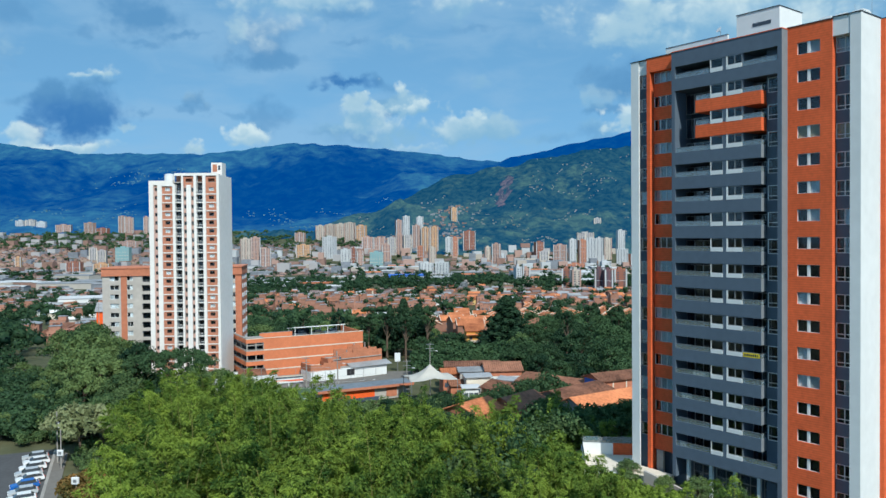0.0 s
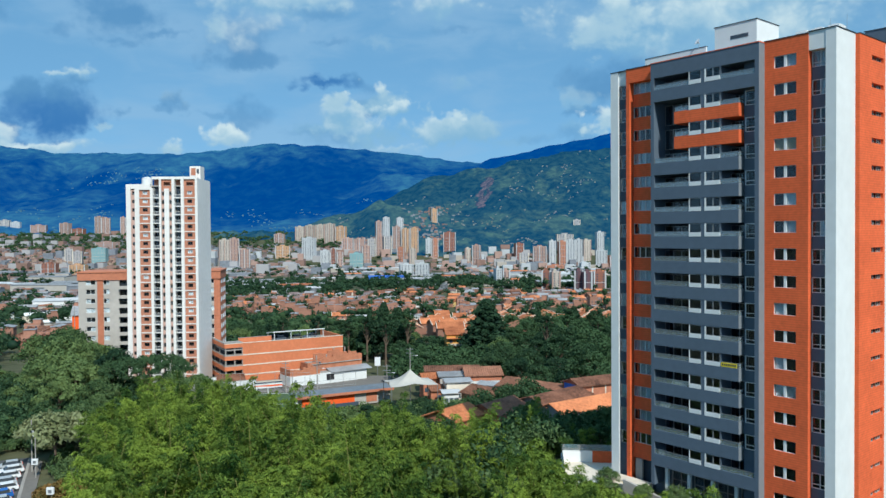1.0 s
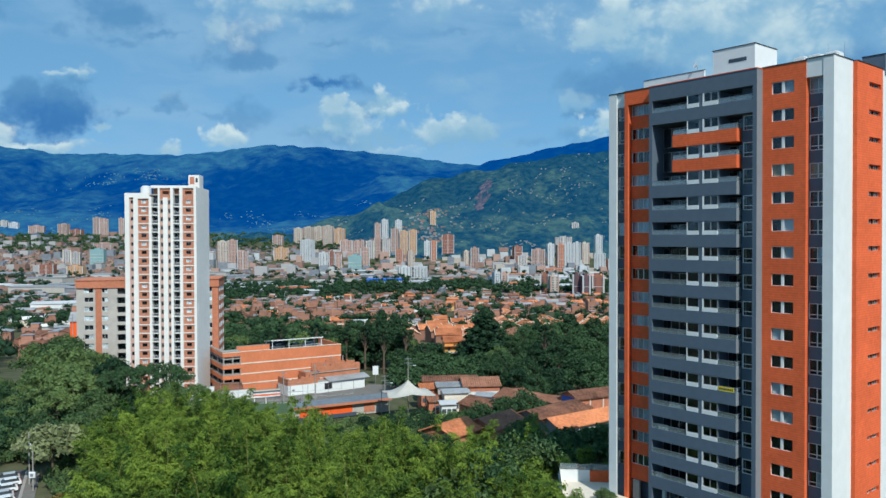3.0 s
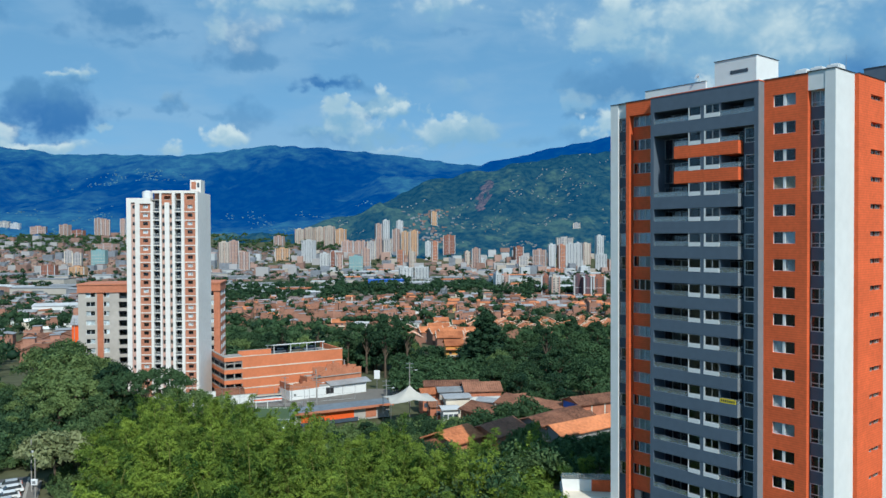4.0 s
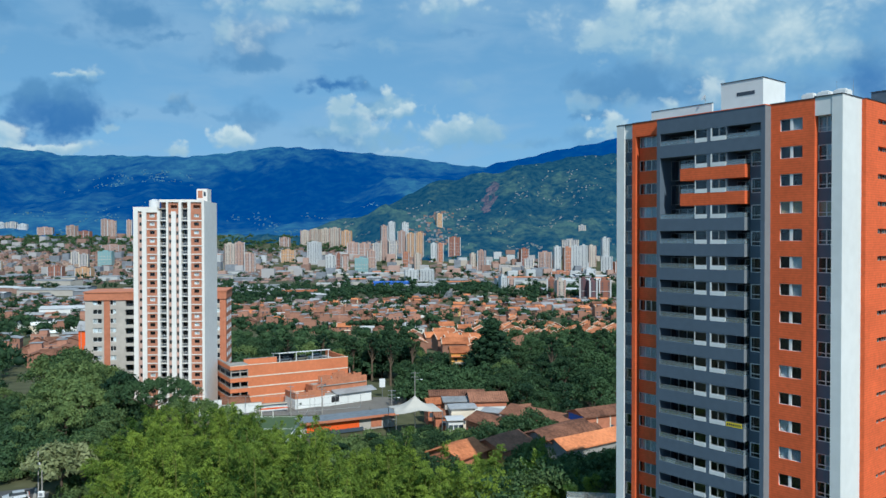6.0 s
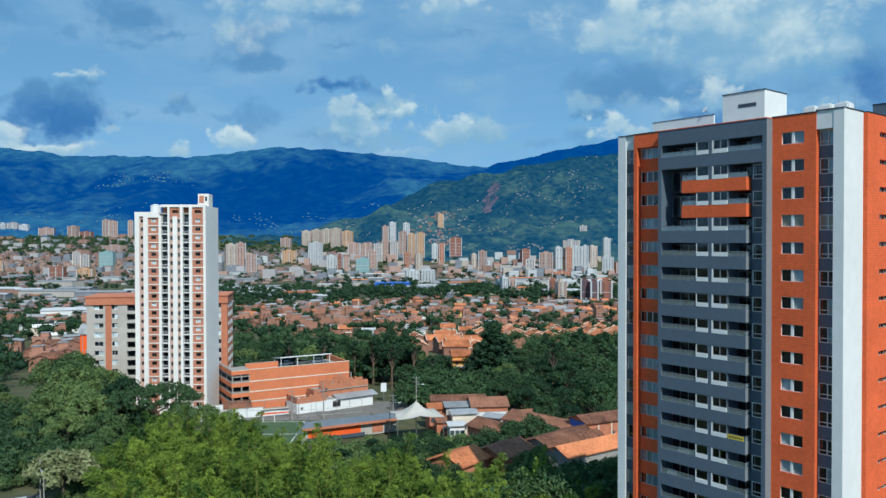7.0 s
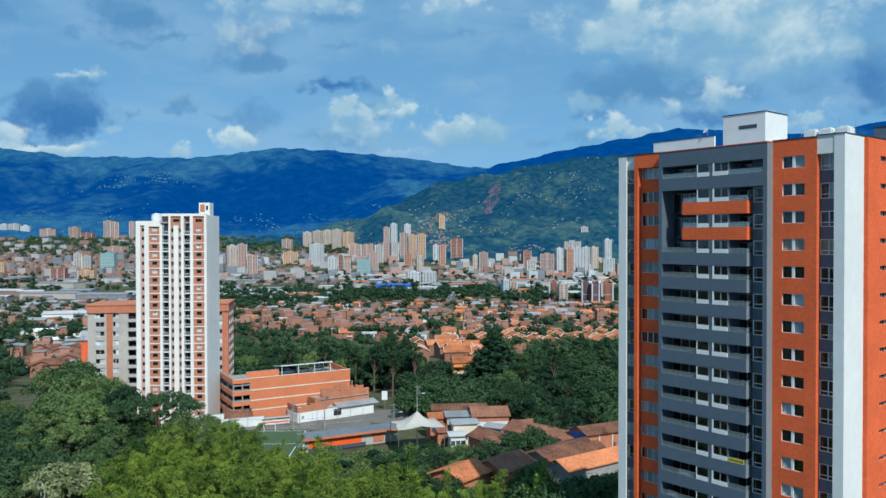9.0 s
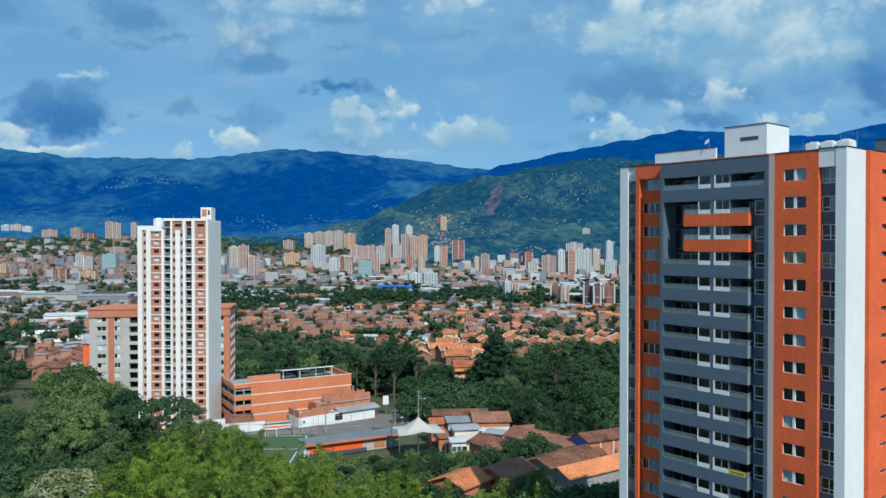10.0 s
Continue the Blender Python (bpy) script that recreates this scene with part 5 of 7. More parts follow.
bm = boxes((-51.5, -32.5, 201.8, 202.0, pitch_z, pitch_z + 0.012), (-32.7, -32.5, 177, 201.8, pitch_z, pitch_z + 0.012), (-51.5, -51.3, 177, 201.8, pitch_z, pitch_z + 0.012), (-51.3, -32.7, 189, 189.2, pitch_z, pitch_z + 0.012))
tagged(new("pitch_lines", mesh_of("pitch_lines", bm, LINE)), "white painted pitch lines", "lines", kind="structure")
bm = bmesh.new()
goal = thing("goal", pose(-42, 201.0, pitch_z), "white metal football goal on the pitch", "goal")
for a, b in (((-1.5, 0, 0), (-1.5, 0, 2)), ((1.5, 0, 0), (1.5, 0, 2)), ((-1.5, 0, 2), (1.5, 0, 2)), ((-1.5, 0.9, 0), (-1.5, 0, 2)), ((1.5, 0.9, 0), (1.5, 0, 2))):
    bm = bmesh.new()
    tube(bm, a, b, 0.07, 0.07, 6)
    part("bar", bm, LINE, goal)


def fence(a, b, h, step, label):
    a, b = Vector(a), Vector(b)
    n = max(1, int((b - a).length / step))
    f = thing("fence", Matrix.Translation(a), label, "fence", "pitch fences")
    for i in range(n + 1):
        p = (b - a) * (i / n)
        bm = bmesh.new()
        tube(bm, p, p + Vector((0, 0, h)), 0.05, 0.05, 6)
        part("post", bm, STEEL, f)
    for z in (0.15, h * 0.5, h):
        bm = bmesh.new()
        tube(bm, Vector((0, 0, z)), (b - a) + Vector((0, 0, z)), 0.035, 0.035, 6)
        part("rail", bm, STEEL, f)


fence((-31.3, 181, -14.9), (-31.6, 203, -14.9), 1.6, 1.2, "pale steel fence along the turf pitch")
fence((-53, 204, -14.9), (-30, 204.5, -14.9), 5.0, 4.0, "tall steel ball-stop fence behind the pitch")
bm = boxes((-64, -16, 203.4, 214, -16, -14.88))
tagged(new("yard", mesh_of("yard", bm, PATH_GREY)), "grey concrete yard behind the pitch", "pavement", kind="structure")

# white boundary walls and the half-built brick house in front of the garage
for x0, y0, x1, y1, h, mat, label in ((-63, 202.5, -55, 205, 4.4, WHITE, "white painted boundary wall"), (-55, 204.0, -45, 208, 3.1, WHITE, "white painted boundary wall"), (-45, 208, -38.5, 210.5, 2.6, CREAM, "cream boundary wall")):
    ln, an = math.hypot(x1 - x0, y1 - y0), math.degrees(math.atan2(y1 - y0, x1 - x0))
    wl_ = thing("boundary_wall", pose(x0, y0, -15.4, 0, 0, an), label, "wall", "boundary walls")
    part("wall", boxes((0, ln, 0, 0.25, 0, h)), mat, wl_)
    part("cap", boxes((-0.05, ln + 0.05, -0.06, 0.31, h, h + 0.1)), CONCRETE, wl_)
shed = thing("shed", pose(-55, 206.5, -15.2, 0, 0, 20), "low shed with a brown clay tile roof", "shed")
part("wall", boxes((0, 7, 0, 4, 0, 2.6)), BRICK_PALE, shed)
bm = bmesh.new()
face(bm, (-0.4, -0.6, 2.5), (7.4, -0.6, 2.5), (7.4, 4.4, 3.9), (-0.4, 4.4, 3.9)), face(bm, (-0.4, -0.6, 2.35), (-0.4, 4.4, 3.75), (7.4, 4.4, 3.75), (7.4, -0.6, 2.35))
face(bm, (-0.4, -0.6, 2.35), (7.4, -0.6, 2.35), (7.4, -0.6, 2.5), (-0.4, -0.6, 2.5))
part("roof", bm, CLAY, shed)
raw = thing("brick_house", pose(-36.2, 210.3, -15.2, 0, 0, 34.0), "half-built raw brick house over a white ground floor", "house")
part("ground_floor", pierced(0, 24, 0, 7, 0, 3.0, 1.2, 1.9, [(1.2, 2.0)]), WHITE, raw, "white painted ground floor")
rr = random.Random(77)


def ragged_wall(x0, x1, y, z0, z1, z2, step=0.55):
    """A brick wall left unfinished: its top climbs from z1 to z2 in broken steps."""
    bm, x = bmesh.new(), x0
    while x < x1 - 0.05:
        w_ = min(rr.uniform(0.5, 1.6) * step * 2, x1 - x)
        h = z1 + (z2 - z1) * (x - x0) / (x1 - x0) + rr.choice((-0.45, -0.2, 0, 0, 0.1, 0.3))
        box(bm, x, x + w_, y, y + 0.3, z0, h)
        x += w_
    bmesh.ops.remove_doubles(bm, verts=bm.verts[:], dist=0.001)
    return bm


RAW = material("raw_brick", (0.42, 0.17, 0.095), 0.95, 0.3, 1.6, 0.3, 0.3, courses=1.3, island=0.35)
for x0, x1, y, z0, z1, z2 in ((0, 9.0, 0.1, 3.0, 4.9, 5.4), (6.5, 12.5, 2.8, 3.2, 5.8, 7.2), (12.5, 24, 2.8, 3.2, 7.3, 7.0), (9.5, 18, 5.2, 6.0, 7.8, 8.8), (18, 24, 6.0, 5.4, 7.6, 7.2)):
    part("upper_wall", ragged_wall(x0, x1, y, z0, z1, z2), RAW, raw, "unfinished raw brick wall")
part("cross_wall", boxes((0, 0.3, 0.4, 7, 3.0, 4.8)), RAW, raw)
part("cross_wall", boxes((6.5, 6.8, 3.1, 7.5, 3.2, 5.6)), RAW, raw)
part("cross_wall", boxes((23.7, 24, 3.1, 8, 3.0, 6.6)), RAW, raw)
for x, y in ((9.2, 2.9), (12.4, 2.9), (16.0, 5.3), (20.0, 6.1)):
    part("rebar_column", boxes((x, x + 0.28, y - 0.04, y + 0.3, 3.2, 9.0 if y > 5 else 7.7)), CONCRETE, raw, "bare concrete column")
part("floor_slab", boxes((0.3, 23.7, 0.4, 7, 3.0, 3.2), (7.8, 23.7, 2.5, 8, 5.2, 5.4)), CONCRETE, raw)
# no opening here: a dark panel paints the shade of a window hole
part("window", boxes((10.0, 10.7, 2.74, 2.82, 5.3, 5.9)), CHARCOAL, raw, "dark panel standing for a window hole")
part("poster", boxes((11.0, 13.4, -0.06, 0.0, 0.9, 2.7)), COPING, raw, "dark poster panel")
bm = bmesh.new()
face(bm, (12.2, -0.7, 3.1), (25.5, -0.7, 3.1), (25.5, 2.8, 3.9), (12.2, 2.8, 3.9)), face(bm, (12.2, -0.7, 3.0), (12.2, 2.8, 3.8), (25.5, 2.8, 3.8), (25.5, -0.7, 3.0)), face(bm, (12.2, -0.7, 3.0), (25.5, -0.7, 3.0), (25.5, -0.7, 3.1), (12.2, -0.7, 3.1))
part("lean_to_roof", bm, TIN, raw, "grey sheet roof")
striped = thing("boundary_wall", pose(-45.2, 207.0, -15.4, 0, 0, 21), "low wall painted in white, orange and dark bands", "wall", "boundary walls")
for i, mat in enumerate((CHARCOAL, WHITE, ORANGE_PAINT, WHITE, CHARCOAL)):
    part("band", boxes((0, 7.4, 0, 0.3, 0.3 + i * 0.42, 0.7 + i * 0.42)), mat, striped)
part("footing", boxes((-0.1, 7.5, -0.1, 0.4, -0.4, 0.3)), CONCRETE, striped)
fence((-38.5, 205.5, -14.88), (-18.5, 212.5, -14.88), 3.6, 3.4, "steel post fence along the yard")
lane = boxes((-30, -6, 212, 228, -16.4, -15.25))
tagged(new("pavement", mesh_of("pavement", lane, PATH_GREY)), "grey lane behind the brick house", "pavement", kind="structure")
sign = thing("billboard", pose(-13.4, 228.5, -16.0, 0, 0, 8), "pale blank billboard on a steel pole", "billboard")
part("panel", boxes((-0.85, 0.85, -0.1, 0.1, 3.6, 6.2)), ALU, sign)
bm = bmesh.new()
tube(bm, (0, 0, 0), (0, 0, 3.6), 0.1, 0.1, 8)
part("pole", bm, STEEL, sign)

# ---- houses with tiled roofs ----


def gable_roof(bm, x0, x1, y0, y1, z, rise, over=0.5, thick=0.16, ridge=0.5, wave=0.0, step=0.55):
    """Two pitched planes with thickness that meet at the ridge, which runs along x. wave: height of the runs of cover tiles."""
    ym = y0 + (y1 - y0) * ridge
    n = max(1, int((x1 - x0 + 2 * over) / step * 2)) if wave else 1
    xs_ = [x0 - over + (x1 - x0 + 2 * over) * i / n for i in range(n + 1)]
    for ye in (y0 - over, y1 + over):
        ze = z - rise * over / max(0.1, abs(ye - ym))
        lift = [wave * (i % 2) + (0.05 * noise.noise(Vector((x, ye, z))) if wave else 0) for i, x in enumerate(xs_)]
        low = [bm.verts.new((x, ye, ze + d)) for x, d in zip(xs_, lift)]
        mid = [bm.verts.new((x, (ye + ym) / 2, (ze + z + rise) / 2 + d - 0.05 * (wave > 0))) for x, d in zip(xs_, lift)]
        top = [bm.verts.new((x, ym, z + rise)) for x in xs_]
        for i in range(n):
            bm.faces.new((low[i], low[i + 1], mid[i + 1], mid[i])), bm.faces.new((mid[i], mid[i + 1], top[i + 1], top[i]))
        u = [bm.verts.new(q) for q in ((xs_[0], ye, ze - thick), (xs_[-1], ye, ze - thick), (xs_[-1], ym, z + rise - thick), (xs_[0], ym, z + rise - thick))]
        bm.faces.new(u[::-1])
        bm.faces.new((u[0], u[1], *low[::-1])), bm.faces.new((u[1], u[2], top[-1], mid[-1], low[-1])), bm.faces.new((u[3], u[0], low[0], mid[0], top[0]))
    bmesh.ops.remove_doubles(bm, verts=bm.verts[:], dist=0.001)


def house(m, sx, sy, h, rise, wall, roof, label, group="", windows=3, tiles=False, two=False, ridge=0.5, sink=6.5):
    """A house: walls with gables, pitched roof, door and windows."""
    o = thing("house", m, label, "house", group)
    bm = boxes((0, sx, 0, sy, -sink, h))
    for x in (0.02, sx - 0.02):
        face(bm, (x, 0, h), (x, sy, h), (x, sy * ridge, h + rise - 0.1))
    part("wall", bm, wall, o)
    bm = bmesh.new()
    gable_roof(bm, 0, sx, 0, sy, h, rise, ridge=ridge, wave=0.12 if tiles else 0.0)
    part("roof", bm, roof, o)
    rows = (1.0, 3.7) if two else (1.0,)
    for z in rows:
        for i in range(windows):
            x = sx * (i + 0.5) / windows
            part("window", boxes((x - 0.5, x + 0.5, -0.05, 0.04, z, min(z + 1.1, h - 0.2))), CHARCOAL, o, "dark window")
    part("door", boxes((sx * 0.3 - 0.45, sx * 0.3 + 0.45, -0.07, 0.02, -0.2, 0.9)), BARK, o)
    return o


NEAR = "tile-roofed houses below the tower"
house(pose(5.9, 126.6, -8.4, 0, 0, 50), 7.6, 7.0, 4.0, 1.4, BRICK_PALE, CLAY_NEW, "old brick house with a weathered orange tile roof", NEAR, tiles=True)
# darker tile than next door: the tower's shade put into the roof colour
house(pose(13.4, 131.0, -8.4, 0, 0, 48), 9.0, 7.0, 4.0, 1.4, BRICK_PALE, CLAY, "brick house with a red-brown tile roof, dark for tower shade", NEAR, tiles=True)
house(pose(24.9, 132.9, -9.3, 0, 0, 34), 17.0, 6.0, 4.5, 1.3, CONCRETE, CLAY_NEW, "long house with an orange tile roof and pale wall", NEAR, tiles=True)
house(pose(22.6, 136.4, -8.6, 0, 0, 42), 14.0, 7.4, 4.3, 1.3, CONCRETE, CLAY, "old house with a brown clay tile roof", NEAR, tiles=True)
house(pose(25.4, 152.5, -12.2, 0, 0, 20), 12.0, 8.0, 4.4, 1.3, BRICK_PALE, CLAY, "long brick house with a dark clay tile roof", NEAR, tiles=True)
cottage = house(pose(33.4, 159.0, -9.8, 0, 0, 26), 14.0, 6.0, 4.6, 1.1, BRICK_PALE, CLAY, "brick house with a blue painted end wall and tile roof", NEAR, tiles=True)
part("end_wall", boxes((-0.06, 0.0, 0.3, 5.7, 0.8, 4.4)), TIN_BLUE, cottage, "blue painted end wall")
part("brick_pilaster", boxes((3.0, 3.3, -0.06, 0.0, -1.0, 4.5), (6.5, 6.8, -0.06, 0.0, -1.0, 4.5)), CREAM, cottage, "pale pilaster")
house(pose(22.6, 167.2, -11.4, 0, 0, -36), 11.0, 8.0, 3.9, 1.4, BRICK_PALE, CLAY, "brown tile-roofed house among trees", NEAR, tiles=True)
house(pose(17.5, 177.0, -12.4, 0, 0, -42), 9.0, 8.5, 4.0, 1.5, STONE, CLAY, "house with a patched brown tile roof", NEAR, tiles=True)
house(pose(9.2, 177.0, -13.6, 0, 0, -52), 8.0, 7.5, 3.8, 1.4, BRICK_PALE, CLAY, "house with an uneven clay tile roof", NEAR, tiles=True)
gabled = house(pose(11.2, 191.0, -13.2, 0, 0, 5), 9.0, 8.0, 4.6, 1.5, WHITE, CLAY, "white-walled house with a brick upper wall and tile roof", NEAR, tiles=True)
part("upper_wall", boxes((0.0, 9.0, -0.06, 0.0, 3.1, 4.6)), BRICK_PALE, gabled, "raw brick upper wall")
house(pose(13.6, 183.0, -12.6, 0, 0, -30), 4.2, 4.0, 3.4, 0.5, STONE, TIN, "small outhouse with a grey sheet roof", NEAR)
house(pose(4.6, 192.5, -14.0, 0, 0, 6), 6.0, 6.0, 5.0, 0.6, STONE, TIN, "house with a grey sheet roof", NEAR)
house(pose(6.0, 184.5, -14.0, 0, 0, 10), 6.0, 5.0, 5.0, 0.4, CREAM, TIN, "pale block house with a grey sheet roof", NEAR)
house(pose(5.2, 179.5, -14.0, 0, 0, 8), 3.6, 4.0, 3.4, 0.3, WHITE, TIN_WHITE, "small white house with a pale sheet roof", NEAR)
house(pose(0.4, 193.0, -14.2, 0, 0, 12), 5.0, 5.0, 4.6, 0.9, BRICK_PALE, CLAY_NEW, "brick house with an orange tile roof", NEAR, tiles=True)
house(pose(1.0, 200.0, -14.6, 0, 0, 2), 14.0, 6.0, 5.6, 0.9, BRICK_PALE, CLAY, "long low house with a brown tile roof", NEAR, tiles=True)
OCHRE_WALL = material("ochre_render", (0.62, 0.33, 0.09), 0.9, 0.12, 1, 0.15, 0.05)
villa = house(pose(9.0, 285, -17.6, 0, 0, 5), 6.6, 8.0, 7.2, 1.7, OCHRE_WALL, CLAY_NEW, "ochre two-storey house with an orange tile roof", NEAR, two=True, windows=2)
part("balcony", boxes((0.4, 6.2, -1.0, 0.0, 2.7, 2.9), (0.4, 6.2, -1.0, -0.9, 2.9, 3.6)), CREAM, villa, "pale balcony")
part("porch_roof", boxes((-0.3, 6.9, -1.4, 0.0, 5.5, 5.7)), CLAY_NEW, villa, "orange tiled porch roof")
for x, y, z, turn, sx, sy, roof, wall, label in ((12.6, 168.0, -12.4, -30, 5.5, 5, CLAY, BRICK_PALE, "little house with a brown tile roof"), (26.5, 160.0, -11.2, -30, 6, 5, CLAY, STONE, "small house with a sagging tile roof"),
                                                 (21.8, 183.0, -12.8, 20, 5, 5, CLAY, BRICK_PALE, "brick house with a mossy tile roof"), (2.2, 186.0, -14.6, 6, 4, 4, CLAY, BRICK_PALE, "brick shed with a clay tile roof")):
    house(pose(x, y, z, 0, 0, turn), sx, sy, 3.4, 1.0, wall, roof, label, NEAR, windows=1, tiles=True)

import itertools

# ---- the town beyond ----
OCHRE = material("yellow_render", (0.62, 0.44, 0.16), 0.9, 0.12, 1, 0.15, 0.05, each=0.3)
TOWN_BRICK = material("dusty_town_brick", (0.38, 0.195, 0.138), 0.9, 0.22, 0.7, 0.08, 0.1, each=0.6)
ROSE = material("rose_brick", (0.30, 0.155, 0.11), 0.9, 0.16, 0.5, 0.08, 0.05, each=0.5)
# the far white leans blue for the haze of distance
STYLES = {"white": material("far_white_render", (0.46, 0.49, 0.51), 0.9, 0.12, 0.5, 0.05, 0.0, each=0.4), "cream": material("far_cream_render", (0.44, 0.40, 0.35), 0.9, 0.12, 0.5, 0.05, 0.0, each=0.4), "grey": material("pale_grey_render", (0.36, 0.36, 0.37), 0.9, 0.1, 0.5, 0.05, 0.0, each=0.4),
          "pink": material("pinkish_brick", (0.38, 0.26, 0.22), 0.9, 0.12, 0.5, 0.05, 0.0, each=0.5), "tan": material("tan_render", (0.50, 0.31, 0.18), 0.9, 0.12, 0.5, 0.05, 0.0, each=0.3),
          "yellow": OCHRE, "brown": material("red_brown_brick", (0.27, 0.12, 0.085), 0.9, 0.12, 0.5, 0.05, 0.0, each=0.4), "orange": material("far_orange_brick", (0.42, 0.19, 0.12), 0.9, 0.12, 0.5, 0.05, 0.0),
          "plum": material("plum_brick", (0.13, 0.075, 0.085), 0.9, 0.12, 0.5, 0.05, 0.0), "teal": material("teal_curtain_wall", (0.20, 0.36, 0.38), 0.3, 0.12, 0.3, 0.05, 0.0, gloss=0.6)}
rng = random.Random(11)


# FAR_ROOF, FAR_WALL, FAR_BRICK: the air's bluish haze is mixed into the base colour
FAR_ROOF = material("hazy_far_roof", (0.185, 0.145, 0.14), 0.95, 0.3, 0.2, 0.03, 0.0)
FAR_WALL = material("hazy_far_wall", (0.20, 0.225, 0.26), 0.95, 0.3, 0.2, 0.03, 0.0)
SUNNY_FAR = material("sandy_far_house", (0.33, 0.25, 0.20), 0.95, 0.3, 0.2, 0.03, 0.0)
FAR_BRICK = material("hazy_far_brick", (0.26, 0.165, 0.135), 0.95, 0.3, 0.2, 0.03, 0.0)


def city_tower(x, y, top, width, style):
    """A far block of flats: walls, pale edge piers, strips of windows floor by floor, a lift house."""
    base = (ground_z(x, y) if y < 2500 else max(ground_z(x, y), hill_z(x, y) if -900 < x < 2400 else -99, ridge_z(x, y) if y > 2800 else -99)) - 4
    h, deep = max(27 if y > 2400 else 14, top - base), max(9.0, width * 0.6)
    o = thing("apartment_block", pose(x, y, base, 0, 0, rng.uniform(-14, 22)), f"distant {style} apartment block with rows of windows", "apartment building", "far apartment blocks")
    wall = STYLES[style]
    part("wall", boxes((-width / 2, width / 2, 0, deep, 0, h)), wall, o)
    part("lift_house", boxes((-width * 0.2, width * 0.15, deep * 0.3, deep * 0.7, h, h + 3.2)), wall, o)
    pale = STYLES["white"] if style in ("pink", "brown", "orange", "tan", "white", "plum") else STYLES["pink"] if style == "cream" else CREAM
    if style != "teal":
        for x0 in ((-width / 2, width / 2 - 1.6) if width < 26 else (-width / 2, -0.9, width / 2 - 1.8)):
            part("pier", boxes((x0, x0 + 1.7, -0.5, 0.0, 0, h + 0.6)), pale, o)
    step = 3.0 if y > 1200 else 2.8
    for i in range(max(2, int(width / 6.5))):
        cx = -width / 2 + width * (i + 0.5) / max(2, int(width / 6.5)) + 0.6
        bm = bmesh.new()
        for k in range(int(h / step)):
            box(bm, cx - 1.1, cx + 1.1, -0.18, 0.05, k * step + 1.0, k * step + 2.4, "Y")
        tagged(part("window_strip", bm, CHARCOAL if style != "teal" else STYLES["grey"], o, "dark windows"), kind="stuff")
    for k in range(int(h / step / 3)):
        part("floor_band", boxes((-width / 2 + 0.05, width / 2 - 0.05, -0.10, 0.0, k * step * 3 + 0.2, k * step * 3 + 0.7)), pale, o)


WEST = [(-905, 2150, -4, 38, "teal"), (-964, 2150, -12, 24, "grey"), (-1010, 2200, -6, 21, "grey"), (-786, 1750, -36, 36, "tan"), (-874, 1800, -34, 33, "brown"), (-1060, 1900, -23, 14, "tan"),
        (-1693, 3050, 75, 32, "white"), (-1650, 3050, 73, 36, "grey"), (-1607, 3050, 71, 34, "white"), (-1493, 3000, 75, 55, "pink"), (-1371, 2950, 81, 37, "pink"), (-1299, 2900, 59, 43, "brown"),
        (-1242, 2950, 105, 28, "pink"), (-1213, 2950, 100, 31, "pink"), (-1128, 2900, 101, 19, "pink"), (-1014, 2450, 8, 63, "pink")]
MIDDLE = [(-517, 2000, 18, 28, "cream"), (-494, 2010, 21, 24, "pink"), (-466, 2000, -8, 28, "pink"), (-413, 2250, -3, 42, "tan"), (-481, 2550, 34, 32, "pink"), (-332, 2200, 21, 36, "white"),
          (-419, 2600, 58, 31, "cream"), (-388, 2610, 62, 31, "cream"), (-354, 2620, 64, 31, "cream"), (-307, 2500, 65, 33, "cream"), (-271, 2490, 56, 33, "tan"), (-269, 2090, -14, 25, "white"),
          (-245, 2080, -10, 15, "brown"), (-227, 2080, -18, 17, "pink"), (-226, 2280, 19, 34, "pink"), (-191, 2280, 17, 34, "pink"), (-174, 1980, -20, 35, "teal"), (-150, 2010, -1, 24, "pink")]
CENTRE = [(-153, 2250, 17, 22, "grey"), (-130, 2260, 26, 22, "pink"), (-105, 2250, 22, 23, "grey"), (-139, 2410, 71, 20, "pink"), (-117, 2425, 83, 21, "white"), (-74, 2425, 81, 21, "white"),
          (-82, 2330, 53, 26, "pink"), (-55, 2320, 46, 26, "tan"), (-28, 2320, 48, 24, "tan"), (-65, 2150, -9, 21, "orange"), (-28, 2000, -9, 19, "cream"), (15, 2260, 16, 18, "white"),
          (35, 2260, 16, 18, "orange"), (78, 2300, 34, 37, "brown"), (37, 2560, 113, 21, "tan"), (117, 2000, -9, 16, "cream"), (137, 1990, -1, 21, "pink"), (161, 2080, -31, 18, "white")]
EAST = [(99, 1000, -18, 8, "white"), (110, 1010, -21, 10, "pink"), (272, 2150, 1, 25, "brown"), (244, 1850, -19, 22, "grey"), (302, 1980, -5, 35, "pink"), (339, 2000, 9, 18, "white"),
        (348, 1900, 8, 20, "orange"), (387, 2000, 11, 21, "white"), (410, 2010, 12, 19, "white"), (419, 2250, 26, 48, "grey"), (463, 2150, 10, 24, "cream"), (524, 2250, 32, 22, "white")]
EAST_LOW = [(445, 1900, -15, 28, "white"), (304, 1750, -46, 45, "orange"), (372, 1760, -40, 29, "white"), (146, 905, -17, 11, "brown"), (157, 900, -18, 11, "cream"), (184, 900, -17, 11, "plum"),
            (193, 890, -18, 10, "plum"), (209, 900, -18, 15, "brown"), (492, 2440, 72, 22, "grey"), (477, 1900, -28, 24, "orange"), (-4, 1600, -33, 27, "white"), (-35, 1600, -35, 28, "white")]
for row in WEST + MIDDLE + CENTRE + EAST + EAST_LOW:
    city_tower(*row)


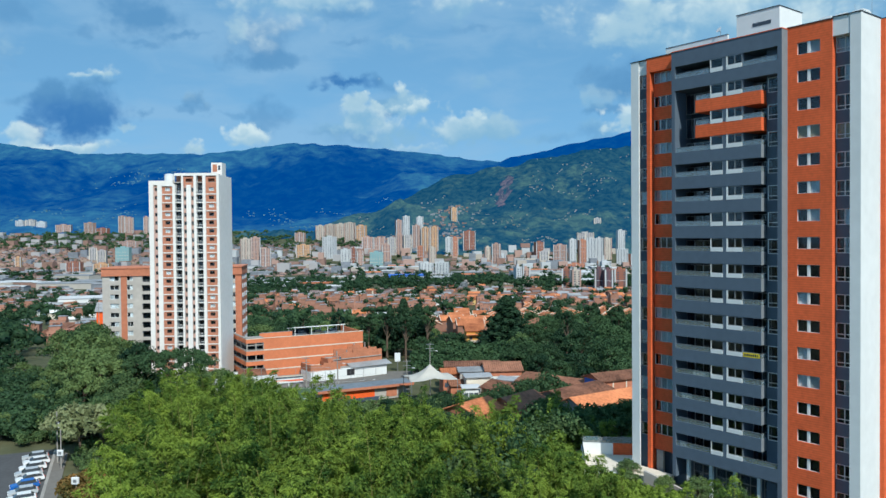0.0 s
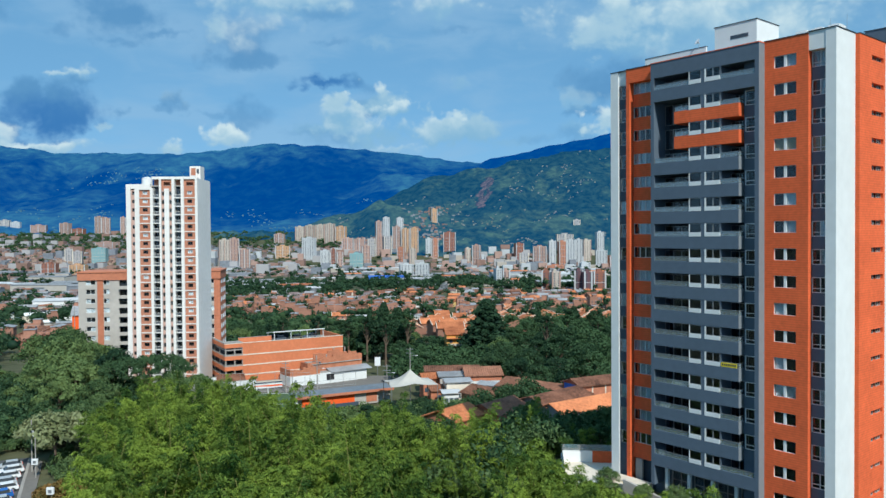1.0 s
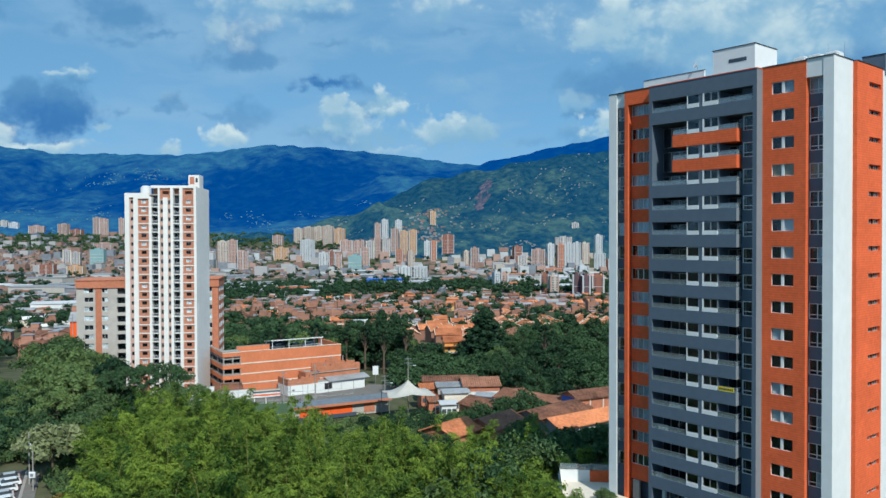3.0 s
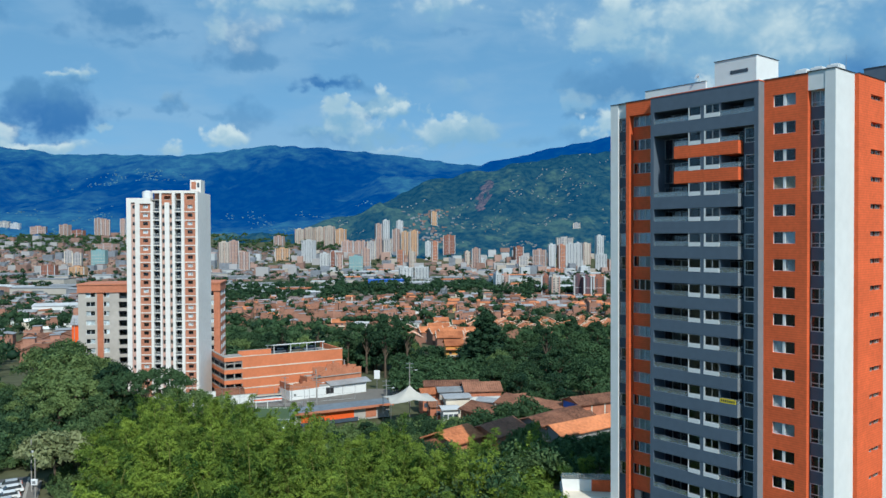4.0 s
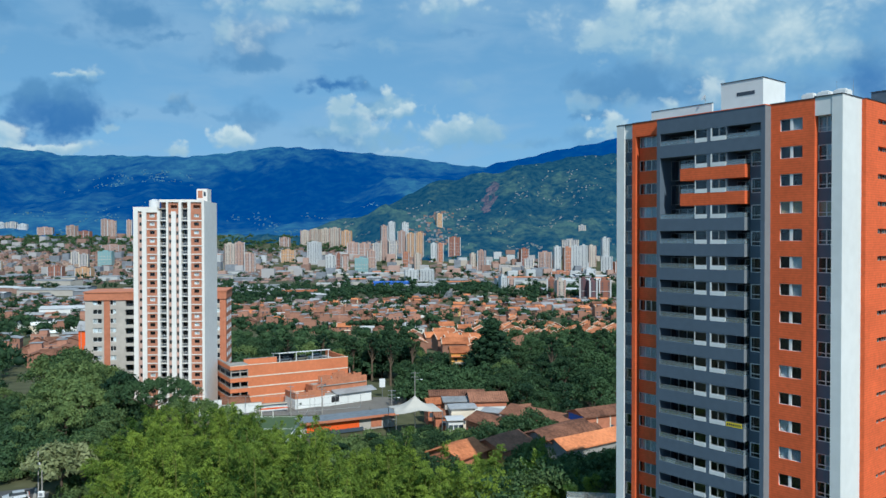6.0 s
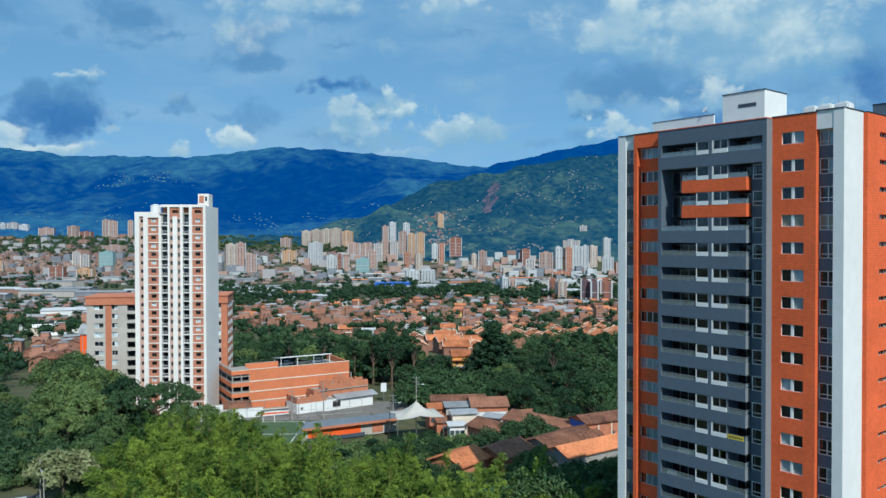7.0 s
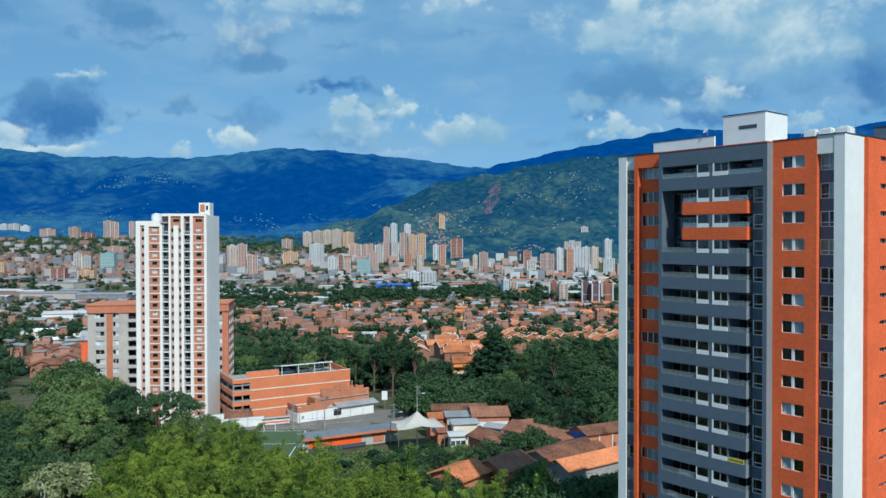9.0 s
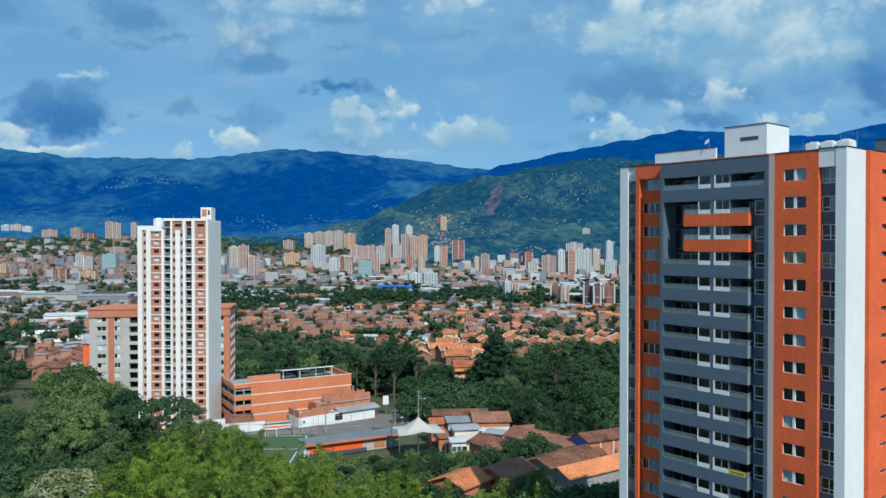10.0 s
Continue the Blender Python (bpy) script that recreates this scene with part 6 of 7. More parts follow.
def warehouse(x, y, w, d, h, wall, roof, turn, label):
    o = thing("warehouse", pose(x, y, ground_z(x, y) - 2, 0, 0, turn), label, "warehouse", "warehouses in the valley")
    part("wall", boxes((-w / 2, w / 2, 0, d, 0, h + 2)), wall, o)
    bm = bmesh.new()
    gable_roof(bm, -w / 2, w / 2, 0, d, h + 2, h * 0.18, 0.6)
    part("roof", bm, roof, o)
    part("gate", boxes((-w * 0.1, w * 0.1, -0.1, 0.02, 2, 2 + h * 0.6)), STEEL, o)


warehouse(-64, 1390, 72, 40, 9, TIN_BLUE, TIN_BLUE, 4, "wide bright blue warehouse")
for i in range(95):
    y = rng.uniform(960, 1950)
    r = rng.uniform(-0.62, 0.40)
    x = r * y
    if abs(x + 64) < 70 and 1150 < y < 1460:
        continue
    roof, tone = rng.choice(((TIN_WHITE, "white"), (TIN_WHITE, "white"), (TIN, "grey"), (TIN, "grey"), (CLAY_NEW, "orange") if r > -0.2 else (TIN, "grey")))
    warehouse(x, y, rng.uniform(28, 85), rng.uniform(18, 40), rng.uniform(6, 10), rng.choice((STYLES["white"], FAR_WALL, STONE, FAR_BRICK)), roof, rng.uniform(-12, 16), f"long low warehouse with a {tone} sheet roof")

# painted halls west of the slim tower
for x, y, w, d, h, wall, roof, label in ((-243, 482, 15, 12, 7.0, CREAM, LINE, "hall with a pale curved sheet roof"), (-214, 440, 10, 9, 5.5, STONE, LINE, "small hall with a pale sheet roof"),
                                         (-133.5, 300, 5, 8, 16.0, ORANGE_PAINT, TIN, "bright orange-red painted building beside the grey block"), (-290, 610, 34, 18, 9, WHITE, TIN_WHITE, "white hall with a bright roof")):
    warehouse(x, y, w, d, h, wall, roof, 12, label)

# houses of the town: a few are built, the others are copies
TOWN = "houses of the town"
kinds = []
for i, (sx, sy, h, rise, wall, roof, label, two) in enumerate((
        (9, 8, 5.6, 2.0, TOWN_BRICK, CLAY_NEW, "two-storey brick house with an orange tile roof", True), (8, 9, 5.4, 1.8, ROSE, CLAY, "two-storey brick house with a brown tile roof", True),
        (11, 8, 3.4, 2.0, TOWN_BRICK, CLAY, "low brick house with a clay tile roof", False), (8, 8, 6.0, 0.7, ROSE, TIN, "raw brick house with a flat roof", True),
        (10, 9, 5.6, 2.2, CREAM, CLAY_NEW, "cream house with an orange tile roof", True), (9, 9, 5.6, 0.6, WHITE, TIN_WHITE, "white house with a flat sheet roof", True),
        (9, 8, 5.6, 1.9, OCHRE, CLAY_NEW, "yellow house with an orange tile roof", True), (12, 9, 6.2, 2.2, ROSE, CLAY_NEW, "terraced brick house with an orange tile roof", True))):
    x, y = -60 + i * 17, 505 + (i % 3) * 22
    kinds.append(house(pose(x, y, ground_z(x, y), 0, 0, 6), sx, sy, h, rise, wall, roof, label, TOWN, windows=2, two=two))
    if i in (0, 7):
        for gx_ in (-0.4, sx + 0.4):
            for ye in (-0.5, sy + 0.5):
                bm = bmesh.new()
                tube(bm, (gx_, ye, h - rise * 0.1), (gx_, sy / 2, h + rise + 0.12), 0.16, 0.16, 4)
                part("verge", bm, CREAM, kinds[-1], "pale verge of the gable")
        part("balcony", boxes((sx * 0.5, sx * 0.95, -0.9, 0.0, 2.7, 3.3)), CREAM, kinds[-1], "pale balcony")


def brick_block(m, sx, sy, h, wall, roof, label):
    """A raw brick town house grown floor by floor: flat roof, parapet, one room more on top, windows floor by floor."""
    o = thing("house", m, label, "house", TOWN)
    part("wall", boxes((0, sx, 0, sy, -6.5, h)), wall, o)
    part("roof", boxes((0.2, sx - 0.2, 0.2, sy - 0.2, h, h + 0.12)), roof, o)
    part("parapet", boxes((0, sx, 0, 0.18, h, h + 0.8), (0, 0.18, 0.18, sy, h, h + 0.8), (sx - 0.18, sx, 0.18, sy, h, h + 0.8)), wall, o)
    part("top_room", boxes((sx * 0.45, sx - 0.3, sy * 0.4, sy - 0.2, h + 0.12, h + 2.5)), wall, o)
    part("top_roof", boxes((sx * 0.45 - 0.3, sx, sy * 0.4 - 0.3, sy, h + 2.5, h + 2.62)), TIN, o, "grey sheet roof")
    for k in range(int(h / 2.7)):
        for i in range(2):
            x = sx * (0.27 + 0.46 * i)
            part("window", boxes((x - 0.55, x + 0.55, -0.06, 0.03, k * 2.7 + 0.9, k * 2.7 + 2.1)), CHARCOAL, o, "dark window")
        part("floor_band", boxes((-0.05, sx + 0.05, -0.08, 0.0, k * 2.7 + 2.45, k * 2.7 + 2.65)), CONCRETE, o, "concrete floor edge")
    return o


for i, (sx, sy, h, wall, roof, label) in enumerate(((7, 8, 8.1, ROSE, CONCRETE, "three-storey raw brick house with a flat roof"), (8, 8, 5.6, TOWN_BRICK, FAR_ROOF, "two-storey raw brick house with a flat roof"),
                                                    (6.5, 8, 8.4, TOWN_BRICK, TIN, "narrow three-storey brick house with a roof room"))):
    x, y = -40 + i * 21, 580 + i * 9
    kinds.append(brick_block(pose(x, y, ground_z(x, y), 0, 0, 4), sx, sy, h, wall, roof, label))
spots = []


def free(x, y, gap):
    if any((x - a) ** 2 + (y - b) ** 2 < gap * gap for a, b in spots):
        return False
    spots.append((x, y))
    return True


def town(count, r0, r1, y0, y1, choice, gap, turn):
    made = 0
    for _ in range(count * 12):
        y = y0 + (y1 - y0) * rng.random() ** 0.85
        x = rng.uniform(r0, r1) * y
        if made < count and free(x, y, gap):
            copy_thing(kinds[rng.choice(choice)], pose(x, y, ground_z(x, y) - 0.3, 0, 0, turn + rng.choice((0, 0, 90, -90)) + rng.uniform(-9, 9)))
            made += 1


for j, row_y in enumerate((412, 436, 462, 490, 520)):
    x = 0.083 * row_y + 3 * (j % 2)
    while x < 0.275 * row_y:
        y = row_y + (x - 0.17 * row_y) * 0.22 + rng.uniform(-1.2, 1.2)
        if rng.random() < 0.88 and free(x, y, 8):
            copy_thing(kinds[7 if rng.random() < 0.8 else 0], pose(x, y, ground_z(x, y) - 0.3 + rng.uniform(-0.4, 0.4), 0, 0, 102 + rng.uniform(-3, 3)))
        x += 9.6
town(16, -0.005, 0.055, 345, 440, (0, 7, 7), 9.5, 12)
town(130, -0.27, 0.09, 500, 720, (0, 1, 8, 9, 10, 3, 5, 6, 8, 9, 10, 8, 2), 8.8, 5)
town(22, 0.06, 0.27, 560, 720, (0, 8, 7, 9), 11, 8)
town(34, -0.545, -0.425, 300, 430, (1, 2, 2, 3, 9), 9.5, 18)
town(56, -0.62, -0.36, 430, 760, (1, 2, 3, 5, 9, 8, 10), 10.5, 18)


def many_boxes(name, count, area, size, mats, label, on, roofs=(), tall=(3.5, 7)):
    """Far small houses, too many to count: walls and a pitched top each, one mesh a colour."""
    sets, caps = [bmesh.new() for _ in mats], {m.name: bmesh.new() for m in roofs}
    for _ in range(count):
        x, y = area()
        bm = sets[rng.randrange(len(mats))]
        w_, d_, h_ = rng.uniform(*size), rng.uniform(*size), rng.uniform(*tall)
        z = on(x, y) - 1.5
        box(bm, x - w_ / 2, x + w_ / 2, y - d_ / 2, y + d_ / 2, z, z + h_, "z")
        if roofs:
            rm, up = roofs[rng.randrange(len(roofs))], h_ * 0.28
            a, b, c, d = (x - w_ / 2 - 0.4, y - d_ / 2 - 0.4, z + h_), (x + w_ / 2 + 0.4, y - d_ / 2 - 0.4, z + h_), (x + w_ / 2 + 0.4, y + d_ / 2 + 0.4, z + h_), (x - w_ / 2 - 0.4, y + d_ / 2 + 0.4, z + h_)
            e, f = (x - w_ / 2 - 0.4, y, z + h_ + up), (x + w_ / 2 + 0.4, y, z + h_ + up)
            top = caps[rm.name]
            face(top, a, b, f, e), face(top, c, d, e, f), face(top, a, e, d), face(top, b, c, f)
    for bm, mat in [*zip(sets, mats), *((caps[m.name], m) for m in roofs)]:
        tagged(new(name, mesh_of(name, bm, mat)), label, "houses", kind="stuff")


many_boxes("town_rows", 420, lambda: (lambda y: (rng.uniform(-0.29, 0.28) * y, y))(rng.uniform(690, 930)), (7, 12), (ROSE, TOWN_BRICK, CREAM, TOWN_BRICK, ROSE), "closely packed brick houses with tile and sheet roofs", ground_z, (CLAY, FAR_ROOF, CLAY_NEW, TIN))
many_boxes("town_rows", 260, lambda: (lambda y: (rng.uniform(-0.62, -0.33) * y, y))(rng.uniform(560, 1000)), (7, 13), (ROSE, FAR_WALL, STONE), "packed brick and pale houses west of the tower", ground_z, (CLAY, FAR_ROOF, TIN))
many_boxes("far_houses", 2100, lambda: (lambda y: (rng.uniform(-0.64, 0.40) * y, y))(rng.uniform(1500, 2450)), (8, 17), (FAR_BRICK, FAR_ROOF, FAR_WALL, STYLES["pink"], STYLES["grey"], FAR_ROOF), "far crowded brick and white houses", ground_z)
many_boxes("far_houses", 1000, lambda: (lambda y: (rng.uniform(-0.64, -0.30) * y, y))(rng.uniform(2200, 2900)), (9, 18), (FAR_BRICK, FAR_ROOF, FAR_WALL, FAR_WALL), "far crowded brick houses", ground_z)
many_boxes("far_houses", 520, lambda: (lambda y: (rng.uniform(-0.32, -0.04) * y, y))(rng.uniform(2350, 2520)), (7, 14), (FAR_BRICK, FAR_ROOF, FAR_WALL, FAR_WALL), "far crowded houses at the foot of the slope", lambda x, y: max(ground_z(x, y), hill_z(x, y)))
many_boxes("slope_houses", 190, lambda: (rng.gauss(-285, 48), rng.uniform(2330, 2560)), (7, 13), (FAR_BRICK, FAR_ROOF, STYLES["pink"]), "brick houses stacked up the lower slope", lambda x, y: max(ground_z(x, y), hill_z(x, y)))
many_boxes("slope_houses", 110, lambda: (rng.gauss(20, 40), rng.uniform(2420, 2720)), (6, 11), (FAR_BRICK, FAR_ROOF, FAR_WALL), "brick houses round the tower on the hillside", hill_z)
many_boxes("far_houses", 1100, lambda: (lambda y: (rng.uniform(-0.66, -0.40) * y, y))(rng.uniform(1950, 2500)), (7, 13), (STYLES["pink"], FAR_BRICK, SUNNY_FAR, FAR_BRICK), "far crowded sunlit brick houses", ground_z, tall=(4, 9))


many_boxes("mid_rise_blocks", 210, lambda: (lambda y: (rng.uniform(-0.30, 0.28) * y, y))(rng.uniform(1750, 2400)), (14, 30), (STYLES["pink"], STYLES["white"], STYLES["grey"], FAR_BRICK, FAR_WALL, STYLES["cream"]), "crowded mid-rise blocks and halls round the far towers", ground_z, tall=(9, 24))
many_boxes("mid_rise_blocks", 90, lambda: (lambda y: (rng.uniform(-0.62, -0.34) * y, y))(rng.uniform(1750, 2900)), (14, 30), (FAR_WALL, STYLES["grey"], FAR_BRICK), "crowded mid-rise blocks in the western valley", ground_z, tall=(9, 24))


def clustered(draw, size, least, seed, stray=0.02):
    """A place drawn again and again until it falls in a settled patch."""
    while True:
        x, y = draw()
        if noise.noise(Vector((x / size, y / size * 1.3, seed))) > least or rng.random() < stray:
            return x, y


# distance haze is painted into these walls as a blue-green tint
PALE_FAR = material("hazy_blue_far_wall", (0.085, 0.20, 0.27), 0.95, 0.5, 0.05, 0.01, 0.0)
SAND_FAR = material("hazy_sandy_far_wall", (0.16, 0.20, 0.20), 0.95, 0.4, 0.05, 0.01, 0.0)
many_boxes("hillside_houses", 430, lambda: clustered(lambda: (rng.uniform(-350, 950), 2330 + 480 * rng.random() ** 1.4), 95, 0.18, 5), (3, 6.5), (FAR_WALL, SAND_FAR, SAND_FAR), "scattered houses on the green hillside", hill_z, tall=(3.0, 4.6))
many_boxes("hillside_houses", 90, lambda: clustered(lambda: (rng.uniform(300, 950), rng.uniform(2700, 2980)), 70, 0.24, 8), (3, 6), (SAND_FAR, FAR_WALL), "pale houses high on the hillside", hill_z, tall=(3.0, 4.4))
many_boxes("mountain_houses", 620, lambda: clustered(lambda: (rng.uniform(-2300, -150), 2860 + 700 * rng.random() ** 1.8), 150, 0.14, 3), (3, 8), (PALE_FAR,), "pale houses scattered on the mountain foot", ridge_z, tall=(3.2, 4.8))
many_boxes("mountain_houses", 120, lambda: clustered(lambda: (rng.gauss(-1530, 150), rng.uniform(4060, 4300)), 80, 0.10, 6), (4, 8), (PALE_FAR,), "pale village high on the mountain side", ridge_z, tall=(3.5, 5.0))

# ---- trees ----


def leaf_mesh(name, centres, normals, size, mat, rgen, long=1.25, fold=0.2):
    """One mesh of pointed leaves (sprays of leaves) at the given places."""
    n = len(centres)
    c, nn = np.asarray(centres, float), np.asarray(normals, float)
    nn = nn / np.maximum(np.linalg.norm(nn, axis=1, keepdims=True), 1e-6)
    t = np.cross(nn, rgen.normal(size=(n, 3)))
    t /= np.maximum(np.linalg.norm(t, axis=1, keepdims=True), 1e-6)
    b = np.cross(nn, t)
    s = (size * rgen.uniform(0.6, 1.35, (n, 1)))
    drop = nn * s * fold
    v = np.stack([c - t * s * long * 0.5 - drop + b * s * 0.35, c + t * s * long * 0.6 - drop, c - t * s * long * 0.3 - b * s * 0.55], 1).reshape(-1, 3)
    me = bpy.data.meshes.new(name)
    me.from_pydata(v.tolist(), [], [(3 * i, 3 * i + 1, 3 * i + 2) for i in range(n)])
    me.materials.append(mat)
    return me


def crown_points(rgen, puffs, per, low=-0.35):
    """Leaf places and normals over a cloud of rounded clumps (centre, radius)."""
    cs, ns = [], []
    for (cx, cy, cz), r in puffs:
        d = rgen.normal(size=(per, 3))
        d /= np.linalg.norm(d, axis=1, keepdims=True)
        d = d[d[:, 2] > low - 0.3 * rgen.random(len(d))]
        rad = r * rgen.uniform(0.62, 1.10, (len(d), 1))
        cs.append(np.array([[cx, cy, cz]]) + d * rad * np.array([[1, 1, 0.8]]))
        ns.append(d + rgen.normal(scale=0.36, size=d.shape))
    return np.concatenate(cs), np.concatenate(ns)


ICO_V, ICO_F = [], []
for a, b in ((1, 1.618), (-1, 1.618), (1, -1.618), (-1, -1.618)):
    ICO_V += [(0, a, b), (a, b, 0), (b, 0, a)]
ICO_V = np.array(ICO_V) / 1.902
for i, j, k in itertools.combinations(range(12), 3):
    if max(np.linalg.norm(ICO_V[p] - ICO_V[q]) for p, q in ((i, j), (j, k), (i, k))) < 1.06:
        ICO_F.append((i, j, k) if np.dot(np.cross(ICO_V[j] - ICO_V[i], ICO_V[k] - ICO_V[i]), ICO_V[i]) > 0 else (i, k, j))


def clump_cores(me, puffs, rgen, share=0.8):
    """Adds the dense twiggy middle of each clump, an uneven lump, to a mesh of leaves."""
    n0 = len(me.vertices)
    co = np.empty(n0 * 3)
    me.vertices.foreach_get("co", co)
    faces_ = [tuple(p.vertices) for p in me.polygons]
    new_v, new_f = [co.reshape(-1, 3)], []
    for i, (c, r) in enumerate(puffs):
        new_v.append(np.array(c) + ICO_V * r * share * rgen.uniform(0.72, 1.08, (12, 1)) * np.array([1, 1, 0.8]))
        new_f += [tuple(n0 + i * 12 + k for k in f) for f in ICO_F]
    mat = me.materials[0]
    out = bpy.data.meshes.new(me.name)
    out.from_pydata(np.concatenate(new_v).tolist(), [], faces_ + new_f)
    out.materials.append(mat)
    out.polygons.foreach_set("use_smooth", [False] * len(faces_) + [True] * len(new_f))
    bpy.data.meshes.remove(me)
    return out


def broadleaf(seed, h, spread, mat, leaf, puff_n, per, label, low=0.35, flat_top=False, column=False):
    """A tree > trunk with limbs, crown of leaf clumps with gaps. Built at the origin."""
    rgen, rr = np.random.default_rng(seed), random.Random(seed)
    o = thing("tree", pose(0, 0, 0), label, "tree", "trees")
    puffs = []
    for i in range(puff_n):
        a, f = i * 2.399 + rr.uniform(-0.3, 0.3), math.sqrt((i + 0.5) / puff_n)
        if flat_top:
            r = spread * f
            z = h * (0.95 - 0.10 * f * f + rr.choice((-0.14, -0.05, 0.0, 0.02)) + rr.uniform(-0.02, 0.02))
            size = spread * rr.uniform(0.08, 0.15)
        elif column:
            z = h * (0.18 + 0.80 * (i + 0.5) / puff_n)
            r = spread * (1 - (i / puff_n) ** 1.5) * rr.uniform(0.3, 0.9)
            size = spread * rr.uniform(0.25, 0.42) * (1.05 - 0.6 * i / puff_n)
        else:
            r = spread * f * rr.uniform(0.75, 1.1)
            z = h * (low + (1 - low) * (0.86 * math.sqrt(max(0.0, 1 - 0.85 * f * f)) + rr.uniform(-0.14, 0.08)))
            size = spread * rr.uniform(0.22, 0.40)
        puffs.append(((r * math.cos(a), r * math.sin(a), z), size))
    bm = bmesh.new()
    tube(bm, (0, 0, -1.0), (0, 0, h * 0.45), h * 0.028, h * 0.018, 7)
    tube(bm, (0, 0, h * 0.45), (0, 0, h * 0.8), h * 0.018, h * 0.008, 6)
    for (x, y, z), _ in puffs[:: max(1, puff_n // 9)]:
        tube(bm, (0, 0, min(z * 0.6, h * 0.5)), (x * 0.9, y * 0.9, z), h * 0.011, h * 0.003, 5)
    part("trunk", bm, BARK, o)
    c, n = crown_points(rgen, puffs, per)
    part("crown", leaf_mesh("crown", c, n, leaf, mat, rgen), None, o)
    return o


def bamboo(seed, h, plumes, per):
    """A clump of bamboo > culms, dense leaf plumes that arch outwards and hang at the tip."""
    rgen, rr = np.random.default_rng(seed), random.Random(seed)
    o = thing("bamboo_clump", pose(0, 0, 0), "clump of tall yellow-green bamboo with feathery arching plumes", "bamboo", "bamboo grove")
    bm, cs, ts = bmesh.new(), [], []
    for i in range(plumes):
        a = i * 2.399 + rr.uniform(-0.5, 0.5)
        out = np.array([math.cos(a), math.sin(a), 0.0])
        base = out * rr.uniform(0.1, 0.9)
        lean, top = rr.uniform(0.3, 4.2), h * rr.uniform(0.60, 1.12)
        droop = rr.uniform(0.05, 0.26) * top
        fat = rr.uniform(0.75, 1.25)
        curve = lambda s: base + out * lean * s ** 2.0 + np.array([0, 0, 1.0]) * (top * s - droop * s ** 5)
        for s0, s1 in ((0, 0.35), (0.35, 0.7), (0.7, 1.0)):
            tube(bm, curve(s0), curve(s1), 0.07 * (1 - s0 * 0.7), 0.07 * (1 - s1 * 0.8), 4)
        # tufts along the culm, widest two thirds of the way up, each a small hanging fan
        for j in range(per):
            s = 0.40 + 0.62 * rr.random() ** 0.75
            mid, ang = curve(s), rr.uniform(0, 2 * math.pi)
            reach = fat * (0.78 * math.sin(min(1, max(0, (s - 0.2) / 0.9)) * math.pi) ** 0.8 + 0.12) * rr.uniform(0.45, 1.0)
            d = np.array([math.cos(ang), math.sin(ang), rr.uniform(-0.3, 0.35)])
            q = mid + d * reach - np.array([0, 0, 0.30 * reach * reach])
            m = 16
            cs.append(q + rgen.normal(scale=(0.17, 0.17, 0.13), size=(m, 3)))
            ts.append(d * 0.9 + out * 0.35 + np.array([0, 0, -0.55]) + rgen.normal(scale=0.38, size=(m, 3)))
    tagged(part("culm", bm, CULM, o), kind="stuff")
    c, t = np.concatenate(cs), np.concatenate(ts)
    t /= np.linalg.norm(t, axis=1, keepdims=True)
    b = np.cross(t, rgen.normal(size=t.shape) * 0.6 + np.array([0, 0, 1.0]))
    b /= np.maximum(np.linalg.norm(b, axis=1, keepdims=True), 1e-3)
    n = len(c)
    ln, wd = rgen.uniform(0.22, 0.44, (n, 1)), rgen.uniform(0.05, 0.085, (n, 1))
    v = np.stack([c + b * wd, c + t * ln, c - b * wd], 1).reshape(-1, 3)
    me = bpy.data.meshes.new("foliage")
    me.from_pydata(v.tolist(), [], [(3 * i, 3 * i + 1, 3 * i + 2) for i in range(n)])
    me.materials.append(BAMBOO_LEAF)
    part("foliage", me, None, o)
    return o


def plant(proto, used, x, y, scale, sink=0.4, z=None, wide=1.0):
    """The prototype itself at its first place, a copy at the next."""
    m = pose(x, y, (ground_z(x, y) if z is None else z) - sink, 0, 0, rng.uniform(0, 360))
    if proto.name not in used:
        used.add(proto.name)
        proto.matrix_world = m @ Matrix.Diagonal((scale * wide, scale * wide, scale, 1))
        return proto
    ob = copy_thing(proto, m)
    ob.scale = (scale * wide * rng.uniform(0.92, 1.08), scale * wide * rng.uniform(0.92, 1.08), scale)
    return ob


used = set()
rng = random.Random(21)
CLUMPS = [bamboo(s, 14.0, 8, 52) for s in (1, 2, 3, 4, 5, 6)]
EDGE_R = (-0.46, -0.41, -0.345, -0.27, -0.21, -0.152, -0.093, -0.048, 0.025, 0.10, 0.173, 0.23, 0.30)
EDGE_Y = (122, 135, 165, 171, 156, 149, 145, 136, 124, 119, 108, 98, 78)
spots = []
for _ in range(5000):
    y = rng.uniform(60, 172)
    r = rng.uniform(-0.46, 0.30)
    x = r * y
    if r < -0.405 - 0.0006 * (y - 120) and y < 150 and r < -0.42 or math.hypot(x + 53.5, y - 112.5) < 6 or y > float(np.interp(r, EDGE_R, EDGE_Y)) or (x > 15 and 78 < y < 99) or x > 24 or not free(x, y, 4.7):
        continue
    top = 2.4 - (2.8 * min(1, max(0, (y - 114) / 14)) if -0.215 < r < -0.04 else 0) - max(0, y - 103) * (0.088 if x < -8 else 0.165) + 4.2 * noise.noise(Vector((x / 9, y / 9, 2))) + rng.uniform(-2.2, 1.3) - max(0, x - 8) * 0.12
    size = max(0.8, (top - ground_z(x, y)) / 14.0)
    plant(rng.choice(CLUMPS), used, x, y, size, 0.0, top - 14.0 * size)

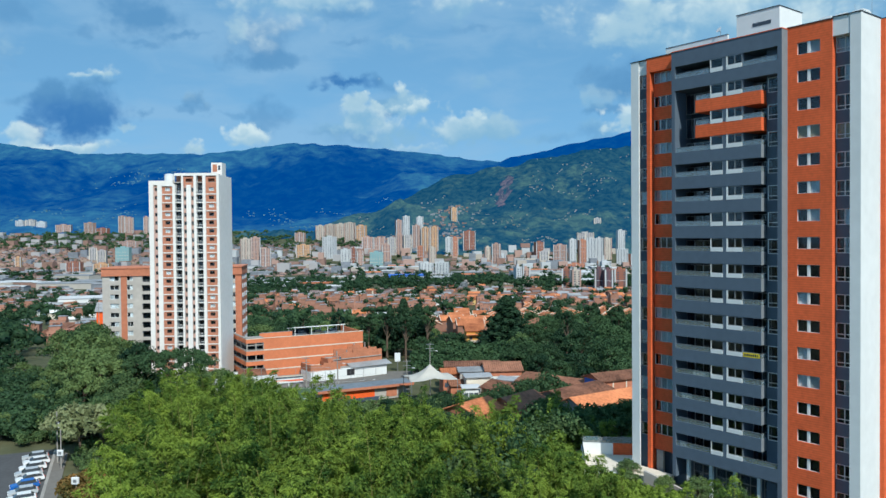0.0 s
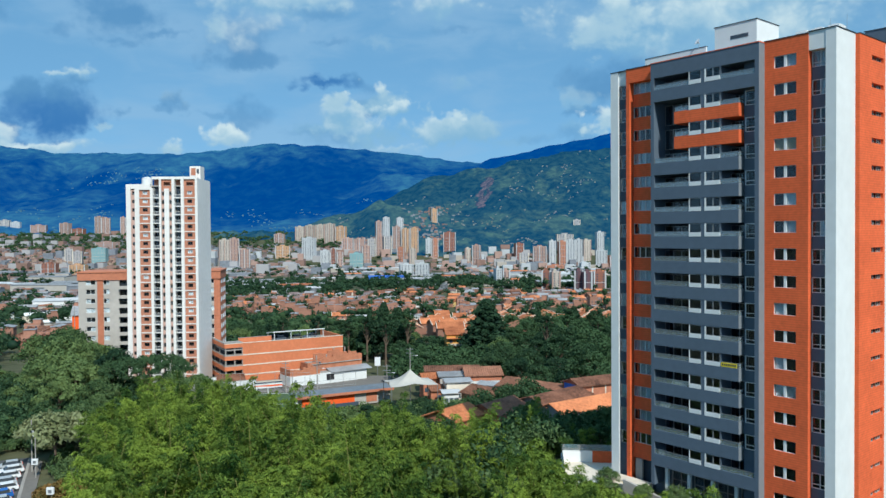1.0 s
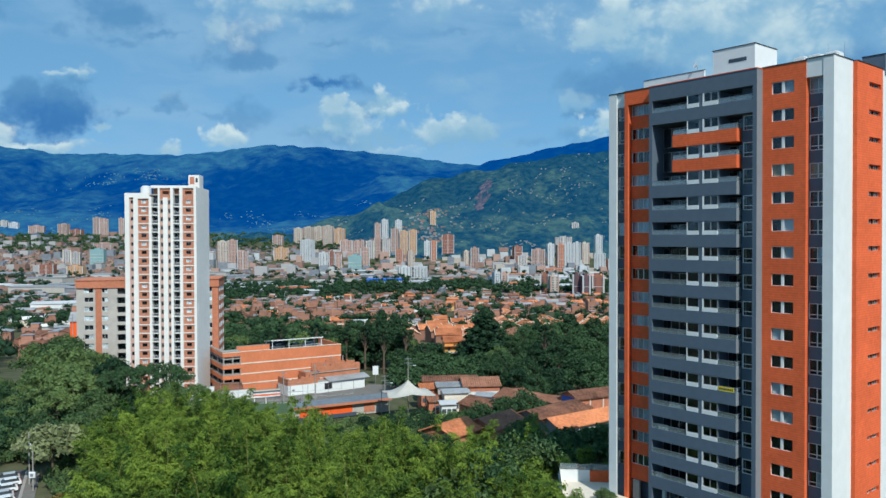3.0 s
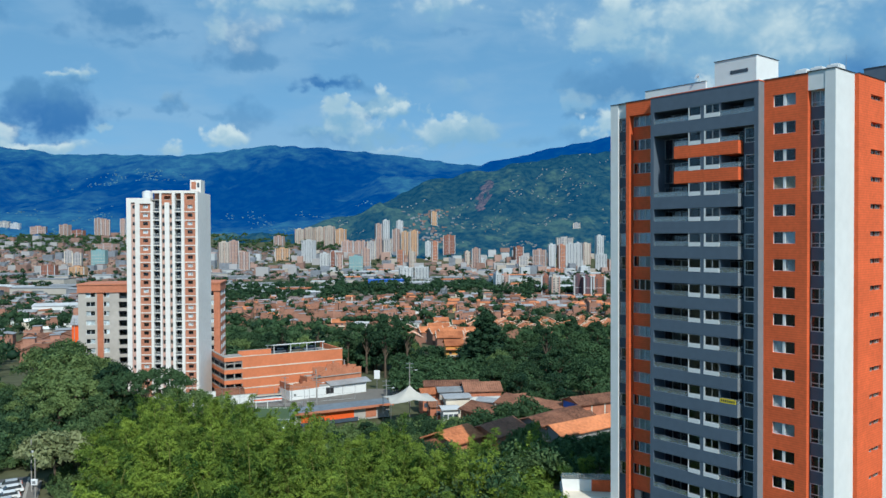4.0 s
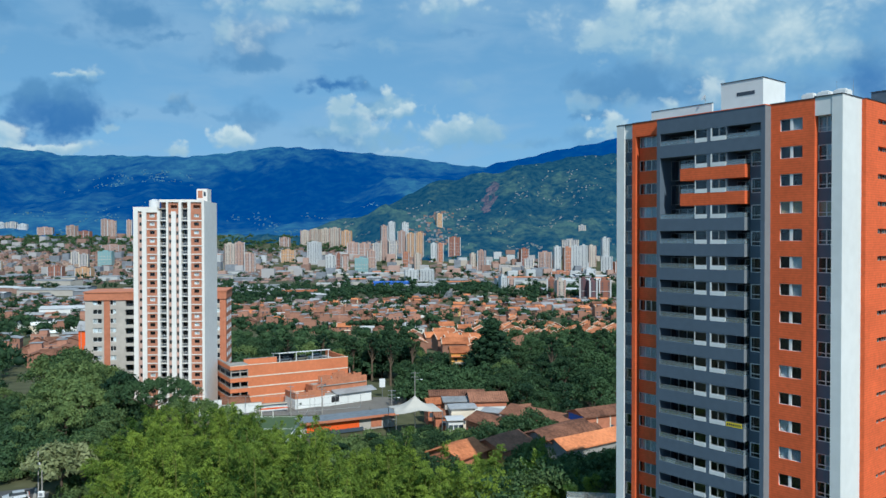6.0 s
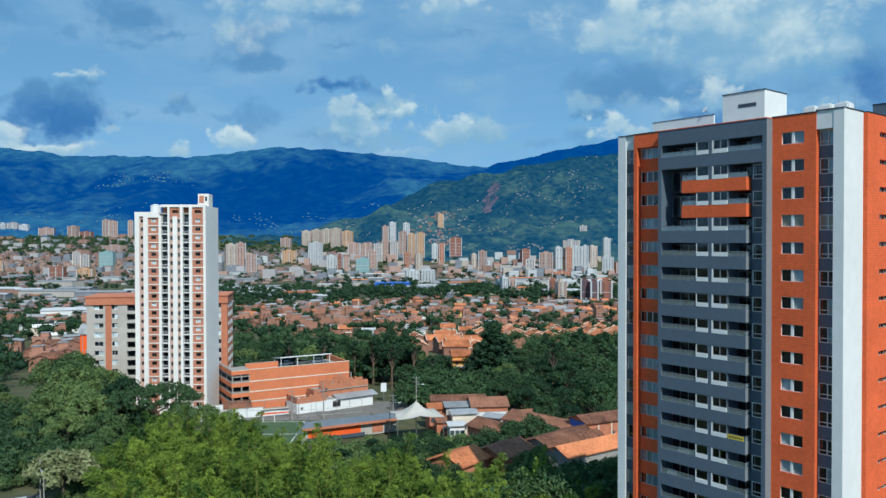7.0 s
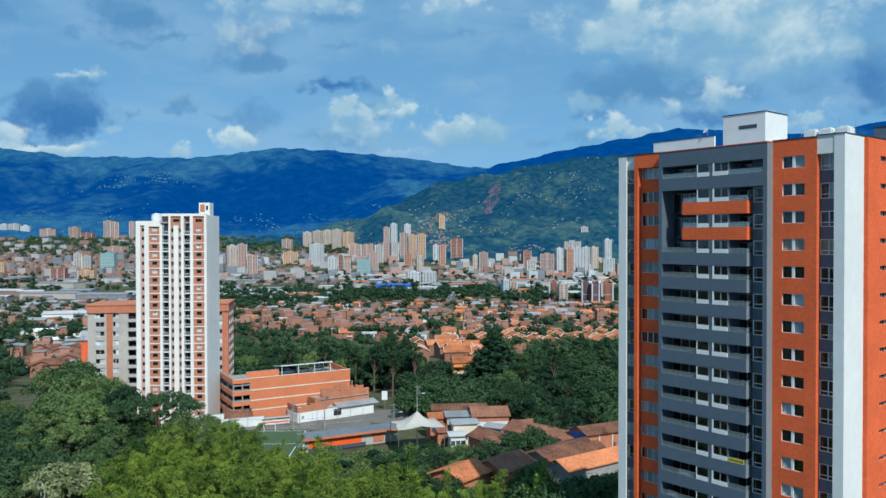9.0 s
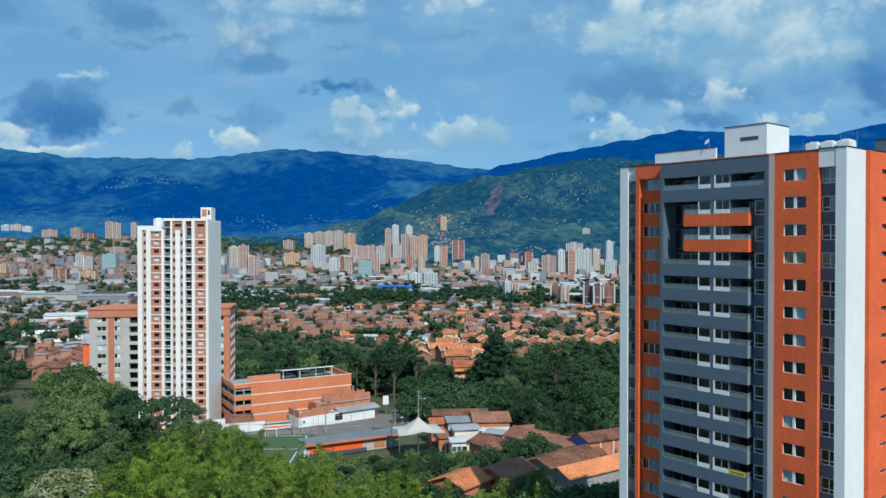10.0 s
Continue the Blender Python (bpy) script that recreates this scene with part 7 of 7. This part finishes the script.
for x, y, top in ((12.5, 73, 0.6), (15, 70, 1.6), (17.5, 74, 0.8), (19.5, 70.5, 1.9), (21.5, 74.5, 1.2), (24, 71, 2.2), (26, 75, 1.0), (28, 70, 2.0), (30, 66.5, 2.6), (22.5, 66, 3.0), (18, 66, 3.2), (13.5, 66, 3.2), (26, 65, 3.4), (15.5, 77, 0.0), (12.5, 80, -0.8), (19.5, 79, -1.2), (23.5, 79, -0.6), (14, 92, -1.6), (15.2, 88, -1.4), (16.5, 83.5, -1.2), (11.5, 96.5, -2.0), (13.6, 98.5, -2.6), (9.5, 91, -0.6), (11.5, 86, -0.4), (18.5, 85, -2.0), (12, 103, -2.4), (14.5, 105.5, -2.8), (10, 107, -2.4), (12.5, 110, -3.0), (16.3, 102, -3.0), (8.5, 101, -1.4), (15.5, 96, -2.6), (9.8, 112, -3.2), (15, 110, -3.6)):
    plant(rng.choice(CLUMPS), used, x, y, 0.85, 0.0, top - 0.85 * 14.0)

GREEN = "broad green tree with a dense rounded crown"
TREES = [broadleaf(s, 14, 6.0, LEAF, 0.50, 30, 150, GREEN) for s in (31, 32, 33)]
DARK = [broadleaf(s, 16, 6.2, LEAF_DARK, 0.52, 30, 150, "tall dark green tree with a dense crown") for s in (41, 42, 43)]
FLAT = broadleaf(51, 12.6, 10.5, LEAF_DARK, 0.40, 90, 110, "wide flat-topped tree with thin layered branches", flat_top=True)
COLUMN = broadleaf(61, 25, 7.6, LEAF_CONIFER, 0.70, 72, 170, "very tall dark conifer-like tree", column=True)
SLENDER = [broadleaf(s, 19, 2.8, LEAF_DARK, 0.42, 20, 130, "tall slender tree with a thin pale trunk and a high crown", low=0.55) for s in (91, 92)]
PALE = broadleaf(71, 7.5, 4.2, LEAF_PALE, 0.42, 22, 190, "rounded tree with silvery pale leaves")
RUST = broadleaf(81, 5.0, 3.0, LEAF_RUST, 0.38, 16, 150, "shrub with rusty orange-brown leaves")

# dark trees beside the bamboo
spots = []
for _ in range(1500):
    y = rng.uniform(148, 222)
    r = rng.uniform(-0.62, -0.40)
    x = r * y
    if y < 165 and r > -0.43 or r < -0.54 and y < 153 or not free(x, y, 7.0):
        continue
    top = float(np.interp(r, (-0.62, -0.535, -0.50, -0.475, -0.45, -0.43, -0.40), (-11, -8, -3.5, 1.5, 3.5, 1.5, -3))) - (208 - y) * 0.11 + rng.uniform(-4.0, 1.0)
    proto = rng.choice(TREES * 5 + DARK)
    plant(proto, used, x, y, max(0.4, (top - ground_z(x, y)) / (14.5 if proto in TREES else 16.5)))
for x, y, top in ((-58, 180, -4.2), (-53, 183, -5.5), (-48, 183, -7.0), (-44, 181, -8.5)):
    plant(rng.choice(TREES), used, x, y, (top - ground_z(x, y)) / 14.5)
plant(FLAT, used, -66.8, 187.5, 1.0, z=-15.0)
plant(DARK[0], used, -77.5, 193, 0.92)
plant(COLUMN, used, 23.4, 276, 1.0, z=-21.5, wide=1.5)
for x, y, s in ((-13.5, 268, 0.82), (-8.5, 272, 0.74), (-19, 276, 0.66), (46, 300, 0.6), (58, 290, 0.7), (70, 300, 0.62)):
    plant(COLUMN, used, x, y, s)
plant(PALE, used, -66.6, 140.0, 1.42, z=-15.2)
for x, y, s in ((-55.0, 114.5, 1.0), (-52.4, 111.0, 0.9), (-57.0, 118.0, 0.8), (-53.5, 115.5, 1.1)):
    plant(RUST, used, x, y, s)

# wooded belt between the club and the town
spots = [(16.5, 300), (16, 292), (-13.4, 229), (23.6, 158)]
for _ in range(2500):
    y = rng.uniform(236, 335)
    r = rng.uniform(-0.28, 0.25)
    x = r * y
    if y < 266 and r < -0.045 or 0.015 < r < 0.075 and 216 < y < 305 or -0.012 < r < 0.062 or 0.065 < r < 0.10 and y < 283 or not free(x, y, 8.4):
        continue
    proto = rng.choice(TREES + DARK + DARK)
    plant(proto, used, x, y, rng.choice((rng.uniform(0.30, 0.55), rng.uniform(0.6, 0.95))) * (0.85 if r < -0.1 else 0.82), wide=rng.uniform(0.85, 1.15))
for x, y, s in ((-9, 266, 0.95), (-16, 268, 0.9), (-24, 275, 0.85), (42, 262, 0.65), (47, 255, 0.8), (54, 262, 0.9), (52, 240, 0.75), (40, 232, 0.6)):
    plant(rng.choice(DARK), used, x, y, s)
for x, y, s in ((-12, 250, 0.82), (-5, 256, 0.95), (-19, 262, 0.85), (-26, 268, 0.8), (40, 244, 0.9), (46, 236, 0.75), (58, 250, 0.85), (52, 268, 0.95), (-38, 278, 0.85), (-52, 286, 0.8), (62, 276, 0.9)):
    plant(rng.choice(SLENDER), used, x, y, s)
# trees round the near houses
for x, y, top in ((21.7, 157.0, -3.8), (18.6, 159.0, -5.2), (24.6, 155.5, -5.4), (11.8, 150, -4.6), (9.0, 152, -5.6), (14.2, 148.5, -6.0), (18.2, 123, 0.6), (16.2, 125.5, -1.0), (1.0, 125, -3.9), (4.0, 122.5, -3.5), (7.2, 121.5, -3.4), (10.2, 120.5, -3.3), (12.8, 123.5, -4.0), (14.5, 121, -2.5), (20, 119, -2.5), (23, 122, -3), (26, 118, -3), (21, 113, -3.5), (25, 111, -3), (28, 114, -2.5), (18, 109, -4), (22, 105, -4), (13.5, 117, -3), (-3, 126, -5.4), (6, 118, -3.8), (2, 120, -4.2), (30, 123, -3.5), (27, 106, -3.5), (33, 128, -4.5), (-3, 160, -9.0), (-6.5, 163, -9.5), (-10, 159, -9.5), (-14, 158, -10), (-18, 160, -10.5), (-22, 165, -11), (-12, 168, -10.5), (-7, 170, -10.5), (0, 170, -9.5), (4, 168, -10), (2, 158, -8), (6, 160, -8.2), (10, 157, -8.6), (-1, 152, -8.6), (14, 155, -7.5),
                  (42, 190, -3), (50, 200, -2), (45, 210, -4), (36, 200, -6), (30, 195, -7), (26, 205, -7), (30, 215, -6), (40, 220, -3), (50, 225, -2), (20, 212, -6), (24, 222, -5), (14, 205, -8), (34, 182, -6.5), (43, 176, -5), (27, 186, -8), (10, 214, -8), (4, 222, -9)):
    proto = rng.choice(TREES + DARK if y < 170 else DARK)
    plant(proto, used, x, y, max(0.3, (top - ground_z(x, y)) / 14.5), wide=0.6 if y < 131 else 1.0)
# planting at the tower's foot
for x, y, top in ((27, 79, 0.6), (29.5, 76, 0.8), (24.5, 82, -0.2), (21, 84, -1.2), (31.5, 72, 0.4), (22, 88, -1.6), (18, 86, -1.5), (34, 68, -0.5)):
    plant(TREES[1], used, x, y, max(0.2, (top - ground_z(x, y)) / 14.5))


def woods(name, count, area, size, leaf, per, mat, label, on=ground_z):
    """Far trees that nobody could count, as one mesh of leaf clumps."""
    rgen, cs, ns, cores = np.random.default_rng(count), [], [], []
    for _ in range(count):
        x, y = area()
        s = rng.uniform(*size)
        z = on(x, y)
        puffs = [((x + rng.uniform(-1, 1) * s * 0.5, y + rng.uniform(-1, 1) * s * 0.5, z + s * rng.uniform(0.45, 0.95)), s * rng.uniform(0.3, 0.5)) for _ in range(4)]
        cores += puffs
        c, n = crown_points(rgen, puffs, per // 2)
        cs.append(c), ns.append(n)
    crown_ = leaf_mesh(name, np.concatenate(cs), np.concatenate(ns), leaf, mat, rgen)
    if leaf > 0.8:
        crown_ = clump_cores(crown_, cores, rgen, 0.62)
    tagged(new(name, crown_), label, "trees", kind="stuff")


woods("belt_trees", 70, lambda: (lambda y: (rng.choice((rng.uniform(-0.27, -0.03), rng.uniform(0.09, 0.26))) * y, y))(rng.uniform(330, 430)), (5, 10), 0.9, 160, LEAF_DARK, "trees at the edge of the town")
woods("town_trees", 430, lambda: (lambda y: (rng.uniform(-0.62, 0.30) * y, y))(rng.uniform(430, 900)), (5, 11), 1.1, 60, LEAF_DARK, "trees scattered between the houses of the town")
woods("valley_trees", 400, lambda: (lambda y: (rng.uniform(-0.30, 0.30) * y, y))(rng.uniform(900, 1180)), (9, 15), 1.8, 56, LEAF_DARK, "dark belt of trees across the valley")
woods("far_trees", 560, lambda: (lambda y: (rng.uniform(-0.64, 0.42) * y, y))(rng.uniform(1180, 2500)), (8, 15), 2.4, 28, LEAF_DARK, "far trees between the buildings of the city")
woods("west_trees", 75, lambda: (lambda y: ((rng.uniform(-0.66, -0.54) if y < 440 or rng.random() < 0.4 else rng.uniform(-0.60, -0.37)) * y, y))(rng.uniform(270, 560)), (6, 11), 1.1, 100, LEAF_DARK, "trees and bushes on the western slope")
woods("undergrowth", 300, lambda: (lambda y: (rng.uniform(-0.64, -0.35) * y, y))(rng.uniform(150, 206)), (3, 5.5), 0.6, 130, LEAF_DARK, "dense undergrowth between the trees")
woods("undergrowth", 110, lambda: (lambda y: (rng.uniform(0.07, 0.26) * y, y))(rng.uniform(206, 300)), (3, 6), 0.75, 120, LEAF_DARK, "dense undergrowth of the wooded belt")
woods("undergrowth", 130, lambda: (lambda y: (rng.uniform(-0.27, -0.06) * y, y))(rng.uniform(262, 335)), (4, 8), 0.85, 120, LEAF_DARK, "dense undergrowth behind the garage")
woods("undergrowth", 150, lambda: (lambda y: (rng.uniform(-0.035, 0.075) * y, y))(rng.uniform(216, 262)), (3, 5.5), 0.75, 120, LEAF_DARK, "low bushes behind the club")
woods("undergrowth", 90, lambda: (rng.uniform(11, 33), rng.uniform(99, 127)), (2.5, 4), 0.42, 170, LEAF, "dense bushes below the tower")
woods("undergrowth", 70, lambda: (rng.uniform(-28, 8), rng.uniform(150, 174)), (2.5, 4.5), 0.42, 170, LEAF, "bushes below the clubhouse")
woods("far_trees", 900, lambda: (lambda y: (rng.uniform(-0.64, 0.0) * y, y))(rng.uniform(2400, 2900)), (9, 17), 3.0, 28, LEAF_DARK, "far trees on the rising ground", lambda x, y: max(ground_z(x, y), ridge_z(x, y) if y > 2750 else -99))
woods("undergrowth", 170, lambda: (lambda y: (rng.uniform(-0.36, 0.13) * y, y))(rng.uniform(84, 140)), (4, 7), 0.45, 130, LEAF, "shaded bushes under the bamboo")
woods("undergrowth", 90, lambda: (lambda y: (rng.uniform(-0.015, 0.068) * y, y))(rng.uniform(264, 340)), (2.0, 4.0), 0.6, 120, LEAF_DARK, "low shrubs in front of the terraced houses")
woods("undergrowth", 60, lambda: (rng.uniform(9.5, 15.8), rng.uniform(80, 99)), (2.0, 3.2), 0.30, 240, BAMBOO_LEAF, "dense bushes beside the pool terrace")
woods("undergrowth", 46, lambda: (lambda f: (17.5 + 14 * f, 84.5 - 15.5 * f + rng.uniform(-4, 0.5)))(rng.random()), (1.5, 2.4), 0.28, 240, BAMBOO_LEAF, "bushes planted along the tower's foot")
woods("undergrowth", 55, lambda: (lambda y: (rng.uniform(-0.67, -0.545) * y, y))(rng.uniform(196, 330)), (4, 7.5), 0.8, 120, LEAF_DARK, "dense bushes on the western slope")
woods("undergrowth", 46, lambda: (lambda y: (rng.uniform(-0.475, -0.425) * y, y))(rng.uniform(121, 146)), (1.2, 2.6), 0.30, 170, LEAF, "low green bushes beside the footpath")
woods("undergrowth", 34, lambda: (lambda y: (rng.uniform(-0.56, -0.47) * y, y))(rng.uniform(147, 160)), (1.4, 2.8), 0.32, 150, LEAF, "low bushes behind the car park")
